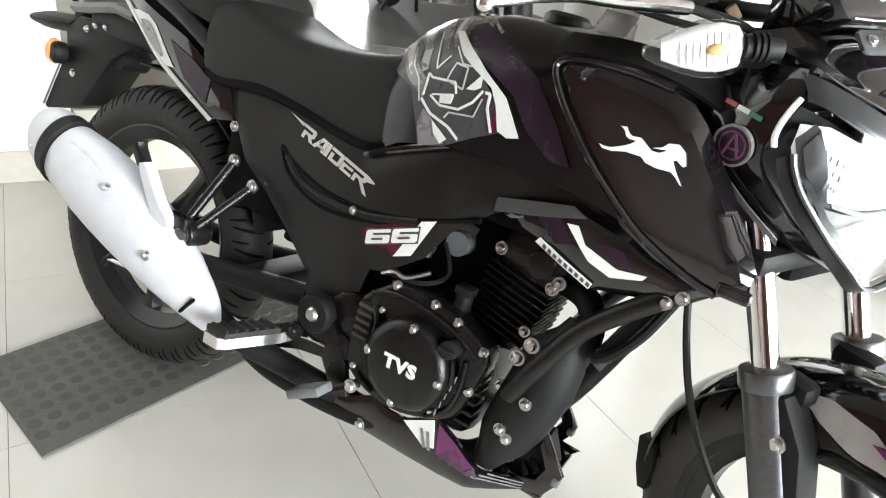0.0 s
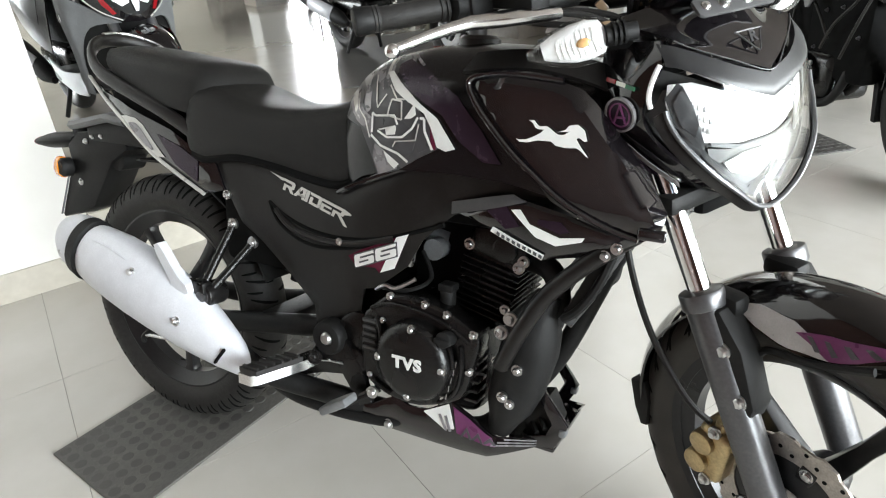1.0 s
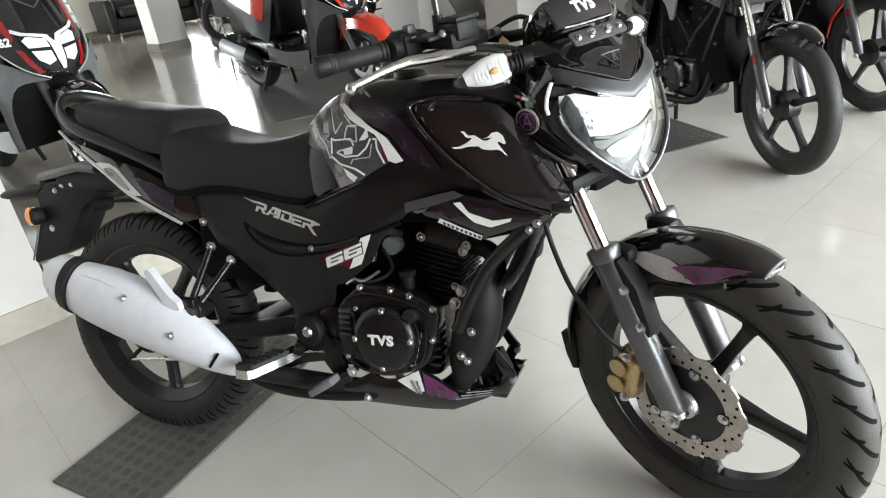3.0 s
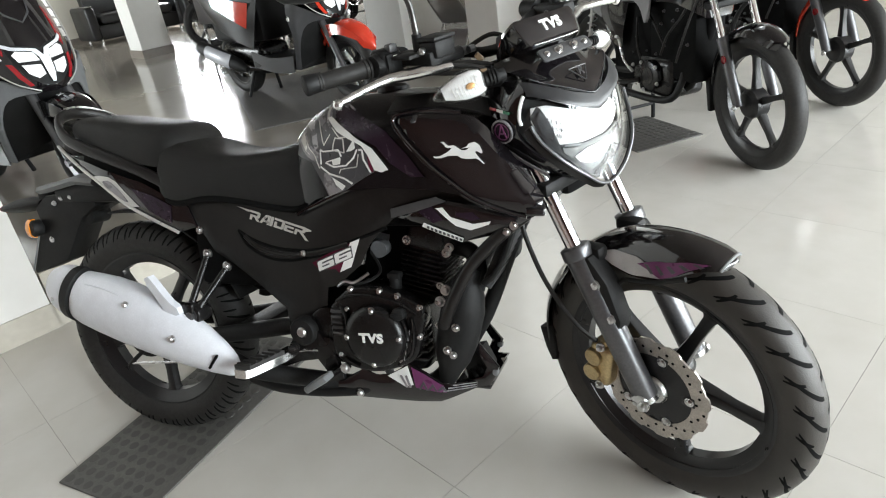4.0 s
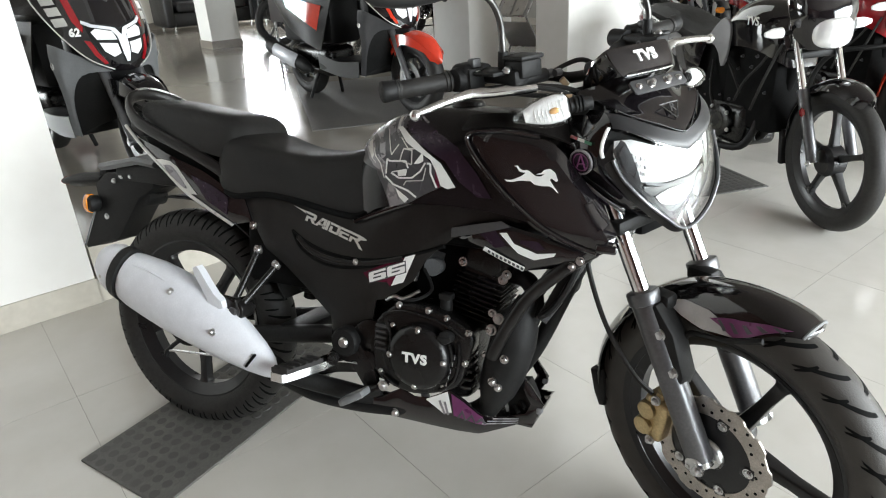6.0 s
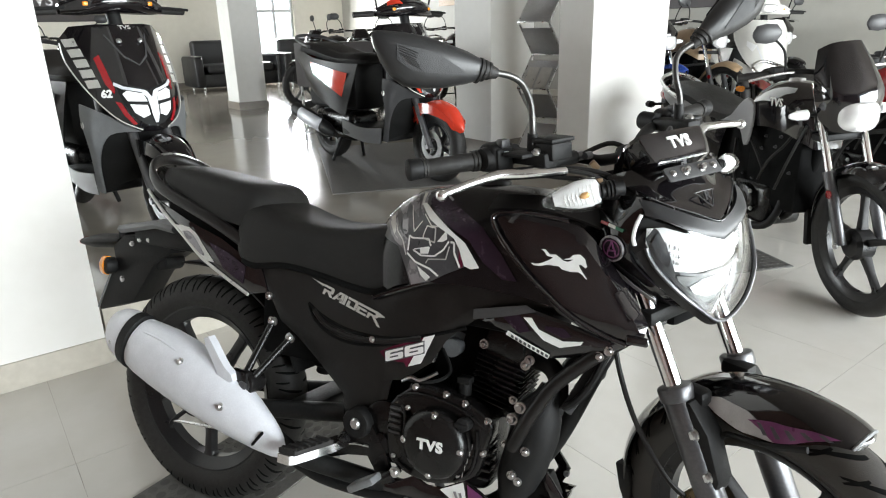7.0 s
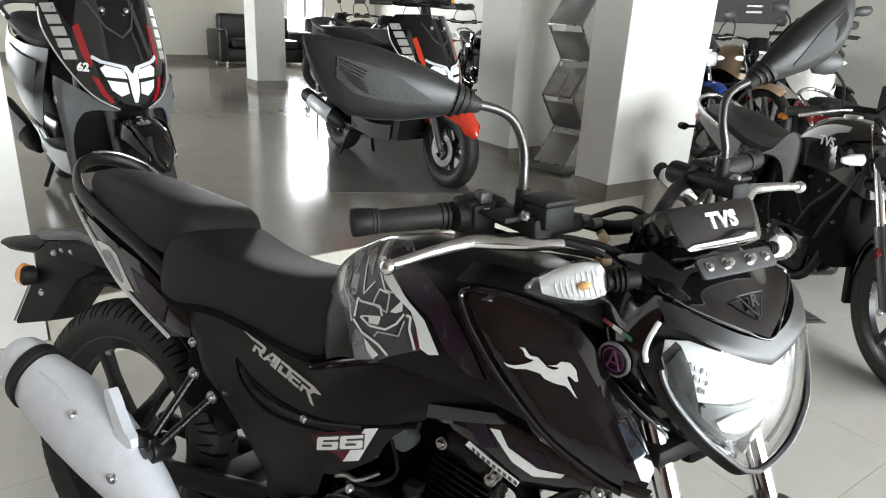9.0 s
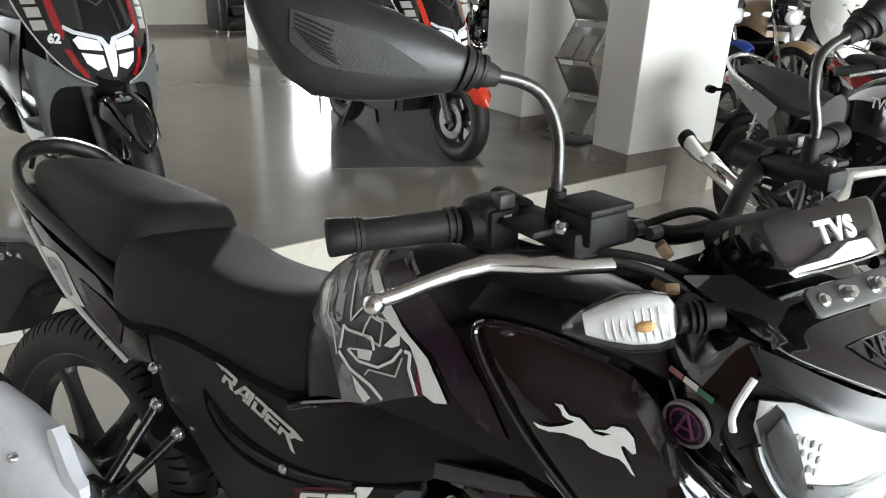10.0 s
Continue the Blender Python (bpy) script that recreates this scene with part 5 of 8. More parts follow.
part("inner_mudguard", sheet([[(0.31 * math.cos(a) * 1.12 + 0.0, y, 0.306 + 0.31 * math.sin(a) * 1.12) for a in (radians(20), radians(45), radians(75), radians(100))] for y in (-0.062, 0, 0.062)], 4, 3, 0.004), MATTE_BLACK, bike, "black inner mudguard")

# foot pegs, pedals and brackets
fb = part("foot_bracket", merge(plate([(0.41, 0.285), (0.455, 0.31), (0.505, 0.335), (0.535, 0.40), (0.568, 0.405), (0.60, 0.365), (0.625, 0.33), (0.646, 0.268), (0.62, 0.255), (0.58, 0.31), (0.53, 0.30), (0.46, 0.272)], -0.136, -0.122, 0.003)), ENGINE_BLACK, bike, "black foot rest bracket")
part("bracket_edge", tube([(0.505, -0.138, 0.322), (0.55, -0.138, 0.332), (0.585, -0.138, 0.335)], 0.003, 6), STEEL, fb)
part("pivot_ring", lathe([(0.014, -0.15), (0.030, -0.15), (0.034, -0.144), (0.034, -0.12), (0.012, -0.12)], 32, "y", (0.553, 0, 0.381)), MATTE_BLACK, fb)
part("pivot_bolt", bolt((0.553, -0.146, 0.381), (0, -1, 0), 0.0125, 0.009), STEEL, fb, "bright pivot bolt")
peg = part("foot_peg", loft([[Vector((x + dx, y, z + dz)) for dx, dz in ((-w, 0.004), (w, 0.004), (w, -0.016), (-w, -0.016))] for x, y, z, w in ((0.510, -0.13, 0.332, 0.013), (0.497, -0.165, 0.328, 0.016), (0.455, -0.243, 0.321, 0.019), (0.449, -0.255, 0.320, 0.015))]), LEVER_SILVER, bike, "silver foot peg with a black rubber")
part("peg_rubber", loft([[Vector((x + dx, y, z + dz)) for dx, dz in ((-w, 0.004), (-w, 0.014), (w, 0.014), (w, 0.004))] for x, y, z, w in ((0.495, -0.168, 0.328, 0.018), (0.453, -0.250, 0.3205, 0.021))]), RUBBER, peg, "black ribbed rubber")
for k in range(6):
    y = -0.175 - 0.014 * k
    part("rubber_rib", box(0.4735 - 0.0072 * k, 0.5095 - 0.0072 * k, y - 0.003, y + 0.003, 0.340 - 0.0013 * k, 0.3455 - 0.0013 * k, 0.001), RUBBER, peg)
part("peg_joint", merge(rod((0.515, -0.13, 0.335), (0.53, -0.155, 0.34), 0.014, seg=12), bolt((0.53, -0.16, 0.343), (0.3, -1, 0), 0.007)), ENGINE_BLACK, peg)
pd = part("brake_pedal", tube([(0.66, -0.13, 0.302), (0.642, -0.15, 0.29), (0.605, -0.165, 0.268), (0.585, -0.17, 0.258)], 0.008, 8), ENGINE_BLACK, bike, "black brake pedal with a grey pad")
part("pedal_pad", box(-0.034, 0.034, -0.02, 0.02, -0.008, 0.008, 0.004), GREY_PLASTIC, pd, "grey pedal pad", m=pose(0.602, -0.178, 0.274, 0, -32, 0))
part("pedal_bolt", bolt((0.655, -0.148, 0.298), (0.2, -1, 0), 0.008, 0.006), STEEL, pd)
pb = part("pillion_bracket", merge(rod((0.333, -0.1, 0.522), (0.297, -0.178, 0.440), 0.0085, seg=10), rod((0.280, -0.1, 0.553), (0.274, -0.178, 0.446), 0.0085, seg=10), rod((0.285, -0.15, 0.425), (0.285, -0.198, 0.425), 0.025, seg=22, bevel=0.004), box(0.244, 0.296, -0.204, -0.182, 0.424, 0.455, 0.005)), ENGINE_BLACK, bike, "black pillion foot rest stay")
for p in ((0.333, -0.106, 0.522), (0.280, -0.106, 0.553)):
    part("stay_bolt", bolt(p, (0, -1, 0), 0.0085, 0.006), STEEL, pb)
part("stay_nut", bolt((0.285, -0.200, 0.425), (0, -1, 0), 0.012, 0.006), DARK_METAL, pb)
part("pillion_peg", loft([[Vector((x + dx, y + dy, z + 0.45 * dx)) for dx, dy in ((-w, -0.010), (w, -0.010), (w, 0.010), (-w, 0.010))] for x, y, z, w in ((0.257, -0.208, 0.428, 0.014), (0.248, -0.211, 0.442, 0.019), (0.237, -0.212, 0.458, 0.012), (0.222, -0.212, 0.478, 0.0105), (0.202, -0.213, 0.508, 0.0095), (0.193, -0.213, 0.523, 0.006))]), SILVER, pb, "silver folded pillion peg")
part("side_stand", merge(tube([(0.62, 0.10, 0.26), (0.60, 0.2, 0.13), (0.595, 0.27, 0.045)], 0.012, 10), box(0.57, 0.62, 0.25, 0.30, 0.0, 0.05, 0.006)), MATTE_BLACK, bike, "black side stand holding the lean")

# ---- steered front of the motorcycle ----
SH = STEER @ Matrix.Translation((0, 0.012, 0))
for sg in (-1, 1):
    y = sg * 0.092
    ft = part("fork_leg", merge(rod((1.362, y, 0.303), (1.226, y, 0.60), 0.0255, 0.027, 20, 0.003), rod((1.232, y, 0.588), (1.222, y, 0.612), 0.031, 0.031, 20, 0.004)), DARK_METAL, bike, "grey lower fork leg", m=FORK)
    part("fork_tube", rod((1.228, y, 0.596), (1.098, y, 0.88), 0.0165, seg=20), CHROME, ft, "chrome fork tube", m=FORK)
    part("fork_foot", merge(rod((1.367, y, 0.292), (1.30, y, 0.438), 0.0235, 0.0255, 18, 0.004), rod((1.362, y - sg * 0.01, 0.303), (1.362, y + sg * 0.026, 0.303), 0.017, seg=16, bevel=0.003)), STEEL, ft, "bright fork foot", m=FORK)
    part("axle_nut", merge(bolt((1.372, y + sg * 0.03, 0.300), (0, sg, 0), 0.009, 0.008), bolt((1.352, y + sg * 0.02, 0.297), (0, sg, 0), 0.006, 0.008)), STEEL, ft, m=FORK)
    fs = part("fender_stay", plate([(1.225, 0.60), (1.262, 0.598), (1.30, 0.55), (1.325, 0.47), (1.318, 0.445), (1.30, 0.44), (1.262, 0.51), (1.235, 0.565)], y - sg * 0.03, y + sg * 0.012, 0.006, 2), MATTE_BLACK, bike, "black fender stay on the fork", m=FORK)
    for p in ((1.273, 0.542), (1.303, 0.473)):
        part("stay_bolt", bolt((p[0], y + sg * 0.015, p[1]), (0, sg, 0), 0.0085, 0.006), STEEL, fs, m=FORK)
part("fork_clamp", box(1.13, 1.19, -0.115, 0.115, 0.715, 0.745, 0.01), MATTE_BLACK, bike, "black lower fork clamp", m=FORK)
part("fork_clamp", box(1.06, 1.12, -0.115, 0.115, 0.925, 0.95, 0.01), MATTE_BLACK, bike, "black upper fork clamp", m=FORK)
part("steering_head", rod((1.145, 0, 0.70), (1.04, 0, 0.94), 0.03, seg=18), MATTE_BLACK, bike, m=FORK)

# front mudguard
FENDER = ((64.5, 0.330, 0.016), (66, 0.333, 0.036), (71, 0.335, 0.050), (77, 0.335, 0.058), (86, 0.334, 0.063), (98, 0.331, 0.066), (110, 0.328, 0.066), (124, 0.323, 0.064), (140, 0.317, 0.062), (156, 0.313, 0.058), (172, 0.310, 0.054), (185, 0.308, 0.046))


def fender_at(deg, t, off=0.0):
    """A point of the mudguard: the angle round the axle, and t from -1 to 1 across it."""
    for p, q in zip(FENDER, FENDER[1:]):
        if deg <= q[0]:
            break
    f = (deg - p[0]) / (q[0] - p[0])
    r, w = p[1] + f * (q[1] - p[1]), p[2] + f * (q[2] - p[2])
    drop = 0.012 + 0.063 * blend((deg - 64) / 22) - 0.052 * blend((deg - 94) / 24)
    r += off - drop * abs(t) ** 2.2
    a = radians(deg)
    return (FC.x + r * math.cos(a), (w + off) * math.copysign(abs(t) ** 0.75, t), FC.z + r * math.sin(a))


rows = [[fender_at(p[0], k / 4 - 1) for k in range(9)] for p in FENDER]
fender = part("front_fender", sheet(rows, 2, 3, 0.004), GLOSS_BLACK, bike, "glossy black front mudguard with purple graphics", m=FORK)
part("fender_lip", tube([rows[1][k] for k in range(9)], 0.003, 6, 2), GREY_PLASTIC, fender, "grey front lip", m=FORK)


def fender_patch(name, pts, material, off, label=""):
    """A thin patch that lies on the mudguard's flank; points are (angle in degrees, share of the way down)."""
    bm = bmesh.new()
    flat = [bm.verts.new((deg, 0, t * 40)) for deg, t in pts]
    bm.faces.new(flat)
    bmesh.ops.triangulate(bm, faces=bm.faces[:])
    for _ in range(2):
        bmesh.ops.subdivide_edges(bm, edges=bm.edges[:], cuts=1)
        bmesh.ops.triangulate(bm, faces=bm.faces[:])
    for v in bm.verts:
        v.co = fender_at(v.co.x, -v.co.z / 40, off)
    bmesh.ops.recalc_face_normals(bm, faces=bm.faces)
    thicken(bm, 0.0008)
    return part(name, bm, material, fender, label, m=FORK)


fender_patch("grey_graphic", [(113, 0.84), (104, 0.70), (95, 0.74), (89, 0.86), (84, 0.985), (95, 0.99), (105, 0.98)], PALE_DECAL, 0.003, "grey graphic")
fender_patch("magenta_graphic", [(94, 0.84), (86, 0.77), (76, 0.76), (69, 0.82), (72, 0.93), (78, 0.99), (84, 0.985), (89, 0.91)], MAGENTA, 0.0036, "magenta zigzag graphic")
for k in range(5):
    d0 = 91 - 4.2 * k
    fender_patch("dark_graphic", [(d0, 0.84 - 0.008 * k), (d0 - 1.3, 0.84 - 0.008 * k), (d0 - 4.4, 0.94), (d0 - 3.1, 0.95)], DARK_DECAL, 0.0044)
part("fender_brace", merge(tube([(1.297, -0.066, 0.525), (1.312, -0.067, 0.546), (1.348, -0.068, 0.553), (1.385, -0.068, 0.561), (1.44, -0.06, 0.578)], 0.0055, 8), tube([(1.262, -0.07, 0.585), (1.288, -0.071, 0.558), (1.297, -0.066, 0.525)], 0.004, 8)), MATTE_BLACK, fender, "black brace under the edge", m=FORK)
for sg in (-1, 1):
    part("fender_bridge", box(1.215, 1.275, min(sg * 0.05, sg * 0.085), max(sg * 0.05, sg * 0.085), 0.578, 0.612, 0.012), MATTE_BLACK, fender, m=FORK)
part("fender_flap", plate([(1.052, 0.34), (1.062, 0.285), (1.076, 0.252), (1.09, 0.257), (1.094, 0.31), (1.084, 0.35)], -0.05, 0.05, 0.004), MATTE_BLACK, fender, m=FORK)

# brake
n = 96
petal = [(FC.x + (0.118 + 0.0026 * (1 if (k % 8) < 4 else -1)) * math.cos(2 * math.pi * k / n), FC.z + (0.118 + 0.0026 * (1 if (k % 8) < 4 else -1)) * math.sin(2 * math.pi * k / n)) for k in range(n)]
bm = bmesh.new()
inner = [(FC.x + 0.083 * math.cos(2 * math.pi * k / n), FC.z + 0.083 * math.sin(2 * math.pi * k / n)) for k in range(n)]
layers = [[bm.verts.new((x, y, z)) for x, z in ring_] for y, ring_ in ((-0.060, petal), (-0.060, inner), (-0.0645, inner), (-0.0645, petal))]
for a in range(4):
    for k in range(n):
        bm.faces.new((layers[a][k], layers[a][(k + 1) % n], layers[(a + 1) % 4][(k + 1) % n], layers[(a + 1) % 4][k]))
disc = part("brake_disc", bm, DISC_STEEL, front_wheel, "drilled petal brake disc", m=FORK, smooth=False)
# black spots on the disc paint the dark of its holes
holes = []
for k in range(36):
    a = 2 * math.pi * k / 36
    rr = 0.093 + 0.008 * (k % 3)
    holes.append(rod((FC.x + rr * math.cos(a), -0.0652, FC.z + rr * math.sin(a)), (FC.x + rr * math.cos(a), -0.0635, FC.z + rr * math.sin(a)), 0.0032, seg=8))
part("hole_shade", merge(*holes), BLACK_VOID, disc, "black spots for the dark drilled holes", m=FORK)["kind"] = "stuff"
part("disc_carrier", merge(lathe([(0.030, -0.066), (0.05, -0.068), (0.085, -0.062), (0.085, -0.057), (0.03, -0.05)], 40, "y", FC), *[box(-0.012, 0.012, -0.066, -0.058, 0.06, 0.09, 0.003, m=Matrix.Translation(FC) @ Matrix.Rotation(2 * math.pi * k / 5 + 0.3, 4, "Y")) for k in range(5)]), WHEEL_BLACK, disc, "black disc carrier", m=FORK)
for k in range(5):
    a = 2 * math.pi * k / 5 + 0.3
    part("disc_bolt", bolt((FC.x + 0.078 * math.sin(a), -0.067, FC.z + 0.078 * math.cos(a)), (0, -1, 0), 0.007, 0.004), STEEL, disc, m=FORK)
caliper = part("brake_caliper", merge(box(-0.028, 0.028, -0.095, -0.04, -0.052, 0.052, 0.012, 3), rod((-0.012, -0.105, 0.02), (-0.012, -0.06, 0.02), 0.020, seg=18, bevel=0.004), rod((-0.012, -0.105, -0.022), (-0.012, -0.06, -0.022), 0.020, seg=18, bevel=0.004),
               box(0.012, 0.034, -0.088, -0.05, 0.028, 0.062, 0.006), rod((0.0, -0.08, 0.045), (0.0, -0.08, 0.066), 0.010, seg=12)), GOLD, bike, "gold two-piston brake caliper", m=FORK @ pose(1.252, 0, 0.335, 0, 12, 0))
for x, z in ((1.262, 0.385), (1.25, 0.285)):
    part("caliper_bolt", bolt((x, -0.098, z), (0, -1, 0), 0.007, 0.006), STEEL, caliper, m=FORK)
part("brake_hose", tube([(1.10, -0.10, 0.70), (1.115, -0.118, 0.64), (1.15, -0.122, 0.55), (1.185, -0.115, 0.48), (1.225, -0.11, 0.43), (1.25, -0.09, 0.395)], 0.005, 8), RUBBER, bike, "black brake hose", m=FORK)
part("hub_cover", lathe([(0.012, -0.075), (0.028, -0.074), (0.033, -0.066), (0.033, -0.05)], 28, "y", FC, closed=False), STEEL, front_wheel, m=FORK)

# ---- headlamp and cowl ----
SL = STEER @ Matrix.Translation((1.2, 0, 0)) @ Matrix.Rotation(radians(-4.5), 4, "Z") @ Matrix.Translation((-1.2, 0, 0))


def x_lens(y, z):
    return 1.272 - 1.5 * y * y - 150 * y ** 4 - 1.4 * (z - 0.80) ** 2


LENS = [(0.0, 0.870), (0.04, 0.884), (0.08, 0.903), (0.104, 0.914), (0.117, 0.904), (0.1245, 0.885), (0.123, 0.860), (0.116, 0.836), (0.093, 0.800), (0.057, 0.765), (0.026, 0.740), (0.0, 0.731)]


def face_skin(half, xf, thick, off=0.0, cuts=3, whole=True):
    """A panel on the curved front, given by half of its (y, z) outline."""
    pts = half + [(-y, z) for y, z in half[::-1] if y > 1e-6] if whole else half
    bm = bmesh.new()
    bm.faces.new([bm.verts.new((0, y, z)) for y, z in pts])
    bmesh.ops.triangulate(bm, faces=bm.faces[:], ngon_method="BEAUTY")
    for _ in range(cuts):
        le = [e for e in bm.edges if e.calc_length() > 0.02]
        if le:
            bmesh.ops.subdivide_edges(bm, edges=le, cuts=1)
            bmesh.ops.triangulate(bm, faces=[f for f in bm.faces if len(f.verts) > 3])
    for v in bm.verts:
        v.co.x = xf(v.co.y, v.co.z) + off
    bmesh.ops.recalc_face_normals(bm, faces=bm.faces)
    if sum(f.normal.x * f.calc_area() for f in bm.faces) < 0:
        bmesh.ops.reverse_faces(bm, faces=bm.faces[:])
    thicken(bm, thick)
    return bm


lamp = part("headlamp", face_skin(LENS, x_lens, 0.006, -0.050, 2), LAMP_BEZEL, bike, "clear headlamp with bright white reflectors", m=SL)
lens = part("lens", face_skin(LENS, x_lens, 0.003), CLEAR, lamp, "clear lens", m=SL)
lens.visible_shadow = False
for sg in (-1, 1):
    for nm, o, off, mt in (("reflector", [(0.0, 0.866), (0.04, 0.879), (0.085, 0.898), (0.107, 0.897), (0.111, 0.872), (0.106, 0.846), (0.08, 0.822), (0.03, 0.813), (0.0, 0.813)], -0.032, LAMP_WHITE),
                           ("lower_reflector", [(0.0, 0.806), (0.04, 0.806), (0.07, 0.812), (0.066, 0.792), (0.045, 0.768), (0.02, 0.752), (0.0, 0.748)], -0.036, LAMP_LOWER),
                           ("lower_blade", [(0.0, 0.798), (0.02, 0.799), (0.05, 0.790), (0.04, 0.776), (0.015, 0.766), (0.0, 0.764)], -0.031, LAMP_WHITE),
                           ("light_blade", [(0.0, 0.813), (0.03, 0.812), (0.074, 0.822), (0.072, 0.817), (0.03, 0.806), (0.0, 0.807)], -0.026, GREY_PLASTIC),
                           ("outer_bezel", [(0.108, 0.902), (0.119, 0.884), (0.115, 0.852), (0.088, 0.804), (0.03, 0.748), (0.024, 0.753), (0.083, 0.808), (0.109, 0.850), (0.114, 0.876), (0.104, 0.897)], -0.012, LAMP_BEZEL)):
        part(nm, face_skin([(sg * q, h) for q, h in o], x_lens, 0.003, off, 2, False), mt, lamp, m=SL)
    for k in range(4):
        for j in range(3):
            part("reflector_facet", box(-0.001, 0.001, -0.0022, 0.0022, -0.0034, 0.0034, 0.0004), GREY_DECAL if (k + j) % 2 else SILVER_DECAL, lamp, m=SL @ Matrix.Translation((x_lens(0.085, 0.85) - 0.020 - 0.003 * k, sg * (0.072 + 0.0075 * k), 0.836 + 0.013 * j + 0.004 * k)))
    if sg > 0:
        # white strip inside the lens, on the far side only
        part("side_strip", face_skin([(0.094, 0.80), (0.092, 0.85), (0.088, 0.90), (0.098, 0.905), (0.106, 0.88), (0.106, 0.83), (0.102, 0.80)], x_lens, 0.003, -0.02, 2, False), LAMP_WHITE, lamp, m=SL)
    # light line round the outer corner, running into the bright lower rim
    if sg < 0:
        part("light_line", tube([(1.192, -0.1215, 0.924), (1.191, -0.128, 0.914), (1.188, -0.1325, 0.899), (1.186, -0.1335, 0.884), (1.188, -0.132, 0.872)], 0.0034, 8), LAMP_WHITE, lamp, "white light line", m=SL)
    edge = [(0.1295, 0.872), (0.1275, 0.857), (0.1195, 0.833), (0.0955, 0.796), (0.0585, 0.760), (0.0265, 0.735), (0.0, 0.726)]
    part("lens_rim", sheet([[(x_lens(q * 0.96, h) + 0.004, sg * q, h) for q, h in edge], [(x_lens(q * 0.96, h) - 0.004, sg * (q + 0.011), h - 0.008) for q, h in edge]], 3, 2, 0.004), SATIN_BLACK, lamp, "black lamp rim", m=SL)
    part("rim_line", tube([(x_lens(q * 0.96, h) + 0.0055, sg * (q + 0.0005), h) for q, h in edge], 0.0034, 8), DARK_METAL, lamp, "grey rim line", m=SL)
ring_pts = [(-1, *p) for p in LENS] + [(1, *p) for p in LENS[-2:0:-1]]
part("lamp_body", loft([[Vector((x_lens(q, h) - 0.045 - d, g * q * k, 0.83 + (h - 0.83) * k)) for g, q, h in ring_pts] for d, k in ((0.0, 1.0), (0.03, 0.9), (0.06, 0.6))]), MATTE_BLACK, lamp, m=SL)
# broad brow above the lens, and the cowl that rises to the visor
brow = part("lamp_brow", sheet([[(1.261, 0, 0.870), (1.256, -0.04, 0.884), (1.242, -0.08, 0.904), (1.214, -0.108, 0.919), (1.198, -0.119, 0.923)],
                                [(1.261, 0, 0.879), (1.254, -0.04, 0.893), (1.239, -0.078, 0.911), (1.212, -0.106, 0.927), (1.194, -0.118, 0.931)],
                                [(1.252, 0, 0.899), (1.244, -0.04, 0.912), (1.226, -0.074, 0.928), (1.198, -0.102, 0.943), (1.178, -0.116, 0.948)]], 4, 4, 0.008, True), BROW_GREY, bike, "dark grey brow over the headlamp", m=SL)
cowl = part("front_cowl", sheet([[(1.252, 0, 0.903), (1.232, -0.045, 0.921), (1.206, -0.085, 0.940), (1.192, -0.101, 0.950)],
                                 [(1.240, 0, 0.916), (1.222, -0.045, 0.930), (1.195, -0.083, 0.946), (1.178, -0.101, 0.954)],
                                 [(1.216, 0, 0.936), (1.202, -0.045, 0.944), (1.172, -0.08, 0.955), (1.148, -0.1, 0.958)],
                                 [(1.180, 0, 0.973), (1.170, -0.045, 0.974), (1.145, -0.074, 0.972), (1.11, -0.095, 0.962)],
                                 [(1.148, 0, 0.990), (1.140, -0.045, 0.988), (1.12, -0.07, 0.983), (1.07, -0.09, 0.968)]], 4, 4, 0.006, True), GLOSS_BLACK, bike, "glossy black front cowl with a triangle badge", m=SL)
part("cowl_edge", tube([(1.194, -0.102, 0.950), (1.208, -0.086, 0.9395), (1.234, -0.045, 0.9205), (1.2545, 0, 0.9025), (1.234, 0.045, 0.9205), (1.208, 0.086, 0.9395), (1.194, 0.102, 0.950)], 0.0009, 8), DARK_METAL, cowl, "dull lower edge", m=SL)
RB = Matrix.Translation((1.2218, 0, 0.9388)) @ Matrix(((0, -0.66, 0.75, 0), (1, 0, 0, 0), (0, 0.75, 0.66, 0), (0, 0, 0, 1)))
part("triangle_badge", tube([(-0.021, 0.011, 0.0005), (0.021, 0.011, 0.0005), (0.019, 0.008, 0.0005), (0.003, -0.017, 0.0005), (-0.003, -0.017, 0.0005), (-0.019, 0.008, 0.0005)], 0.0011, 6, 2, closed=True), BADGE_GREY, cowl, "grey outlined triangle", m=SL @ RB)
part("badge_letter", text_mesh("R", 0.021, 0.001, 0.0008, 0.3), BADGE_GREY, cowl, "grey letter", m=SL @ RB @ Matrix.Translation((0, 0.001, 0.0005)))
VP = Matrix.Translation((1.191, 0.0, 0.980)) @ Matrix(((0, -0.70, 0.714, 0), (1, 0, 0, 0), (0, 0.714, 0.70, 0), (0, 0, 0, 1)))
bracket = part("plate_bracket", plate([(-0.066, -0.010), (-0.060, -0.014), (0.060, -0.014), (0.066, -0.010), (0.066, 0.010), (0.060, 0.014), (-0.060, 0.014), (-0.066, 0.010)], -0.002, 0.003, 0.0015, plane="xy"), DARK_GREY_PLASTIC, bike, "dark grey bracket with four bright bolts", m=SL @ VP)
for k in (-0.05, -0.02, 0.02, 0.05):
    part("bracket_bolt", bolt((k, 0, 0.005), (0, 0, 1), 0.006 if abs(k) < 0.03 else 0.0045, 0.008 if abs(k) < 0.03 else 0.003), STEEL, bracket, m=SL @ VP)
VI = Matrix.Translation((1.155, 0, 1.021)) @ Matrix(((0, -0.57, 0.82, 0), (1, 0, 0, 0), (0, 0.82, 0.57, 0), (0, 0, 0, 1)))
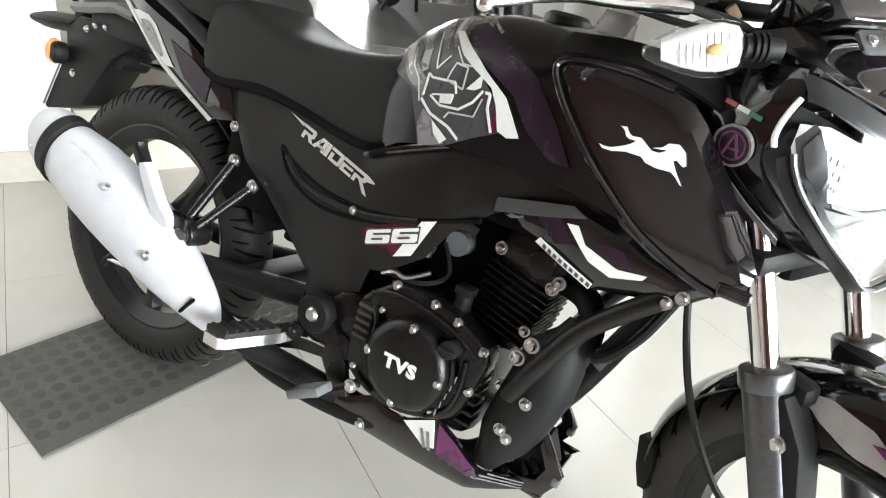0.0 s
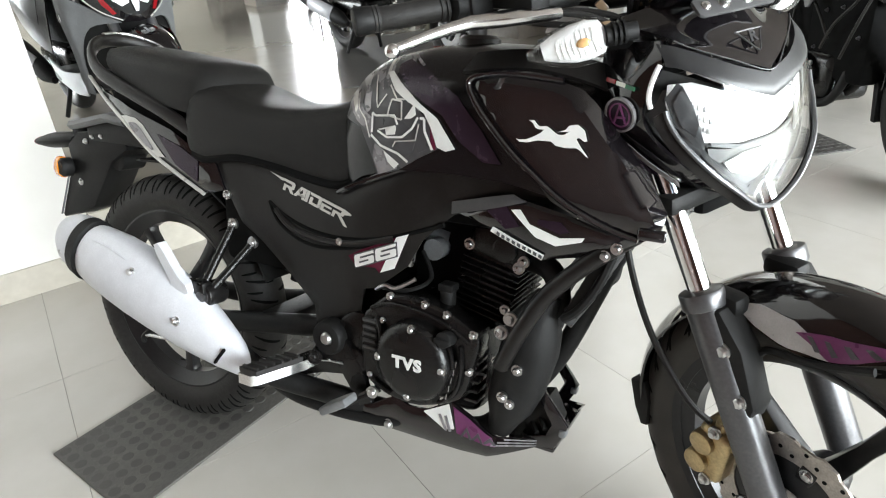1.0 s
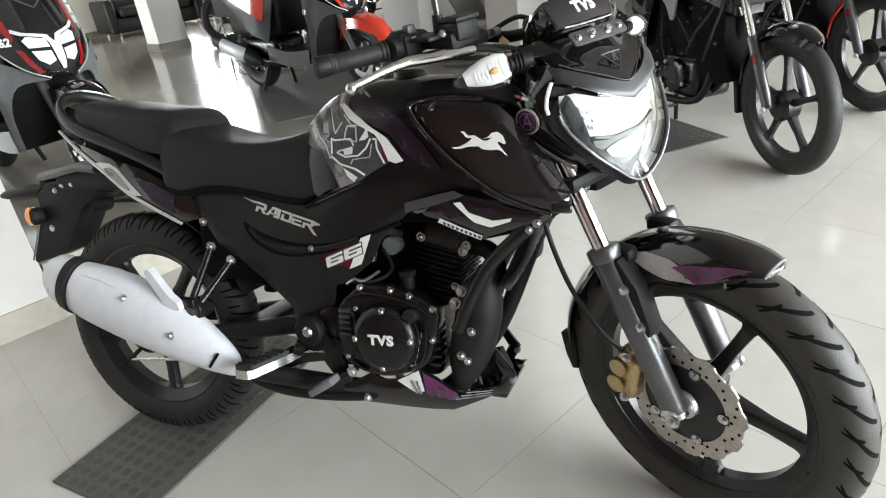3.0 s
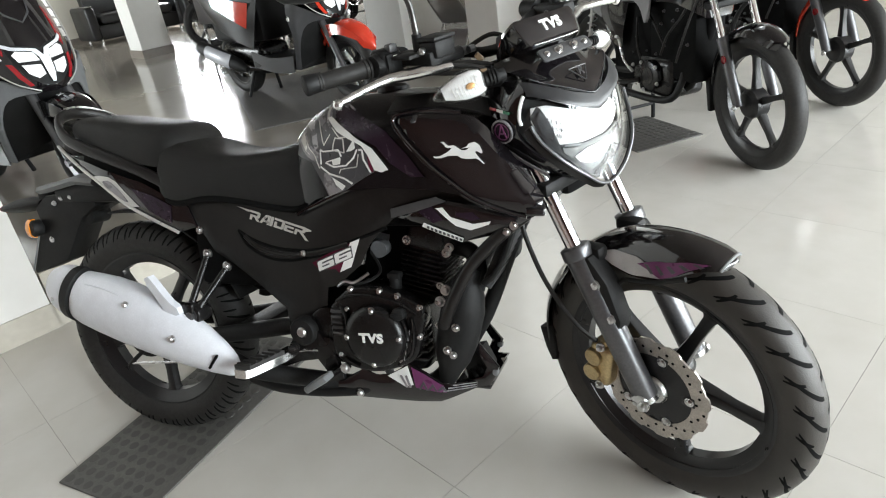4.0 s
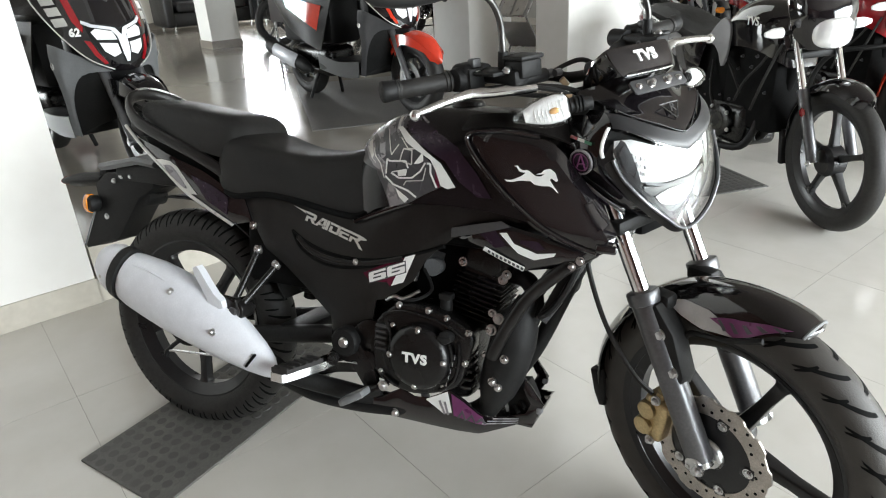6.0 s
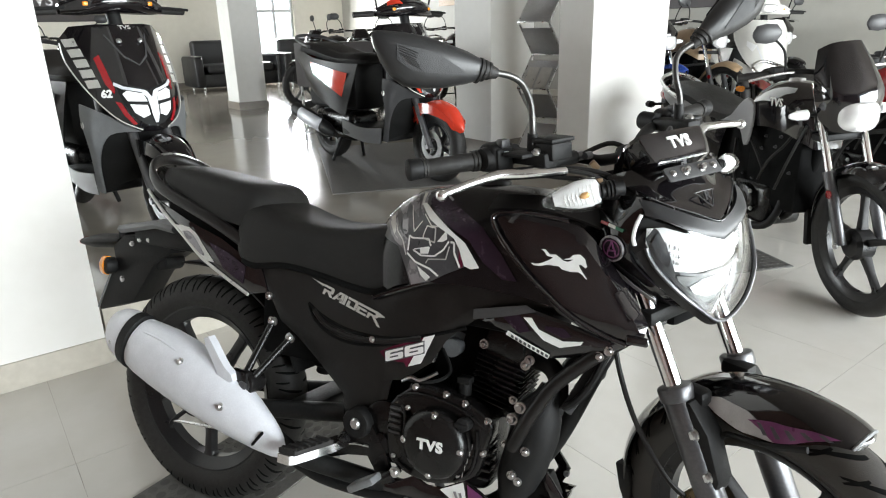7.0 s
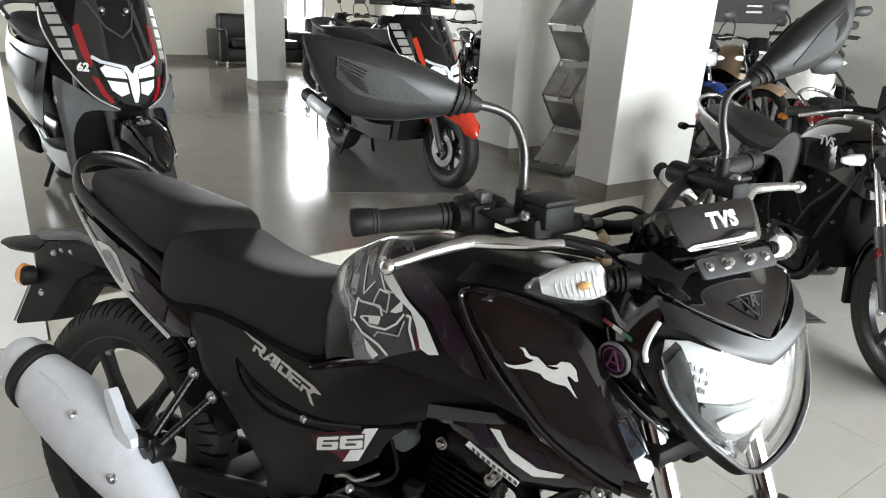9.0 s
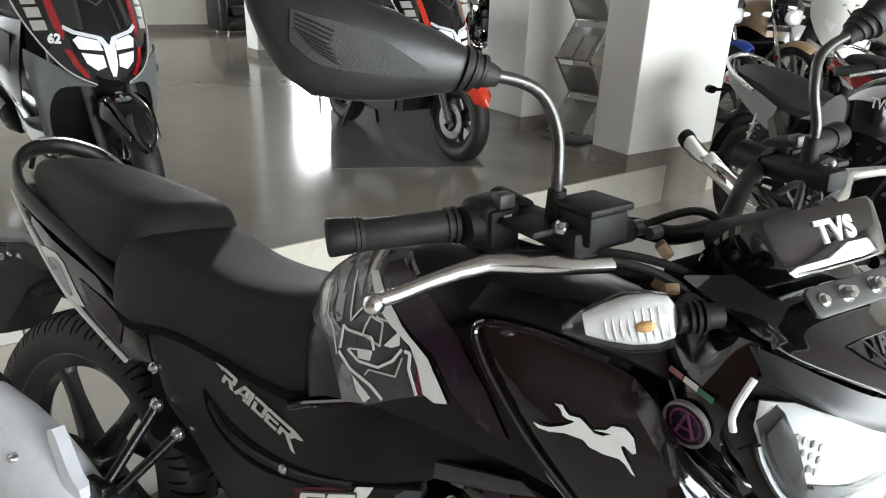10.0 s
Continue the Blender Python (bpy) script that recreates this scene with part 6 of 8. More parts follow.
visor = part("instrument_visor", loft([[Vector((q * w, h0 * h + o, z)) for q, h0 in ((-0.98, -0.1), (-0.90, -0.8), (-0.82, -1), (0.82, -1), (0.90, -0.8), (0.98, -0.1), (1.02, 0.75), (0.95, 1), (-0.95, 1), (-1.02, 0.75))] for w, h, z, o in ((0.05, 0.018, -0.125, -0.012), (0.070, 0.026, -0.085, -0.004), (0.077, 0.029, -0.04, 0.002), (0.078, 0.030, -0.008, 0), (0.076, 0.029, 0.001, 0), (0.067, 0.023, 0.0045, 0))]), GLOSS_BLACK, bike, "glossy black instrument visor with white lettering", m=SL @ VI)
part("visor_lettering", text_mesh("TVS", 0.029, 0.0012, 0.0013, 0.0, 1.1), WHITE_DECAL, visor, "white lettering", smooth=False, m=SL @ VI @ Matrix.Translation((0.004, 0.003, 0.0055)))
# bright tube that draws the glint along the black lip
part("lip_glint", tube([(-0.058, -0.0262, 0.002), (-0.03, -0.0285, 0.004), (0.03, -0.0285, 0.004), (0.058, -0.0262, 0.002)], 0.0013, 8), STEEL, visor, "steel line for the glint on the lower lip", m=SL @ VI)
part("instrument", box(1.06, 1.11, -0.06, 0.06, 0.985, 1.02, 0.012), MATTE_BLACK, bike, "black instrument housing", m=SL)

for sg in (-1, 1):
    cs = part("cowl_side", sheet([[(1.182, sg * 0.112, 0.951), (1.194, sg * 0.122, 0.920), (1.184, sg * 0.135, 0.888), (1.180, sg * 0.138, 0.862), (1.190, sg * 0.128, 0.83), (1.218, sg * 0.078, 0.775), (1.240, sg * 0.008, 0.727)],
                                  [(1.14, sg * 0.116, 0.948), (1.156, sg * 0.135, 0.915), (1.150, sg * 0.144, 0.888), (1.150, sg * 0.145, 0.860), (1.164, sg * 0.130, 0.816), (1.197, sg * 0.085, 0.762), (1.21, sg * 0.01, 0.727)],
                                  [(1.08, sg * 0.112, 0.945), (1.098, sg * 0.134, 0.91), (1.106, sg * 0.142, 0.885), (1.112, sg * 0.142, 0.855), (1.132, sg * 0.128, 0.812), (1.165, sg * 0.085, 0.762), (1.18, sg * 0.01, 0.735)]], 4, 4, 0.005), GLOSS_BLACK, bike, "glossy black headlamp cowl side", m=SL)
    part("grey_graphic", sheet([[(1.118, sg * 0.1445, 0.838), (1.15, sg * 0.1405, 0.825), (1.178, sg * 0.126, 0.80), (1.203, sg * 0.096, 0.768)], [(1.124, sg * 0.1425, 0.828), (1.15, sg * 0.1355, 0.812), (1.178, sg * 0.117, 0.786), (1.20, sg * 0.09, 0.758)]], 3, 2, 0.001), GREY_DECAL, cs, "grey flash", m=SL)
    part("purple_graphic", sheet([[(1.126, sg * 0.142, 0.826), (1.15, sg * 0.1355, 0.810), (1.178, sg * 0.117, 0.784)], [(1.136, sg * 0.134, 0.808), (1.155, sg * 0.1265, 0.794), (1.177, sg * 0.111, 0.774)]], 3, 2, 0.001), PURPLE, cs, "purple flash", m=SL)
    if sg < 0:
        BD = Matrix.Translation((1.152, -0.149, 0.8625)) @ Matrix.Rotation(radians(12), 4, "Z") @ Matrix.Rotation(radians(94), 4, "X")
        part("round_badge", lathe([(0.001, 0.002), (0.021, 0.002), (0.021, -0.002), (0.001, -0.002)], 36, "z", closed=False), PURPLE, cs, "round purple badge", m=SL @ BD)
        part("badge_ring", lathe([(0.0205, 0.0035), (0.0232, 0.0035), (0.0232, -0.002), (0.0205, -0.002)], 36, "z"), GREY_DECAL, cs, m=SL @ BD)
        part("badge_mark", merge(*[tube([(q[0], q[1], 0.003), (r[0], r[1], 0.003)], 0.0016, 6, smooth=False) for q, r in (((-0.009, -0.011), (0.002, 0.014)), ((0.002, 0.014), (0.009, -0.011)), ((-0.006, -0.003), (0.009, -0.003)))], lathe([(0.0145, 0.003), (0.0165, 0.003), (0.0165, 0.002), (0.0145, 0.002)], 30, "z")), MAGENTA, cs, m=SL @ BD)
        for k, mt in enumerate((DEEP_RED, SILVER_DECAL, GREEN)):
            x = 1.121 + 0.0175 * k
            part("flag_bar", sheet([[(x, -0.1435, 0.9065 - 0.0025 * k), (x + 0.0165, -0.1435, 0.9045 - 0.0025 * k)], [(x, -0.1452, 0.9015 - 0.0025 * k), (x + 0.0165, -0.1452, 0.8995 - 0.0025 * k)]], 1, 1, 0.001), mt, cs, m=SL)
    # front indicator
    root = Vector((1.132, sg * 0.152, 0.962))
    aim = Vector((-0.56, -0.72, -0.22) if sg < 0 else (-0.2, 0.93, -0.2)).normalized()
    SI = SL @ Matrix.Translation(root) @ Vector((0, sg, 0)).rotation_difference(aim).to_matrix().to_4x4() @ Matrix.Scale(1.04 if sg < 0 else 0.7, 4) @ Matrix.Translation((-1.11, -sg * 0.139, -0.938))
    part("indicator_stalk", tube([(1.095, sg * 0.10, 0.948), (1.12, sg * 0.128, 0.962), root], 0.0125 if sg < 0 else 0.007, 12), MATTE_BLACK, bike, "black ribbed stalk", m=SL)
    ind = part("front_indicator", rod((1.10, sg * 0.105, 0.93), (1.11, sg * 0.142, 0.938), 0.011, 0.013, 12), MATTE_BLACK, bike, "clear indicator on a black stalk", m=SI)
    for k in range(3):
        part("stalk_ring", rod((1.105 + 0.002 * k, sg * (0.118 + 0.006 * k), 0.934 + 0.0012 * k), (1.1055 + 0.002 * k, sg * (0.121 + 0.006 * k), 0.9345 + 0.0012 * k), 0.0145, seg=12), MATTE_BLACK, ind, m=SI)
    ip = [(0.0, 0.010, 0.012), (0.006, 0.020, 0.024), (0.022, 0.0245, 0.029), (0.044, 0.024, 0.0285), (0.066, 0.019, 0.022), (0.086, 0.0115, 0.013), (0.099, 0.004, 0.005)]
    about = [2 * math.pi * k / 22 for k in range(22)]
    part("indicator_reflector", loft([[Vector((1.106 + q * 0.62 * math.cos(t), sg * (0.140 + d * 0.92), 0.938 + 0.05 * d + 0.84 * h * math.sin(t))) for t in about] for d, q, h in ip[:6]]), LAMP_WHITE, ind, "white reflector", m=SI)
    bb = bmesh.new()
    bmesh.ops.create_uvsphere(bb, u_segments=14, v_segments=10, radius=1.0, matrix=Matrix.Translation((1.121, sg * 0.168, 0.941)) @ Matrix.Diagonal((0.0035, 0.009, 0.0055, 1)))
    part("indicator_bulb", bb, AMBER, ind, "amber bulb", m=SI)
    il = part("indicator_lens", loft([[Vector((1.11 + q * math.cos(t), sg * (0.139 + d), 0.938 + 0.05 * d + h * math.sin(t))) for t in about] for d, q, h in ip]), CLEAR, ind, "clear ribbed lens", m=SI)
    il.visible_shadow = False
    for k in range(9):
        y = sg * (0.149 + 0.0065 * k)
        hh = 0.017 - 0.0012 * max(0, k - 4)
        part("lens_rib", tube([(1.1175 - 0.0006 * max(0, k - 4), y, 0.939 + hh), (1.122 - 0.0007 * max(0, k - 4), y, 0.940), (1.1175 - 0.0006 * max(0, k - 4), y, 0.941 - hh)], 0.0006, 6), SILVER_DECAL, ind, m=SI)

# ---- handlebar ----
part("handlebar", tube([(0.878, -0.36, 1.008), (0.895, -0.30, 1.007), (0.922, -0.20, 1.008), (0.94, -0.15, 1.005), (0.985, -0.08, 0.995), (1.01, -0.04, 0.985), (1.01, 0.04, 0.985), (0.997, 0.08, 1.0), (0.962, 0.15, 1.014), (0.952, 0.20, 1.02), (0.940, 0.30, 1.027), (0.927, 0.40, 1.034)], 0.011, 14), MATTE_BLACK, bike, "black handlebar", m=SH)
FAR_HALF = SH @ Matrix.Translation((1, 0, 1)) @ Matrix.Rotation(radians(-8.7), 4, "Z") @ Matrix.Rotation(radians(4), 4, "X") @ Matrix.Translation((-1, 0, -1))
for sg in (-1, 1):
    HB = FAR_HALF if sg > 0 else SH
    GR = HB @ Matrix.Translation((0.012, 0, 0.008)) @ Matrix.Translation((0.90, sg * 0.225, 1)) @ Matrix.Rotation(radians(sg * 15), 4, "Z") @ Matrix.Translation((-0.90, -sg * 0.225, -1))
    SW = HB @ Matrix.Translation((0.018, 0, 0.010))
    gr = part("grip", rod((0.90, sg * 0.255, 1.0), (0.90, sg * 0.362, 0.999), 0.0175, 0.0165, 22, 0.003), RUBBER, bike, "black rubber grip with a flared end", m=GR)
    for y, r in ((0.258, 0.020), (0.266, 0.0195), (0.358, 0.0185), (0.363, 0.0185)):
        part("grip_ring", rod((0.90, sg * y, 1.0), (0.90, sg * (y + 0.004), 1.0), r, seg=22), RUBBER, gr, m=GR)
    part("bar_end", rod((0.90, sg * 0.366, 1.0), (0.90, sg * 0.395, 1.0), 0.0185, 0.0205, 22, 0.004), MATTE_BLACK, gr, "black bar end", m=GR)
    sw = part("switch_cube", merge(box(0.874, 0.926, min(sg * 0.198, sg * 0.25), max(sg * 0.198, sg * 0.25), 0.975, 1.028, 0.014, 3), rod((0.90, sg * 0.245, 1.0), (0.90, sg * 0.258, 1.0), 0.024, 0.021, 20), box(0.895, 0.93, min(sg * 0.205, sg * 0.243), max(sg * 0.205, sg * 0.243), 0.972, 1.02, 0.006)), MATTE_BLACK, bike, "black switch housing", m=SW)
    part("switch", box(0.912, 0.93, min(sg * 0.212, sg * 0.232), max(sg * 0.212, sg * 0.232), 1.02, 1.036, 0.003), DARK_GREY_PLASTIC, sw, "grey rocker switch", m=SW)
    part("switch_mark", box(0.9305, 0.9312, min(sg * 0.218, sg * 0.228), max(sg * 0.218, sg * 0.228), 1.012, 1.0145), WHITE_DECAL, sw, "small white marking", smooth=False, m=SW)
    LV = HB @ Matrix.Translation((-0.004, sg * 0.010, 0.012))
    lv = part("lever", loft([[Vector(c) + Vector((math.cos(t) * a, 0, math.sin(t) * b * 1.5)) for t in (2 * math.pi * k / 12 for k in range(12))] for c, a, b in (
        ((1.042, sg * 0.158, 0.977), 0.012, 0.006), ((1.018, sg * 0.195, 0.978), 0.020, 0.0075), ((0.998, sg * 0.225, 0.978), 0.019, 0.0075), ((0.982, sg * 0.260, 0.979), 0.011, 0.0065), ((0.979, sg * 0.29, 0.976), 0.0085, 0.0055), ((0.978, sg * 0.32, 0.973), 0.0075, 0.005), ((0.977, sg * 0.352, 0.968), 0.007, 0.0048), ((0.975, sg * 0.372, 0.965), 0.006, 0.0045))]), LEVER_SILVER, bike, "bright polished lever", m=LV)
    bb = bmesh.new()
    bmesh.ops.create_uvsphere(bb, u_segments=16, v_segments=10, radius=0.0105)
    part("lever_ball", bb, LEVER_SILVER, lv, "ball end", m=LV @ Matrix.Translation((0.975, sg * 0.377, 0.963)))
    part("lever_perch", merge(box(0.93, 1.035, min(sg * 0.16, sg * 0.195), max(sg * 0.16, sg * 0.195), 0.985, 1.012, 0.007), box(0.955, 1.01, min(sg * 0.18, sg * 0.225), max(sg * 0.18, sg * 0.225), 1.004, 1.012, 0.003), rod((0.93, sg * 0.178, 1.0), (0.885, sg * 0.178, 1.003), 0.02, seg=16)), MATTE_BLACK, lv, "black lever perch", m=LV)
    part("perch_bolt", bolt((1.01, sg * 0.19, 1.0135), (0.2, 0, 1), 0.007, 0.005), STEEL, lv, m=LV)
    # mirror
    st = part("mirror", tube([(0.984, sg * 0.190, 1.03), (0.987, sg * 0.192, 1.068), (0.980, sg * 0.189, 1.11), (0.972, sg * 0.199, 1.142), (0.967, sg * 0.222, 1.158), (0.963, sg * 0.262, 1.168)], 0.0062, 12), STEM_METAL, bike, "black mirror on a bent gunmetal stem", m=HB)
    part("stem_base", merge(rod((0.982, sg * 0.190, 1.005), (0.986, sg * 0.191, 1.055), 0.0115, 0.0095, 14), rod((0.981, sg * 0.190, 1.0), (0.983, sg * 0.190, 1.02), 0.015, seg=6)), MATTE_BLACK, st, m=HB)
    MR = Matrix.Translation((0.963, sg * 0.262, 1.169)) @ Matrix.Rotation(radians(-7 if sg > 0 else -16), 4, "Z") @ Matrix.Rotation(radians(23 if sg > 0 else -7), 4, "X")
    part("mirror_boot", merge(rod((0, -sg * 0.012, -0.003), (0, sg * 0.022, 0.003), 0.009, 0.019, 18), *[rod((0, sg * (0.002 + 0.009 * k), 0), (0, sg * (0.006 + 0.009 * k), 0.001), 0.0155 + 0.0032 * k, seg=18) for k in range(3)]), RUBBER, st, "ridged rubber boot", m=HB @ MR)
    hrows = ((0.018, 0.0175, 0.002, 0.016), (0.045, 0.027, 0.004, 0.024), (0.085, 0.037, 0.006, 0.030), (0.12, 0.0425, 0.009, 0.031), (0.152, 0.043, 0.012, 0.028), (0.176, 0.036, 0.020, 0.022), (0.194, 0.024, 0.032, 0.014), (0.204, 0.012, 0.043, 0.007), (0.208, 0.004, 0.049, 0.003))
    part("mirror_shell", loft([[Vector((dp * max(-0.25, math.cos(t)), sg * d, c + h * math.copysign(abs(math.sin(t)) ** 0.8, math.sin(t)))) for t in (2 * math.pi * k / 22 for k in range(22))] for d, h, c, dp in hrows]), MIRROR_BLACK, st, "black mirror shell", m=HB @ MR)
    part("mirror_glass", plate([(sg * 0.05, -0.012), (sg * 0.09, -0.016), (sg * 0.15, -0.006), (sg * 0.175, 0.002), (sg * 0.19, 0.044), (sg * 0.15, 0.048), (sg * 0.09, 0.046), (sg * 0.05, 0.032)], -0.009, -0.0085, 0, plane="yz"), CHROME, st, "mirror glass", m=HB @ MR)

    def on_shell(d, z, lift_off):
        for r0, r1 in zip(hrows, hrows[1:]):
            if d <= r1[0]:
                break
        f = (d - r0[0]) / (r1[0] - r0[0])
        h, c, dp = (r0[k] + f * (r1[k] - r0[k]) for k in (1, 2, 3))
        sn = min(1.0, abs((z - c) / h)) ** 1.25
        return (dp * math.sqrt(1 - sn * sn) + lift_off, sg * d, z)
    edges = [(0.056, -0.002, -0.006), (0.075, 0.008, -0.007), (0.095, 0.018, -0.007), (0.115, 0.026, -0.007), (0.135, 0.030, -0.006), (0.155, 0.033, -0.001), (0.172, 0.036, 0.012)]
    ins = part("shell_inset", sheet([[on_shell(d, hi + (lo - hi) * k / 4, 0.0014) for d, hi, lo in edges] for k in range(5)], 2, 2, 0.003), MIRROR_INSET, st, "grey textured inset", m=HB @ MR)
    for k in range(8):
        d0, z0 = 0.168 - 0.0035 * max(0, k - 3), 0.033 - 0.0035 * k
        part("fine_rib", tube([on_shell(d0 - 0.030 * q / 3 * (1 - 0.04 * k), z0 - 0.010 * q / 3, 0.0022) for q in range(4)], 0.0008, 6), MIRROR_BLACK, ins, m=HB @ MR)
rs = part("brake_reservoir", merge(box(0.988, 1.040, -0.195, -0.145, 1.008, 1.040, 0.005), box(0.985, 1.043, -0.198, -0.142, 1.040, 1.048, 0.003)), MATTE_BLACK, bike, "black brake fluid reservoir", m=SH)
part("reservoir_body", merge(rod((1.0, -0.17, 1.0), (1.0, -0.10, 1.0), 0.013, seg=14, bevel=0.002)), MATTE_BLACK, rs, m=SH)
part("hose_union", merge(rod((1.0, -0.10, 1.0), (1.0, -0.082, 1.0), 0.009, seg=12), rod((1.03, -0.105, 1.005), (1.03, -0.09, 1.005), 0.007, seg=10)), DARK_METAL, rs, "grey hose union", m=SH)
for k, pts in enumerate((((1.0, -0.09, 1.0), (1.04, -0.04, 1.02), (1.08, -0.02, 0.98), (1.10, -0.06, 0.90)), ((0.93, -0.20, 0.985), (1.0, -0.15, 0.97), (1.05, -0.09, 0.955), (1.03, -0.05, 0.90)), ((0.94, -0.20, 0.98), (1.02, -0.13, 0.985), (1.07, -0.07, 0.96), (1.04, 0.0, 0.88)),
                         ((0.93, 0.20, 0.985), (1.0, 0.13, 1.0), (1.06, 0.06, 0.99), (1.05, 0.0, 0.9)), ((1.0, 0.16, 1.0), (1.06, 0.10, 1.03), (1.08, 0.04, 0.97), (1.05, 0.02, 0.9)), ((1.02, -0.17, 0.99), (1.06, -0.12, 0.975), (1.09, -0.09, 0.94), (1.08, -0.08, 0.88)))):
    part("cable", tube(pts, 0.0045, 8), RUBBER, bike, "black control cable", m=SH)
for x, y, z, a in ((1.05, -0.1, 0.955, 20), (1.075, -0.118, 0.962, -35), (1.035, -0.085, 0.985, 50)):
    part("cable_tag", box(-0.009, 0.009, -0.007, 0.007, -0.006, 0.006, 0.002), TAN, bike, "small tan cable tag", m=SH @ pose(x, y, z, 0, a, a))
# plain black blocks that fill the space behind the lamp
part("head_bracket", merge(box(1.02, 1.12, -0.08, 0.08, 0.88, 0.97, 0.02), box(1.10, 1.16, -0.1, 0.1, 0.76, 0.88, 0.02), box(1.14, 1.20, -0.06, 0.06, 0.70, 0.76, 0.012)), BLACK_VOID, bike, "black blocks behind the headlamp", m=SH)
part("lamp_adjuster", merge(bolt((1.175, -0.075, 0.715), (0.3, -1, -0.2), 0.009, 0.01), rod((1.14, -0.06, 0.72), (1.185, -0.07, 0.712), 0.008, seg=8)), STEEL, bike, m=SH)

# ---- other machines on show ----
def street_bike(label, m, paint, fender=None, panel=None, seat_mat=None, group="motorcycles on show", lettered=False, rail=STEEL, steer=0.0, lens=True, spoked=False, detailed=False):
    """A commuter motorcycle; the origin is under the rear axle, x runs forwards."""
    fender, panel = fender or paint, panel or paint
    b = thing("motorcycle", label, "motorcycle", m, group)
    wb = 1.265
    hd = Vector((wb + 0.09, 0, 0))
    S = Matrix.Translation(hd) @ Matrix.Rotation(steer, 4, Vector((-math.sin(RAKE), 0, math.cos(RAKE)))) @ Matrix.Translation(-hd)
    wheel(b, "rear_wheel", (0, 0, 0.30), 0.30, 0.09, tyre_seg=72, turn=0.5)
    if spoked:
        fw = part("front_wheel", lathe([(0.225, -0.02), (0.235, -0.024), (0.235, 0.024), (0.225, 0.02)], 48), CHROME, b, "chrome rim", m=S @ Matrix.Translation((wb, 0, 0.30)))
        part("tyre", tyre(0.30, 0.08, 0.232, 64), RUBBER, fw, m=S @ Matrix.Translation((wb, 0, 0.30)))
        for k in range(18):
            part("spoke", rod((wb, 0.02 * (-1) ** k, 0.30), (wb + 0.228 * math.cos(k * 0.349), 0, 0.30 + 0.228 * math.sin(k * 0.349)), 0.002, seg=5), CHROME, fw, m=S)
        part("hub", lathe([(0.001, -0.04), (0.04, -0.04), (0.04, 0.04), (0.001, 0.04)], 20, closed=False), STEEL, fw, m=S @ Matrix.Translation((wb, 0, 0.30)))
    else:
        fw = wheel(b, "front_wheel", (wb, 0, 0.30), 0.30, 0.08, S, turn=0.9, tyre_seg=84)
        part("brake_drum", lathe([(0.001, -0.055), (0.05, -0.05), (0.065, -0.035), (0.065, 0.02)], 28, "y", (wb, 0, 0.30), closed=False), WHEEL_BLACK, fw, m=S)
    for sg in (-1, 1):
        y = sg * 0.085
        fl = part("fork_leg", rod((wb, y, 0.30), (wb - 0.125, y, 0.58), 0.022, 0.024, 16), DARK_METAL, b, "grey fork leg", m=S)
        part("fork_tube", rod((wb - 0.122, y, 0.575), (wb - 0.275, y, 0.92), 0.015, seg=16), CHROME, fl, "chrome fork tube", m=S)
        part("axle_nut", bolt((wb, y + sg * 0.025, 0.30), (0, sg, 0), 0.009), STEEL, fl, m=S)
        part("reflector", lathe([(0.001, 0.004), (0.016, 0.003), (0.018, -0.002)], 16, "y", (wb - 0.07, y + sg * 0.027, 0.50), closed=False), DEEP_RED, fl, "small red reflector", m=S)
    rows = []
    for deg, r, w in ((58, 0.335, 0.02), (64, 0.338, 0.05), (80, 0.34, 0.062), (100, 0.335, 0.064), (125, 0.328, 0.062), (150, 0.322, 0.058), (172, 0.318, 0.05)):
        a = radians(deg)
        rows.append([(wb + (r - 0.045 * abs(t) ** 2.2) * math.cos(a), w * math.copysign(abs(t) ** 0.75, t), 0.30 + (r - 0.045 * abs(t) ** 2.2) * math.sin(a)) for t in (-1, -0.75, -0.5, 0, 0.5, 0.75, 1)])
    part("front_fender", sheet(rows, 2, 3, 0.004), fender, b, "front mudguard", m=S)
    part("fender_flap", plate([(0.935, 0.36), (0.95, 0.20), (0.975, 0.20), (0.965, 0.36)], -0.045, 0.045, 0.003), MATTE_BLACK, b, m=S)
    tk = []
    for x, zt, w in ((0.545, 0.81, 0.07), (0.595, 0.862, 0.11), (0.68, 0.90, 0.135), (0.78, 0.912, 0.145), (0.88, 0.902, 0.14), (0.965, 0.868, 0.11), (1.0, 0.84, 0.07)):
        half = [Vector((x, -w * min(1, d / 0.085) ** 0.45 * (1 - 0.9 * max(0, d - 0.13)), zt - d)) for d in (0, 0.003, 0.01, 0.025, 0.05, 0.085, 0.14, 0.2)]
        tk.append(half[::-1] + [Vector((p.x, -p.y, p.z)) for p in half[1:]])
    fine = [spline([r[j] for r in tk], 4) for j in range(len(tk[0]))]
    tank_ = part("fuel_tank", loft([[c[i] for c in fine] for i in range(len(fine[0]))]), paint, b, "fuel tank")
    part("filler_cap", lathe([(0.001, 0.01), (0.032, 0.008), (0.036, -0.004)], 24, "z", (0.76, 0, 0.911), closed=False), STEEL, tank_, "steel filler cap")
    if lettered:
        for sg in (-1, 1):
            bm = text_mesh("TVS", 0.05, 0.001, 0.001)
            part("tank_lettering", bm, WHITE_DECAL, tank_, "white lettering", smooth=False, m=Matrix.Translation((0.83, sg * 0.147, 0.825)) @ (pose(0, 0, 0, 90, 0, 0) if sg < 0 else pose(0, 0, 0, 90, 0, 180)))
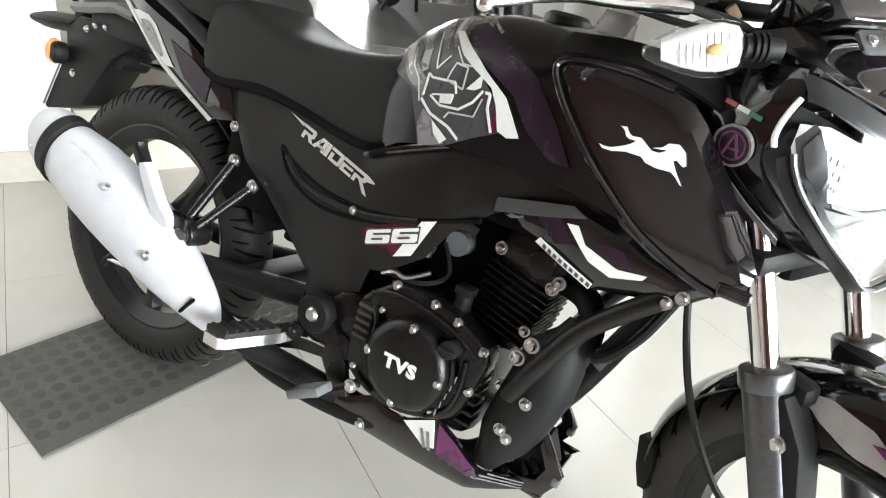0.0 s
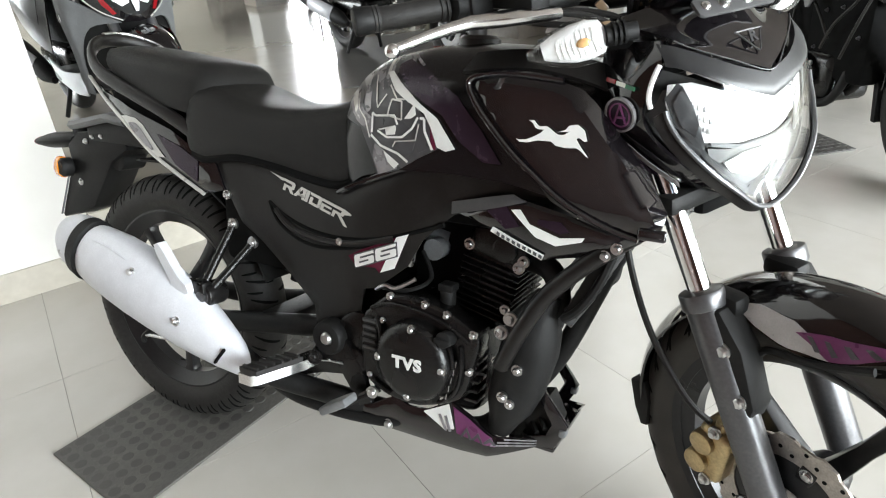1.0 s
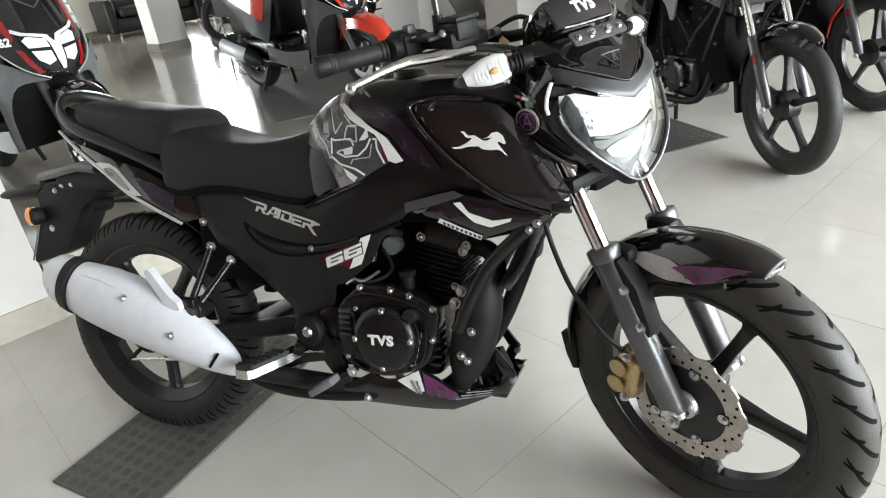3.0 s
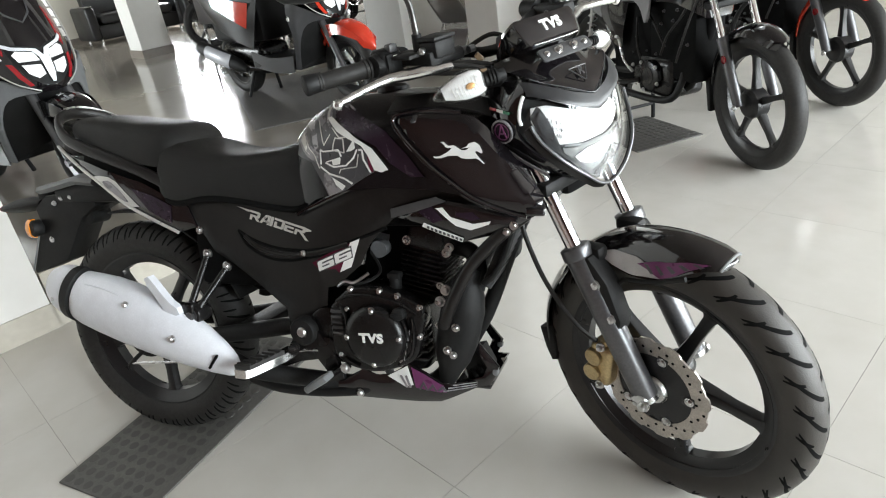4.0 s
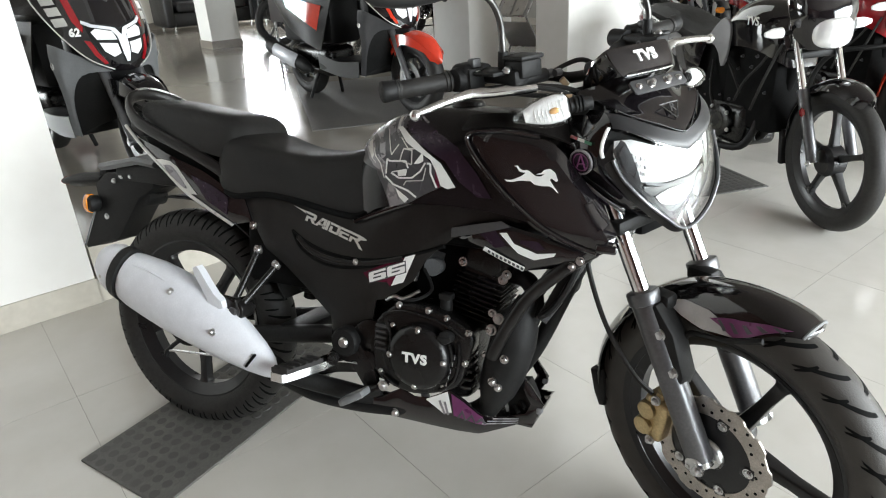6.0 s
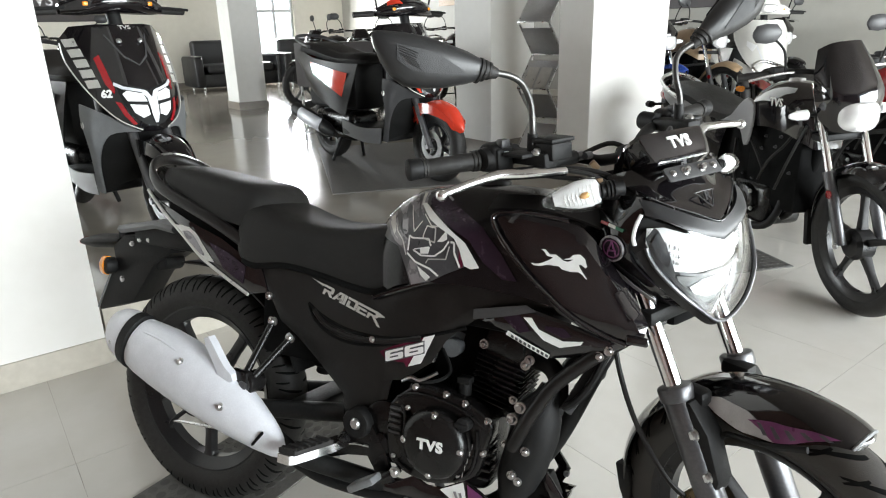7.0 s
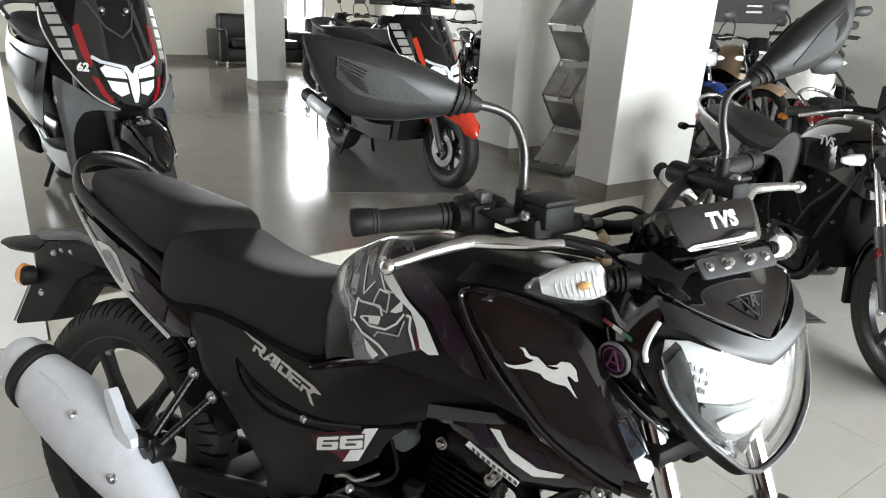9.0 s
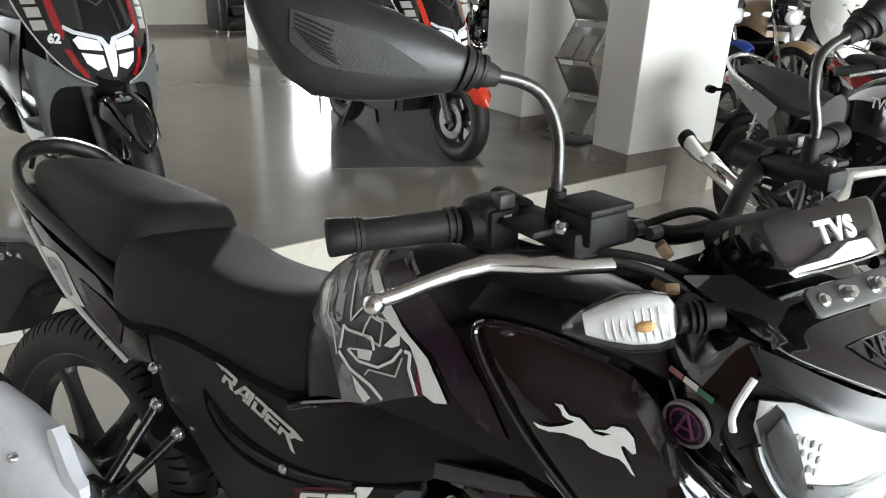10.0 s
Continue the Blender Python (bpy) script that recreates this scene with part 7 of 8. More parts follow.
    part("seat", seat_loft([(-0.20, 0.07, 0.835, 0.79), (-0.15, 0.10, 0.845, 0.785), (-0.02, 0.118, 0.84, 0.765), (0.12, 0.122, 0.822, 0.74), (0.25, 0.125, 0.79, 0.71), (0.40, 0.124, 0.772, 0.685), (0.51, 0.112, 0.785, 0.69), (0.60, 0.09, 0.825, 0.71), (0.622, 0.06, 0.815, 0.74)]), seat_mat or SEAT, b, "long black seat")
    for sg in (-1, 1):
        part("side_panel", sheet([[(0.14, sg * 0.112, 0.72), (0.3, sg * 0.12, 0.70), (0.47, sg * 0.118, 0.69)], [(0.22, sg * 0.118, 0.60), (0.33, sg * 0.132, 0.58), (0.44, sg * 0.132, 0.56)], [(0.28, sg * 0.112, 0.50), (0.34, sg * 0.12, 0.47), (0.41, sg * 0.12, 0.46)]], 4, 4, 0.005), paint, b, "side cover")
        part("tail_panel", sheet([[(-0.28, sg * 0.06, 0.80), (-0.1, sg * 0.105, 0.785), (0.1, sg * 0.118, 0.75), (0.25, sg * 0.118, 0.71)], [(-0.26, sg * 0.055, 0.74), (-0.1, sg * 0.09, 0.70), (0.06, sg * 0.105, 0.645), (0.2, sg * 0.11, 0.60)]], 4, 3, 0.005), panel if lettered else paint, b, "tail cover")
        part("knee_panel", plate([(0.44, 0.698), (0.52, 0.733), (0.58, 0.792), (0.635, 0.828), (0.685, 0.80), (0.69, 0.72), (0.672, 0.63), (0.645, 0.61), (0.62, 0.66), (0.58, 0.698), (0.52, 0.708)], min(sg * 0.136, sg * 0.151), max(sg * 0.136, sg * 0.151), 0.005, 3, 2), panel, b, "grey knee panel")
        part("grab_bar", tube([(0.05, sg * 0.12, 0.75), (-0.12, sg * 0.125, 0.80), (-0.24, sg * 0.10, 0.85), (-0.28, sg * 0.03, 0.875), (-0.285, 0, 0.876)], 0.011, 10), rail, b, "grab bar")
        ri = part("rear_indicator", rod((-0.30, sg * 0.05, 0.70), (-0.30, sg * 0.11, 0.70), 0.008, seg=8), MATTE_BLACK, b)
        part("lens", along_pipe([(-0.335, sg * 0.125, 0.70, 0.008), (-0.325, sg * 0.125, 0.70, 0.02), (-0.29, sg * 0.125, 0.70, 0.02)], 12, 1.2), MATTE_BLACK if lettered else ORANGE, ri, "indicator housing")
        fi = part("front_indicator", rod((1.04, sg * 0.10, 0.80), (1.05, sg * 0.15, 0.805), 0.008, seg=8), MATTE_BLACK, b, m=S)
        part("lens", loft([[Vector((1.06 + a * math.cos(t), sg * (0.145 + d), 0.807 + c * math.sin(t))) for t in (2 * math.pi * k / 14 for k in range(14))] for d, a, c in ((0, 0.01, 0.01), (0.008, 0.022, 0.022), (0.05, 0.02, 0.02), (0.08, 0.008, 0.01))]), LAMP_WHITE, fi, "clear white lens", m=S)
        mr = part("mirror", tube([(0.96, sg * 0.2, 0.98), (0.975, sg * 0.22, 1.06), (0.97, sg * 0.26, 1.11)], 0.005, 8), MATTE_BLACK, b, "mirror on a bent stem", m=S)
        part("mirror_shell", loft([[Vector((0.965 + dp * math.cos(t), sg * (0.235 + d), 1.135 + h * math.sin(t))) for t in (2 * math.pi * k / 14 for k in range(14))] for d, h, dp in ((0, 0.012, 0.008), (0.02, 0.036, 0.016), (0.06, 0.04, 0.02), (0.10, 0.034, 0.016), (0.115, 0.012, 0.006))]), DARK_GREY_PLASTIC, mr, m=S)
        part("grip", rod((0.90, sg * 0.24, 0.965), (0.865, sg * 0.355, 0.955), 0.0165, seg=14), RUBBER, b, "black grip", m=S)
        part("lever", tube([(0.97, sg * 0.17, 0.97), (0.965, sg * 0.24, 0.968), (0.945, sg * 0.345, 0.95)], 0.0065, 8), LEVER_SILVER, b, "silver lever", m=S)
        part("switch_cube", box(0.89, 0.94, min(sg * 0.18, sg * 0.24), max(sg * 0.18, sg * 0.24), 0.945, 0.995, 0.01), MATTE_BLACK, b, m=S)
        part("foot_peg", rod((0.55, sg * 0.12, 0.31), (0.53, sg * 0.24, 0.315), 0.012, seg=10), RUBBER, b)
        part("stand_leg", rod((0.40, sg * 0.08, 0.28), (0.33, sg * 0.13, 0.012), 0.012, seg=10), MATTE_BLACK, b, "centre stand leg")
    part("stand_bar", rod((0.355, -0.115, 0.10), (0.355, 0.115, 0.10), 0.009, seg=8), MATTE_BLACK, b)
    part("handlebar", tube([(0.87, -0.35, 0.955), (0.91, -0.2, 0.97), (0.98, -0.08, 0.965), (1.0, 0, 0.93), (0.98, 0.08, 0.965), (0.91, 0.2, 0.97), (0.87, 0.35, 0.955)], 0.011, 10), MATTE_BLACK, b, "handlebar", m=S)
    # headlamp cowl
    tall = [[(1.05, 0, 1.085), (1.035, -0.06, 1.08), (0.99, -0.09, 1.055)], [(1.13, 0, 0.985), (1.10, -0.09, 0.975), (1.03, -0.12, 0.955)]] if lettered else [[(1.12, 0, 0.985), (1.08, -0.06, 0.985), (1.02, -0.085, 0.975)], [(1.16, 0, 0.92), (1.13, -0.08, 0.92), (1.05, -0.11, 0.91)]]
    cw = part("headlamp_cowl", sheet(tall + [[(1.185, 0, 0.87), (1.15, -0.1, 0.87), (1.06, -0.125, 0.86)], [(1.17, 0, 0.735), (1.13, -0.06, 0.735), (1.06, -0.085, 0.74)]], 4, 4, 0.005, True), paint if lettered else GLOSS_BLACK, b, "headlamp cowl", m=S)
    lm = part("headlamp", loft([[Vector((1.178 + dx - 4.2 * y * y, y, z)) for y, z in [(w * math.copysign(abs(math.cos(t)) ** 0.7, math.cos(t)), 0.80 + h * math.copysign(abs(math.sin(t)) ** 0.8, math.sin(t))) for t in (2 * math.pi * k / 24 for k in range(24))]] for dx, w, h in ((-0.03, 0.07, 0.05), (0.008, 0.084, 0.058), (0.018, 0.078, 0.053), (0.026, 0.05, 0.034), (0.028, 0.01, 0.008))]), REFLECTOR if lens else GREY_PLASTIC, b, "bright clear headlamp", m=S)
    if lettered:
        part("visor_lettering", text_mesh("TVS", 0.03, 0.001, 0.0008), WHITE_DECAL, cw, "white lettering", smooth=False, m=S @ Matrix.Translation((1.166, 0, 0.905)) @ Matrix(((0, -0.42, 0.9, 0), (1, 0, 0, 0), (0, 0.9, 0.42, 0), (0, 0, 0, 1))))
    part("inner_lamp", merge(box(1.0, 1.1, -0.07, 0.07, 0.75, 0.95, 0.02), box(1.02, 1.08, -0.1, 0.1, 0.69, 0.72, 0.008)), MATTE_BLACK, b, m=S)
    en = part("engine", merge(box(0.52, 0.80, -0.105, 0.105, 0.24, 0.44, 0.035, 3), rod((0.66, -0.135, 0.35), (0.66, 0.13, 0.35), 0.075, seg=26, bevel=0.01), rod((0.56, -0.12, 0.34), (0.56, 0.12, 0.34), 0.05, seg=20, bevel=0.008)), ENGINE_BLACK, b, "black engine")
    # added black filler, so that the open engine bay looks shaded
    part("frame_filler", merge(box(0.28, 0.62, -0.09, 0.09, 0.28, 0.72, 0.02), box(0.58, 0.95, -0.085, 0.085, 0.34, 0.76, 0.02), rod((1.0, 0, 0.78), (0.86, 0, 0.34), 0.03, seg=12)), BLACK_VOID, b, "black filler blocks inside the frame")
    CY = pose(0.73, 0, 0.42, 0, 14, 0)
    for k in range(8):
        part("fin", box(-0.06, 0.06, -0.082, 0.082, 0.014 * k, 0.014 * k + 0.005), ENGINE_BLACK, en, m=CY)
    part("cylinder", box(-0.04, 0.04, -0.06, 0.06, 0, 0.17, 0.008), ENGINE_BLACK, en, m=CY)
    for x, z in ((0.60, 0.41), (0.72, 0.40), (0.735, 0.32), (0.62, 0.275), (0.53, 0.39)):
        part("case_bolt", bolt((x, -0.138, z), (0, -1, 0), 0.007), STEEL, en)
    part("carburettor", merge(box(0.52, 0.60, -0.05, 0.05, 0.52, 0.58, 0.01), rod((0.56, -0.07, 0.545), (0.56, -0.04, 0.545), 0.02, seg=14)), STEEL, en)
    if not lettered:
        part("crash_bar", tube([(0.66, -0.11, 0.22), (0.72, -0.22, 0.30), (0.77, -0.25, 0.45), (0.86, -0.22, 0.565), (1.0, -0.10, 0.60), (1.0, 0.10, 0.60), (0.86, 0.22, 0.565), (0.77, 0.25, 0.45), (0.72, 0.22, 0.30), (0.66, 0.11, 0.22)], 0.0125, 10), MATTE_BLACK, b, "black crash bar")
    part("frame_tube", merge(tube([(1.0, 0, 0.82), (0.92, 0, 0.55), (0.82, 0, 0.30), (0.6, 0, 0.24)], 0.018, 10), tube([(1.0, 0, 0.84), (0.6, 0, 0.70), (0.0, 0, 0.70)], 0.02, 10)), MATTE_BLACK, b)
    part("exhaust_header", tube([(0.80, -0.04, 0.50), (0.86, -0.06, 0.42), (0.80, -0.10, 0.25), (0.5, -0.13, 0.235), (0.3, -0.14, 0.27)], 0.018, 10), MATTE_BLACK if lettered else CHROME, b, "exhaust pipe")
    mu = part("silencer", along_pipe([(0.32, -0.145, 0.265, 0.02), (0.25, -0.15, 0.28, 0.045), (0.0, -0.165, 0.338, 0.048), (-0.2, -0.17, 0.37, 0.047), (-0.36, -0.17, 0.42, 0.044), (-0.375, -0.17, 0.425, 0.03)], 20, 0.9), CHROME if lettered else MATTE_BLACK, b, "round silencer")
    part("heat_shield", along_pipe([(0.2, -0.152, 0.295, 0.047), (0.19, -0.158, 0.298, 0.053), (-0.1, -0.17, 0.374, 0.053), (-0.11, -0.168, 0.376, 0.046)], 20, 0.85), CHROME, mu, "chrome shield")
    part("end_cap", along_pipe([(-0.34, -0.17, 0.412, 0.046), (-0.36, -0.17, 0.42, 0.049), (-0.395, -0.17, 0.431, 0.047), (-0.40, -0.17, 0.432, 0.03)], 20, 0.9), MATTE_BLACK, mu, "black end cap")
    if detailed:
        for pts in (((0.60, -0.10, 0.66), (0.70, -0.125, 0.60), (0.76, -0.11, 0.50)), ((0.95, -0.09, 0.78), (0.90, -0.12, 0.66), (0.80, -0.125, 0.56), (0.74, -0.12, 0.46)), ((0.52, -0.10, 0.62), (0.56, -0.13, 0.50), (0.60, -0.135, 0.42)), ((0.98, -0.10, 0.74), (0.94, -0.13, 0.60), (0.86, -0.12, 0.44))):
            part("hose", tube(pts, 0.006, 8), RUBBER, b, "black rubber hose")
        for x, z in ((0.70, 0.60), (0.79, 0.62), (0.72, 0.66), (0.82, 0.67), (0.59, 0.46), (0.66, 0.45), (0.90, 0.52), (0.50, 0.52), (0.87, 0.70), (0.47, 0.44)):
            part("frame_bolt", bolt((x, -0.09, z), (0, -1, 0), 0.0055, 0.008), DARK_METAL, b)
        part("engine_badge", lathe([(0.001, -0.139), (0.042, -0.139), (0.045, -0.133)], 28, "y", (0.66, 0, 0.35), closed=False), ENGINE_BLACK, en, "black round cover")
        part("head_cover", box(-0.055, 0.055, -0.075, 0.075, 0.17, 0.21, 0.012), DARK_METAL, en, "grey cylinder head", m=CY)
        part("brake_rod", rod((0.55, -0.13, 0.29), (0.05, -0.10, 0.27), 0.004, seg=8), STEEL, b)
        part("kick_lever", tube([(0.55, -0.15, 0.36), (0.50, -0.17, 0.42), (0.47, -0.18, 0.52), (0.49, -0.21, 0.54)], 0.008, 8), STEEL, b, "bright kick lever")
        part("gear_pedal", tube([(0.62, 0.14, 0.30), (0.70, 0.16, 0.31), (0.78, 0.17, 0.33)], 0.007, 8), STEEL, b)
    part("swingarm", merge(*[tube([(0, s * 0.08, 0.30), (0.45, s * 0.085, 0.34)], 0.018, 8, smooth=False) for s in (-1, 1)]), MATTE_BLACK, b)
    for s in (-1, 1):
        part("rear_spring", merge(rod((0.02, s * 0.10, 0.36), (0.10, s * 0.105, 0.66), 0.012, seg=10), tube([(0.03 + 0.065 * k / 40 + 0.024 * math.cos(k * 0.8), s * 0.10 + 0.024 * math.sin(k * 0.8), 0.40 + 0.22 * k / 40) for k in range(41)], 0.004, 5, 2)), STEEL if s < 0 else MATTE_BLACK, b)
    part("rear_fender", sheet([[(0.33 * math.cos(a), y, 0.30 + 0.34 * math.sin(a)) for a in (radians(45), radians(80), radians(115), radians(150), radians(168))] for y in (-0.06, 0, 0.06)], 3, 3, 0.004), MATTE_BLACK, b, "rear mudguard")
    part("tail_lamp", seat_loft([(-0.36, 0.035, 0.79, 0.745), (-0.33, 0.05, 0.80, 0.735), (-0.27, 0.06, 0.81, 0.73)]), DEEP_RED, b, "red tail lamp")
    return b


def scooter(label, m, paint, accent, fender, cheek, group="scooters on show", numbered=False, body=None, plain=False):
    """A step-through scooter; the origin is under the rear axle, x runs forwards."""
    s = thing("scooter", label, "scooter", m, group)
    wb, R = 1.285, 0.235
    wheel(s, "rear_wheel", (0, 0, R), R, 0.1, tyre_seg=64, spokes=6)
    fw = wheel(s, "front_wheel", (wb, 0, R), R, 0.1, tyre_seg=84, spokes=6, turn=0.3)
    part("brake_disc", lathe([(0.06, -0.058), (0.10, -0.058), (0.10, -0.062), (0.06, -0.062)], 36, "y", (wb, 0, R)), STEM_METAL, fw, "brake disc")
    for sg in (-1, 1):
        part("fork_leg", merge(rod((wb, sg * 0.075, R), (wb - 0.135, sg * 0.075, 0.53), 0.019, 0.021, 14), rod((wb, sg * 0.06, R), (wb, sg * 0.1, R), 0.016, seg=12)), DARK_METAL, s, "grey fork leg")
    rows = []
    for deg, r, w in ((24, 0.268, 0.012), (34, 0.276, 0.045), (50, 0.282, 0.062), (66, 0.285, 0.07), (90, 0.285, 0.074), (115, 0.275, 0.074), (140, 0.268, 0.07)):
        a = radians(deg)
        rows.append([(wb + (r - 0.06 * abs(t) ** 2.4) * math.cos(a), w * math.copysign(abs(t) ** 0.7, t), R + (r - 0.06 * abs(t) ** 2.4) * math.sin(a)) for t in (-1, -0.8, -0.5, 0, 0.5, 0.8, 1)])
    part("front_fender", sheet(rows, 2, 3, 0.005), fender, s, "front mudguard")
    for sg in (-1, 1):
        part("fender_side", sheet([[(wb - 0.16, sg * 0.078, R + 0.235), (wb - 0.06, sg * 0.08, R + 0.265), (wb + 0.07, sg * 0.076, R + 0.245), (wb + 0.2, sg * 0.05, R + 0.165)], [(wb - 0.10, sg * 0.086, R + 0.13), (wb - 0.05, sg * 0.088, R + 0.20), (wb + 0.07, sg * 0.084, R + 0.195), (wb + 0.2, sg * 0.052, R + 0.145)]], 4, 3, 0.004), fender, s)
    # apron
    def ax(y, z):
        c = 1.248 - 0.78 * max(0, z - 0.62) ** 1.35 - 3.0 * max(0, 0.60 - z) ** 2
        return c - 3.9 * y * y

    def patch(name, o, material, off=0.003, label="", parent=None):
        return [part(name, face_skin([(g * q, h) for q, h in o], ax, 0.003, off, 2, False), material, parent or ap, label) for g in (-1, 1)]
    ap = part("front_apron", face_skin([(0, 0.97), (0.10, 0.972), (0.18, 0.965), (0.225, 0.91), (0.228, 0.83), (0.205, 0.72), (0.165, 0.63), (0.12, 0.575), (0.05, 0.53), (0, 0.525)], ax, 0.012, 0, 3), paint, s, "front apron")
    part("lower_apron", sheet([[(1.19, 0, 0.545), (1.16, -0.08, 0.53), (1.06, -0.19, 0.52)], [(1.12, 0, 0.42), (1.10, -0.1, 0.42), (1.02, -0.2, 0.38)], [(1.04, 0, 0.30), (1.02, -0.1, 0.28), (0.95, -0.18, 0.24)]], 4, 4, 0.006, True), MATTE_BLACK, s)
    if plain:
        patch("apron_lamp", [(0.085, 0.76), (0.15, 0.80), (0.155, 0.76), (0.12, 0.71)], LAMP_WHITE, 0.004, "clear indicator")
        patch("emblem", [(0.0, 0.845), (0.022, 0.875), (0.027, 0.872), (0.0, 0.825)], MATTE_BLACK, 0.003, "black emblem")
        patch("apron_crease", [(0.03, 0.60), (0.085, 0.76), (0.09, 0.755), (0.037, 0.60)], SILVER, 0.002)
        part("headlamp", loft([[Vector((1.07 + d, w * math.cos(t), 1.065 + h * math.sin(t))) for t in (2 * math.pi * k / 20 for k in range(20))] for d, w, h in ((0, 0.085, 0.038), (0.03, 0.08, 0.035), (0.045, 0.05, 0.022))]), REFLECTOR, s, "clear headlamp on the handlebar")
    else:
        patch("lamp_surround", [(0.0, 0.70), (0.03, 0.712), (0.115, 0.735), (0.108, 0.66), (0.09, 0.60), (0.04, 0.56), (0.0, 0.55)], MATTE_BLACK, 0.002)
        patch("headlamp", [(0.022, 0.655), (0.03, 0.688), (0.085, 0.703), (0.102, 0.69), (0.092, 0.66)], LAMP_WHITE, 0.008, "bright white lamp")
        patch("headlamp", [(0.022, 0.60), (0.026, 0.64), (0.088, 0.648), (0.078, 0.612), (0.05, 0.588)], LAMP_WHITE, 0.008, "bright white lamp")
        patch("light_bar", [(0.0, 0.672), (0.016, 0.70), (0.035, 0.706), (0.09, 0.72), (0.118, 0.738), (0.122, 0.725), (0.1, 0.71), (0.035, 0.694), (0.020, 0.67), (0.014, 0.60), (0.006, 0.565), (0.0, 0.565)], SILVER, 0.012, "silver light bar")
        patch("upper_stripe", [(0.128, 0.85), (0.148, 0.835), (0.142, 0.73), (0.125, 0.69), (0.118, 0.71), (0.122, 0.76)], accent, 0.003, "coloured stripe")
        patch("lower_stripe", [(0.112, 0.655), (0.13, 0.66), (0.112, 0.60), (0.085, 0.56), (0.072, 0.563), (0.098, 0.61)], accent, 0.003, "coloured stripe")
        patch("centre_crease", [(0.0, 0.80), (0.05, 0.835), (0.09, 0.93), (0.084, 0.93), (0.045, 0.842), (0.0, 0.806)], DARK_GREY_PLASTIC, 0.002)
        for k in range(5):
            z = 0.90 - 0.042 * k
            y = 0.203 - 0.005 * k
            patch("pale_graphic", [(y - 0.024, z + 0.018), (y + 0.012, z + 0.014), (y + 0.009, z - 0.018), (y - 0.026, z - 0.014)], SILVER_DECAL, 0.003, "pale graphic")
    for sg in (-1, 1):
        part("edge_line", tube([(ax(q, h) + 0.004, sg * q, h) for q, h in ((0.222, 0.90), (0.226, 0.82), (0.203, 0.72), (0.164, 0.63), (0.12, 0.575), (0.055, 0.536))], 0.003, 6), SILVER_DECAL, ap, "pale edge line")
        ck = part("side_cheek", sheet([[(1.03, sg * 0.228, 0.65), (1.09, sg * 0.21, 0.635), (1.15, sg * 0.145, 0.59), (1.215, sg * 0.06, 0.528)], [(1.02, sg * 0.232, 0.58), (1.07, sg * 0.215, 0.565), (1.09, sg * 0.185, 0.54), (1.115, sg * 0.155, 0.515)],
                                       [(1.02, sg * 0.218, 0.43), (1.035, sg * 0.208, 0.42), (1.045, sg * 0.2, 0.415), (1.05, sg * 0.19, 0.41)], [(0.95, sg * 0.195, 0.25), (0.96, sg * 0.19, 0.245), (0.968, sg * 0.182, 0.24), (0.975, sg * 0.172, 0.235)]], 4, 4, 0.006), cheek, s, "grey side cheek")
        part("cheek_badge", lathe([(0.001, 0.003), (0.014, 0.003), (0.016, 0)], 18, "y", (1.03, sg * 0.232 - (0 if sg > 0 else 0.0), 0.56), closed=False), SILVER_DECAL, ck)
        part("handle_indicator", loft([[Vector((1.085 - 1.1 * abs(y - 0.11) - 0.1 * abs(math.cos(t)) + 0.0, sg * y, 1.055 + h * math.sin(t))) + Vector((0.012 * math.cos(t), 0, 0)) for t in (2 * math.pi * k / 12 for k in range(12))] for y, h in ((0.10, 0.012), (0.125, 0.021), (0.16, 0.022), (0.19, 0.012))]), LAMP_WHITE, s, "white and orange indicator")
        part("indicator_bulb", box(1.045, 1.062, min(sg * 0.12, sg * 0.145), max(sg * 0.12, sg * 0.145), 1.045, 1.062, 0.004), ORANGE, s)
        part("grip", rod((0.955, sg * 0.22, 1.03), (0.92, sg * 0.345, 1.025), 0.0175, 0.016, 14), RUBBER, s, "black grip")
        part("lever", tube([(1.0, sg * 0.19, 1.04), (0.99, sg * 0.26, 1.037), (0.965, sg * 0.35, 1.03)], 0.006, 8), MATTE_BLACK, s)
        mr = part("mirror", tube([(0.97, sg * 0.20, 1.06), (0.975, sg * 0.225, 1.15), (0.975, sg * 0.27, 1.20)], 0.006, 8), MATTE_BLACK, s, "black mirror")
        part("mirror_shell", loft([[Vector((0.972 + dp * math.cos(t), sg * (0.245 + d), 1.225 + 0.1 * d + h * math.sin(t))) for t in (2 * math.pi * k / 14 for k in range(14))] for d, h, dp in ((0, 0.012, 0.008), (0.02, 0.034, 0.016), (0.07, 0.042, 0.022), (0.12, 0.036, 0.016), (0.14, 0.012, 0.006))]), DARK_GREY_PLASTIC, mr)
        part("side_body", sheet([[(0.60, sg * 0.13, 0.72), (0.35, sg * 0.175, 0.73), (0.05, sg * 0.165, 0.76), (-0.25, sg * 0.10, 0.82)], [(0.55, sg * 0.16, 0.55), (0.35, sg * 0.205, 0.58), (0.05, sg * 0.195, 0.63), (-0.28, sg * 0.11, 0.75)], [(0.45, sg * 0.165, 0.36), (0.3, sg * 0.19, 0.42), (0.05, sg * 0.175, 0.52), (-0.22, sg * 0.09, 0.68)]], 4, 4, 0.006), body or paint, s, "rear side panel")
        part("side_stripe", sheet([[(0.52, sg * 0.168, 0.66), (0.34, sg * 0.198, 0.69), (0.06, sg * 0.188, 0.73)], [(0.46, sg * 0.186, 0.50), (0.36, sg * 0.213, 0.56), (0.12, sg * 0.205, 0.65)]], 4, 2, 0.002), DARK_GREY_PLASTIC if numbered else accent, s, "side stripe")
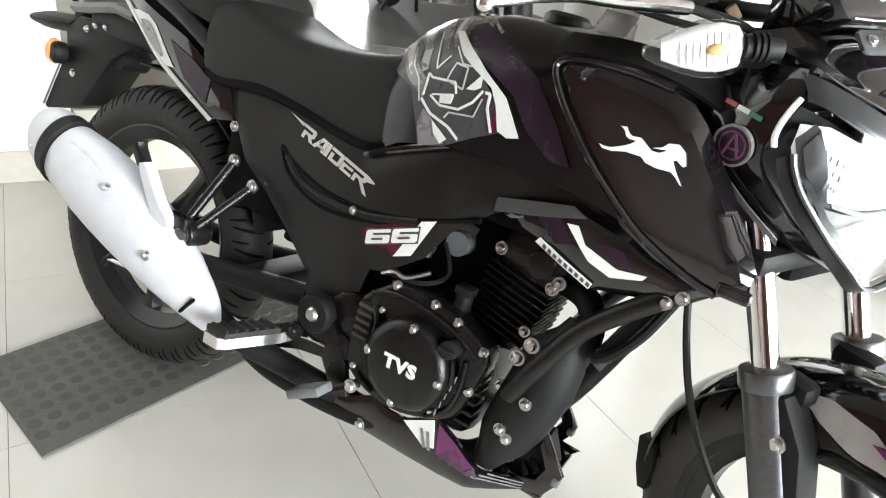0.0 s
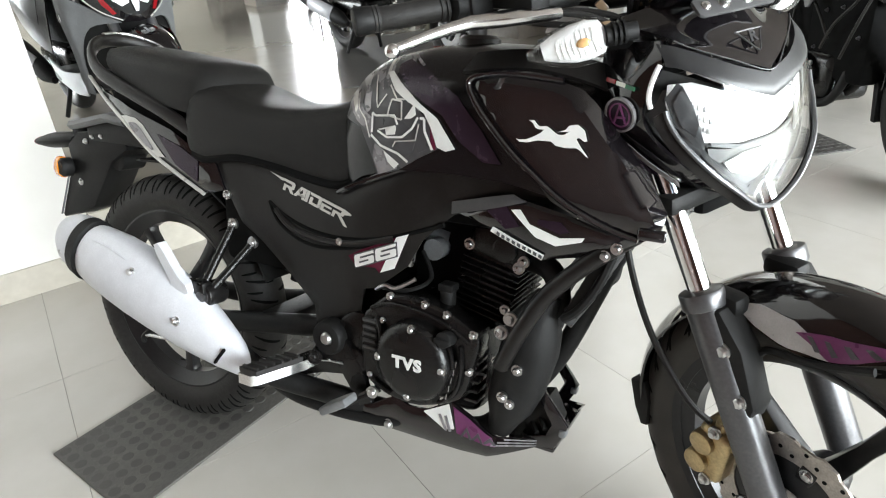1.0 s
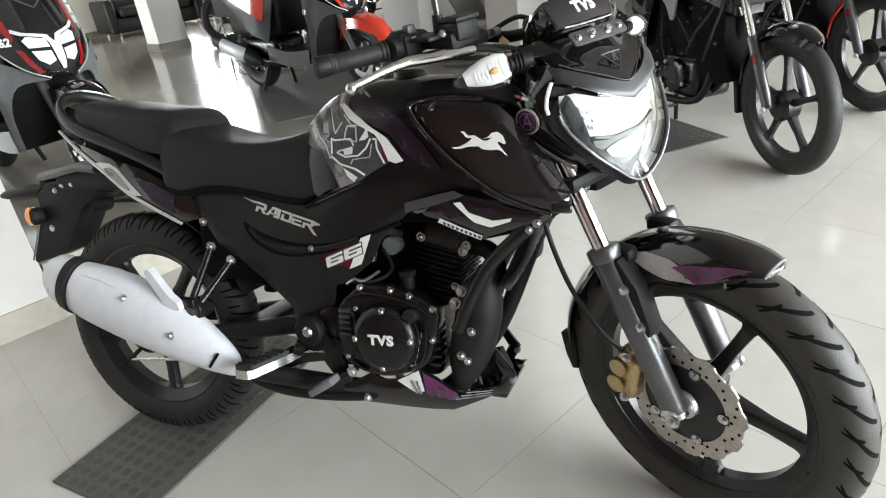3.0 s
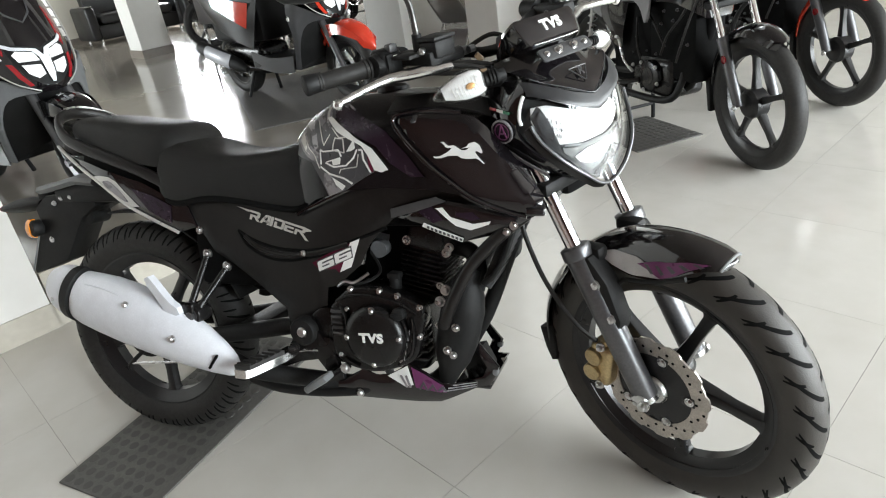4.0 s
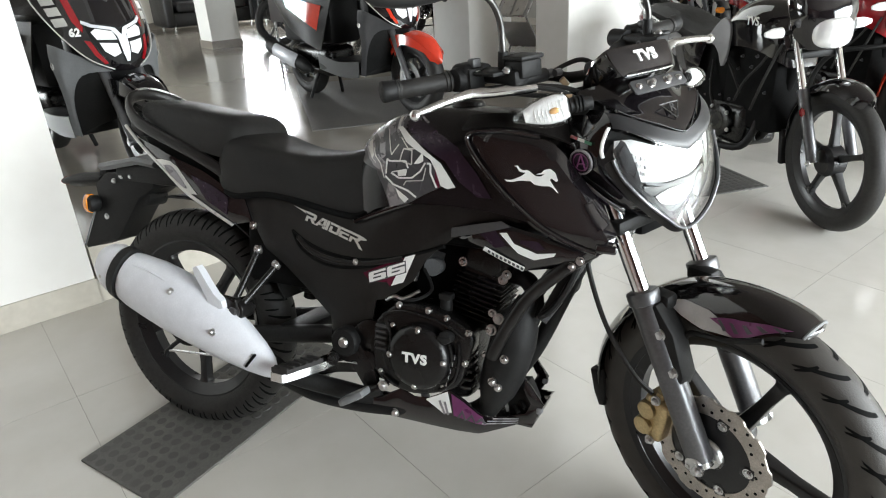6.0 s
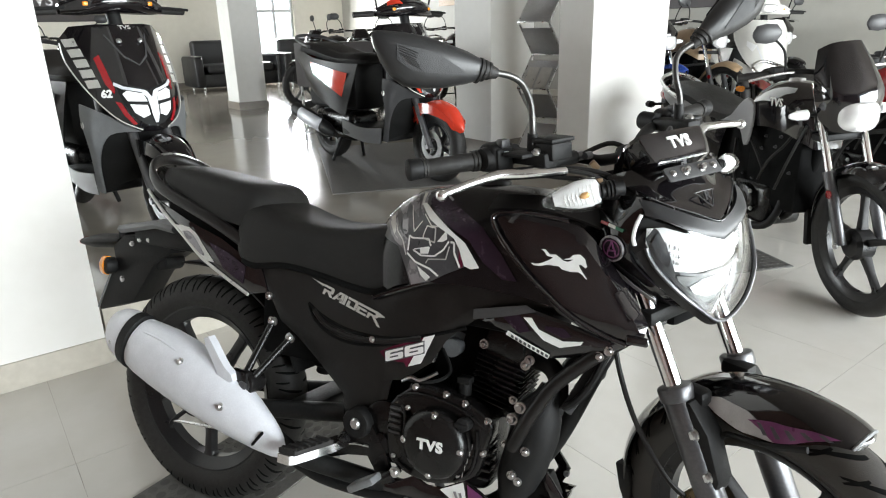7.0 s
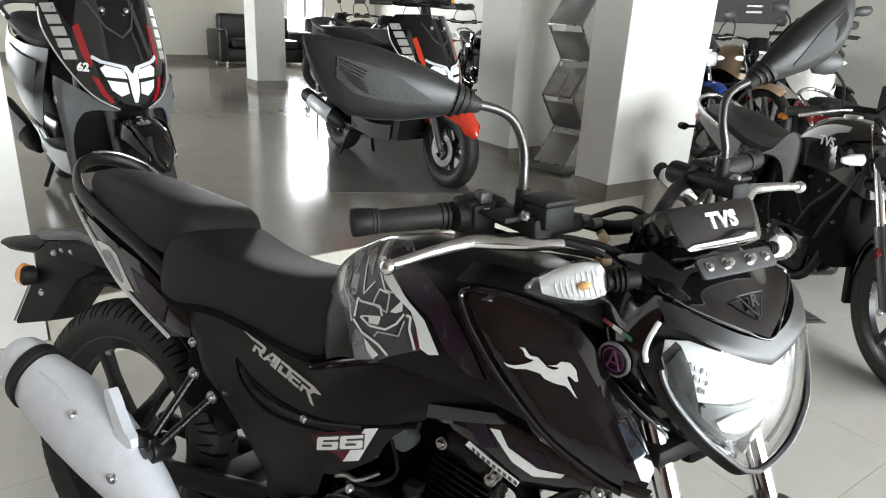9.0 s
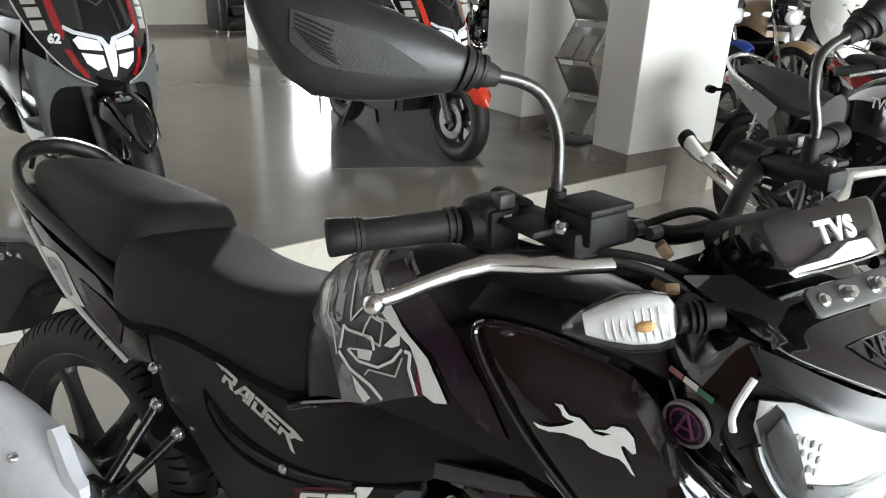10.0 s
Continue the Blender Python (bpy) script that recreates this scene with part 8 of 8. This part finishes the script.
        part("foot_side", sheet([[(0.95, sg * 0.20, 0.33), (0.7, sg * 0.205, 0.315), (0.45, sg * 0.19, 0.35)], [(0.90, sg * 0.18, 0.22), (0.7, sg * 0.18, 0.21), (0.42, sg * 0.17, 0.24)]], 4, 3, 0.006), cheek, s)
    hc = part("handlebar_cowl", loft([[Vector((x + a * math.cos(t), y, z + c * math.sin(t))) for t in (2 * math.pi * k / 16 for k in range(16))] for y, x, z, a, c in ((-0.215, 0.97, 1.035, 0.02, 0.022), (-0.15, 1.0, 1.05, 0.05, 0.042), (-0.08, 1.01, 1.06, 0.075, 0.05), (0, 1.015, 1.065, 0.085, 0.052), (0.08, 1.01, 1.06, 0.075, 0.05), (0.15, 1.0, 1.05, 0.05, 0.042), (0.215, 0.97, 1.035, 0.02, 0.022))]), paint, s, "handlebar cowl")
    part("small_visor", sheet([[(1.075, 0, 1.085), (1.06, -0.07, 1.085), (1.02, -0.12, 1.085)], [(1.03, 0, 1.17), (1.02, -0.06, 1.16), (0.99, -0.10, 1.14)], [(0.97, 0, 1.18), (0.965, -0.06, 1.165), (0.95, -0.09, 1.14)]], 4, 4, 0.006, True), paint if plain else GLOSS_BLACK, hc, "dark visor")
    part("handlebar_accent", sheet([[(1.09, -0.09, 1.085), (1.07, -0.13, 1.085), (1.03, -0.165, 1.075)], [(1.05, -0.10, 1.115), (1.04, -0.125, 1.11), (1.01, -0.155, 1.098)]], 3, 2, 0.003), accent, hc)
    part("apron_lettering", text_mesh("TVS", 0.03, 0.001, 0.0006), SILVER_DECAL, ap, "small silver lettering", smooth=False, m=Matrix.Translation((1.075, 0, 0.957)) @ Matrix(((0, -0.7, 0.714, 0), (1, 0, 0, 0), (0, 0.714, 0.7, 0), (0, 0, 0, 1))))
    for y in (-0.045, 0.045):
        part("apron_screw", bolt((1.112, y, 0.905), (0.8, 0, 0.6), 0.008, 0.006), STEEL, ap)
    if numbered:
        part("number_lettering", text_mesh("62", 0.045, 0.001, 0.002), WHITE_DECAL, ap, "white numerals", smooth=False, m=Matrix.Translation((ax(-0.148, 0.69) + 0.006, -0.148, 0.69)) @ Matrix(((0.62, -0.3, 0.72, 0), (0.78, 0.2, -0.6, 0), (0.0, 0.93, 0.36, 0), (0, 0, 0, 1))) @ pose(0, 0, 0, 0, 0, 0))
    part("apron_back", merge(box(0.92, 1.02, -0.14, 0.14, 0.4, 0.95, 0.03), rod((1.12, 0, 0.5), (0.97, 0, 1.03), 0.03, seg=14)), MATTE_BLACK, s, "black inner apron")
    part("floorboard", box(0.42, 0.97, -0.18, 0.18, 0.235, 0.30, 0.02), MATTE_BLACK, s, "black floorboard")
    part("seat", seat_loft([(-0.25, 0.08, 0.84, 0.79), (-0.18, 0.125, 0.86, 0.785), (0.0, 0.145, 0.855, 0.77), (0.2, 0.155, 0.82, 0.74), (0.38, 0.155, 0.79, 0.72), (0.52, 0.14, 0.79, 0.71), (0.60, 0.11, 0.78, 0.715), (0.63, 0.07, 0.765, 0.72)]), SEAT, s, "long black seat")
    part("under_seat", box(-0.1, 0.55, -0.13, 0.13, 0.4, 0.75, 0.04), MATTE_BLACK, s)
    part("engine", merge(box(-0.08, 0.45, -0.11, 0.14, 0.17, 0.38, 0.05, 3), rod((0.05, 0.15, 0.26), (0.05, -0.1, 0.26), 0.1, seg=24, bevel=0.01)), ENGINE_BLACK, s, "black engine unit")
    part("silencer", along_pipe([(0.3, -0.16, 0.22, 0.02), (0.22, -0.17, 0.25, 0.05), (-0.05, -0.175, 0.32, 0.058), (-0.24, -0.18, 0.37, 0.052), (-0.26, -0.18, 0.375, 0.03)], 20, 0.85), MATTE_BLACK, s, "black silencer")
    part("silencer_shield", along_pipe([(0.15, -0.188, 0.27, 0.04), (0.14, -0.19, 0.275, 0.052), (-0.12, -0.198, 0.34, 0.052), (-0.13, -0.196, 0.342, 0.04)], 18, 0.75), SILVER, s, "silver shield")
    part("tail_lamp", seat_loft([(-0.34, 0.05, 0.80, 0.745), (-0.30, 0.08, 0.815, 0.735), (-0.24, 0.095, 0.83, 0.74)]), DEEP_RED, s, "red tail lamp")
    part("rear_rail", tube([(0.0, -0.15, 0.83), (-0.2, -0.135, 0.88), (-0.3, -0.06, 0.905), (-0.3, 0.06, 0.905), (-0.2, 0.135, 0.88), (0.0, 0.15, 0.83)], 0.013, 10), DARK_GREY_PLASTIC, s)
    for sg in (-1, 1):
        part("stand_leg", rod((0.26, sg * 0.08, 0.2), (0.2, sg * 0.14, 0.012), 0.012, seg=10), MATTE_BLACK, s, "centre stand leg")
    return s


def on(x, y, z, heading, lean=0.0, length=1.265):
    """The pose of a machine whose front wheel touches the ground at (x, y, z)."""
    h = radians(heading)
    return pose(x - length * math.cos(h), y - length * math.sin(h), z, 0, 0, heading) @ pose(0, 0, 0, -lean)


street_bike("black commuter motorcycle with a grey knee panel on its centre stand", on(-0.215, 2.25, 0, -26, 0, 1.265 * 1.03) @ Matrix.Scale(1.03, 4), GLOSS_BLACK, panel=KNEE_GREY, lettered=True, rail=STEEL, steer=radians(-9), detailed=True)
street_bike("black and red commuter motorcycle with a red front mudguard", on(-0.20, 3.32, 0, -26, 0, 1.265 * 1.05) @ Matrix.Scale(1.05, 4), DEEP_RED, fender=RED, panel=GLOSS_BLACK, lettered=False, steer=radians(-6), detailed=True)
scooter("black sporty scooter with red and white stripes", on(-2.38, 0.085, STEP, 9, 0, 1.285 * 1.06) @ Matrix.Scale(1.06, 4), GLOSS_BLACK, DEEP_RED, GLOSS_BLACK, GREY_PLASTIC, numbered=True, body=SATIN_BLACK)
scooter("black and red scooter with a bright red mudguard", on(-2.64, 1.86, STEP, 3, 0, 1.285 * 1.04) @ Matrix.Scale(1.04, 4), GLOSS_BLACK, RED, RED, DARK_GREY_PLASTIC, body=SATIN_BLACK)
scooter("white scooter standing behind the motorcycles", on(-2.13, 5.07, STEP, -45, 0, 1.285), WHITE_PAINT, SILVER_DECAL, WHITE_PAINT, WHITE_PAINT, plain=True)
street_bike("blue motorcycle with black side panels", on(-2.65, 4.45, STEP, -18), BLUE, panel=GLOSS_BLACK)
street_bike("tan and black motorcycle with a spoked chrome front wheel", on(-2.42, 4.86, STEP, -18), TAN, panel=GLOSS_BLACK, spoked=True, steer=radians(6))

street_bike("black motorcycle against the side wall", on(-2.3, 5.8, STEP, -20), GLOSS_BLACK, panel=GLOSS_BLACK)
street_bike("black motorcycle in the far row", on(-6.2, 3.45, STEP, -20), GLOSS_BLACK, group="motorcycles in the far row")
street_bike("dark red motorcycle in the far row", on(-6.0, 4.05, STEP, -20), DEEP_RED, group="motorcycles in the far row")
street_bike("black motorcycle with a clear lamp in the far row", on(-5.7, 4.65, STEP, -20), GLOSS_BLACK, group="motorcycles in the far row")
street_bike("black motorcycle parked across the hall", on(-7.3, 3.15, STEP, -95), GLOSS_BLACK, group="motorcycles in the far row")
street_bike("dark motorcycle behind the scooter", on(-6.2, 0.35, STEP, -10), DEEP_RED, panel=GLOSS_BLACK, group="motorcycles in the far row")

# ---- furniture and small things ----
def rubber_mat(label, m, w, d, studded=True):
    mt = thing("floor_mat", label, "mat", m, "floor mats")
    part("mat_sheet", box(0, w, 0, d, 0, 0.007, 0.002), MAT_RUBBER, mt, smooth=False)
    if not studded:
        return mt
    studs = []
    for i in range(int(w / 0.038)):
        for j in range(int(d / 0.038)):
            worn = 1 if j * 0.038 < 0.42 * d else 0
            studs.append(rod((0.021 + i * 0.038, 0.021 + j * 0.038, 0.005), (0.021 + i * 0.038, 0.021 + j * 0.038, 0.0092 - 0.0018 * worn), 0.0155, 0.0135, 10))
    st = part("mat_studs", merge(*studs), STUD_RUBBER, mt, "round moulded studs")
    st["kind"] = "stuff"
    return mt


rubber_mat("grey studded rubber mat under the rear wheel", Matrix.Translation((-0.87, -0.657, 0)) @ Matrix.Rotation(radians(19), 4, "Z"), 0.34, 0.75)
rubber_mat("grey rubber mat under the red scooter", Matrix.Translation((-4.4, 1.85, STEP)) @ Matrix.Rotation(radians(-24), 4, "Z"), 1.75, 0.85, False)
rubber_mat("grey rubber mat under the black motorcycle", Matrix.Translation((-1.25, 2.43, 0)) @ Matrix.Rotation(radians(-24.5), 4, "Z"), 0.5, 0.42)


def sofa(label, m, w):
    s = thing("sofa", label, "sofa", m, "waiting sofas")
    part("base", box(-0.38, 0.36, -w / 2 + 0.05, w / 2 - 0.05, 0.07, 0.3, 0.03), LEATHER, s)
    part("cushion", box(-0.32, 0.4, -w / 2 + 0.14, w / 2 - 0.14, 0.3, 0.46, 0.05, 3), LEATHER, s)
    part("backrest", box(-0.42, -0.2, -w / 2 + 0.1, w / 2 - 0.1, 0.3, 0.86, 0.06, 3), LEATHER, s)
    for sg in (-1, 1):
        part("armrest", box(-0.4, 0.4, sg * w / 2 - 0.08, sg * w / 2 + 0.08, 0.07, 0.6, 0.05, 3), LEATHER, s)
        part("arm_trim", box(-0.3, 0.41, sg * w / 2 - 0.05, sg * w / 2 + 0.05, 0.6, 0.61, 0.003), STEEL, s, "bright metal trim")
        for x in (-0.33, 0.33):
            part("leg", rod((x, sg * (w / 2 - 0.06), 0), (x, sg * (w / 2 - 0.06), 0.08), 0.02, seg=12), STEEL, s)
    return s


sofa("black leather sofa with metal trims by the end wall", pose(-11.4, 3.73, STEP), 1.5)
sofa("black leather armchair with metal trims by the window", pose(-11.2, 5.05, STEP), 1.0)

table = thing("display_table", "black box table on thin steel legs", "table", pose(-4.9, 1.94, STEP))
part("table_box", box(0, 0.55, 0, 0.5, 0.50, 0.88, 0.006), BANNER, table, "black cloth-covered box")
for x, y in ((0.03, 0.03), (0.52, 0.03), (0.03, 0.47), (0.52, 0.47)):
    part("leg", rod((x, y, 0), (x, y, 0.5), 0.011, seg=10), STEEL, table, "thin steel leg")

# zigzag brochure stand
rack = thing("brochure_stand", "folding zigzag brochure stand of grey metal", "stand", pose(-2.78, 2.93, STEP, 0, 0, 12))
part("foot", box(-0.16, 0.16, -0.17, 0.12, 0.0, 0.02, 0.004), GREY_PLASTIC, rack)
for k in range(7):
    z = 0.06 + 0.235 * k
    up_ = k % 2 == 0
    for x in (-0.13, 0.13):
        part("link", rod((x, -0.1 if up_ else 0.1, z), (x, 0.1 if up_ else -0.1, z + 0.235), 0.008, seg=8), STEEL, rack)
    tr = part("tray", box(-0.125, 0.125, -0.004, 0.004, 0, 0.25, 0.001), ALUMINIUM, rack, "brushed grey tray", m=Matrix.Translation((0, -0.1 if up_ else 0.1, z)) @ pose(0, 0, 0, (-40 if up_ else 40), 0, 0))
    part("tray_lip", box(-0.128, 0.128, -0.02, 0.02, -0.004, 0.004, 0.001), STEEL, rack, m=Matrix.Translation((0, -0.1 if up_ else 0.1, z)))
for x in (-0.05, 0.06):
    part("brochure", box(x - 0.045, x + 0.045, -0.003, 0.003, 0.01, 0.19), SILVER_DECAL, rack, "pale brochure", m=Matrix.Translation((0, -0.112, 0.53)) @ pose(0, 0, 0, -40, 0, 0), smooth=False)

banner = thing("wall_banner", "dark wall banner with white lettering", "banner", pose(X0 + 0.012, 1.15, 1.95, 90, 0, 90))
part("banner_sheet", box(-0.7, 0.7, -0.5, 0.5, -0.008, 0.008, 0.003), BANNER, banner, smooth=False)
part("banner_lettering", text_mesh("TVS", 0.26, 0.003, 0.004), GREY_DECAL, banner, "pale lettering", smooth=False, m=Matrix.Translation((-0.28, -0.17, 0.01)))
part("banner_bar", box(-0.45, -0.12, -0.34, -0.31, 0.009, 0.012), GREY_DECAL, banner, "small print", smooth=False)
board = thing("wall_screen", "dark wall board with faint print", "board", pose(-3.7, Y1 - 0.02, 1.75, 90, 0, 0))
part("board_sheet", box(-0.55, 0.45, -0.4, 0.5, -0.015, 0.015, 0.004), BANNER, board, smooth=False)
for k in range(2):
    part("board_bar", box(0.02, 0.2, -0.3 + 0.06 * k, -0.28 + 0.06 * k, 0.016, 0.019), GREY_DECAL, board, smooth=False)
poster = thing("wall_poster", "small orange and yellow wall poster", "poster", pose(-8.2, Y1 - 0.015, 1.85, 90, 0, 0))
part("poster_sheet", box(-0.4, 0.4, -0.3, 0.3, -0.006, 0.006, 0.002), TAN, poster, smooth=False)
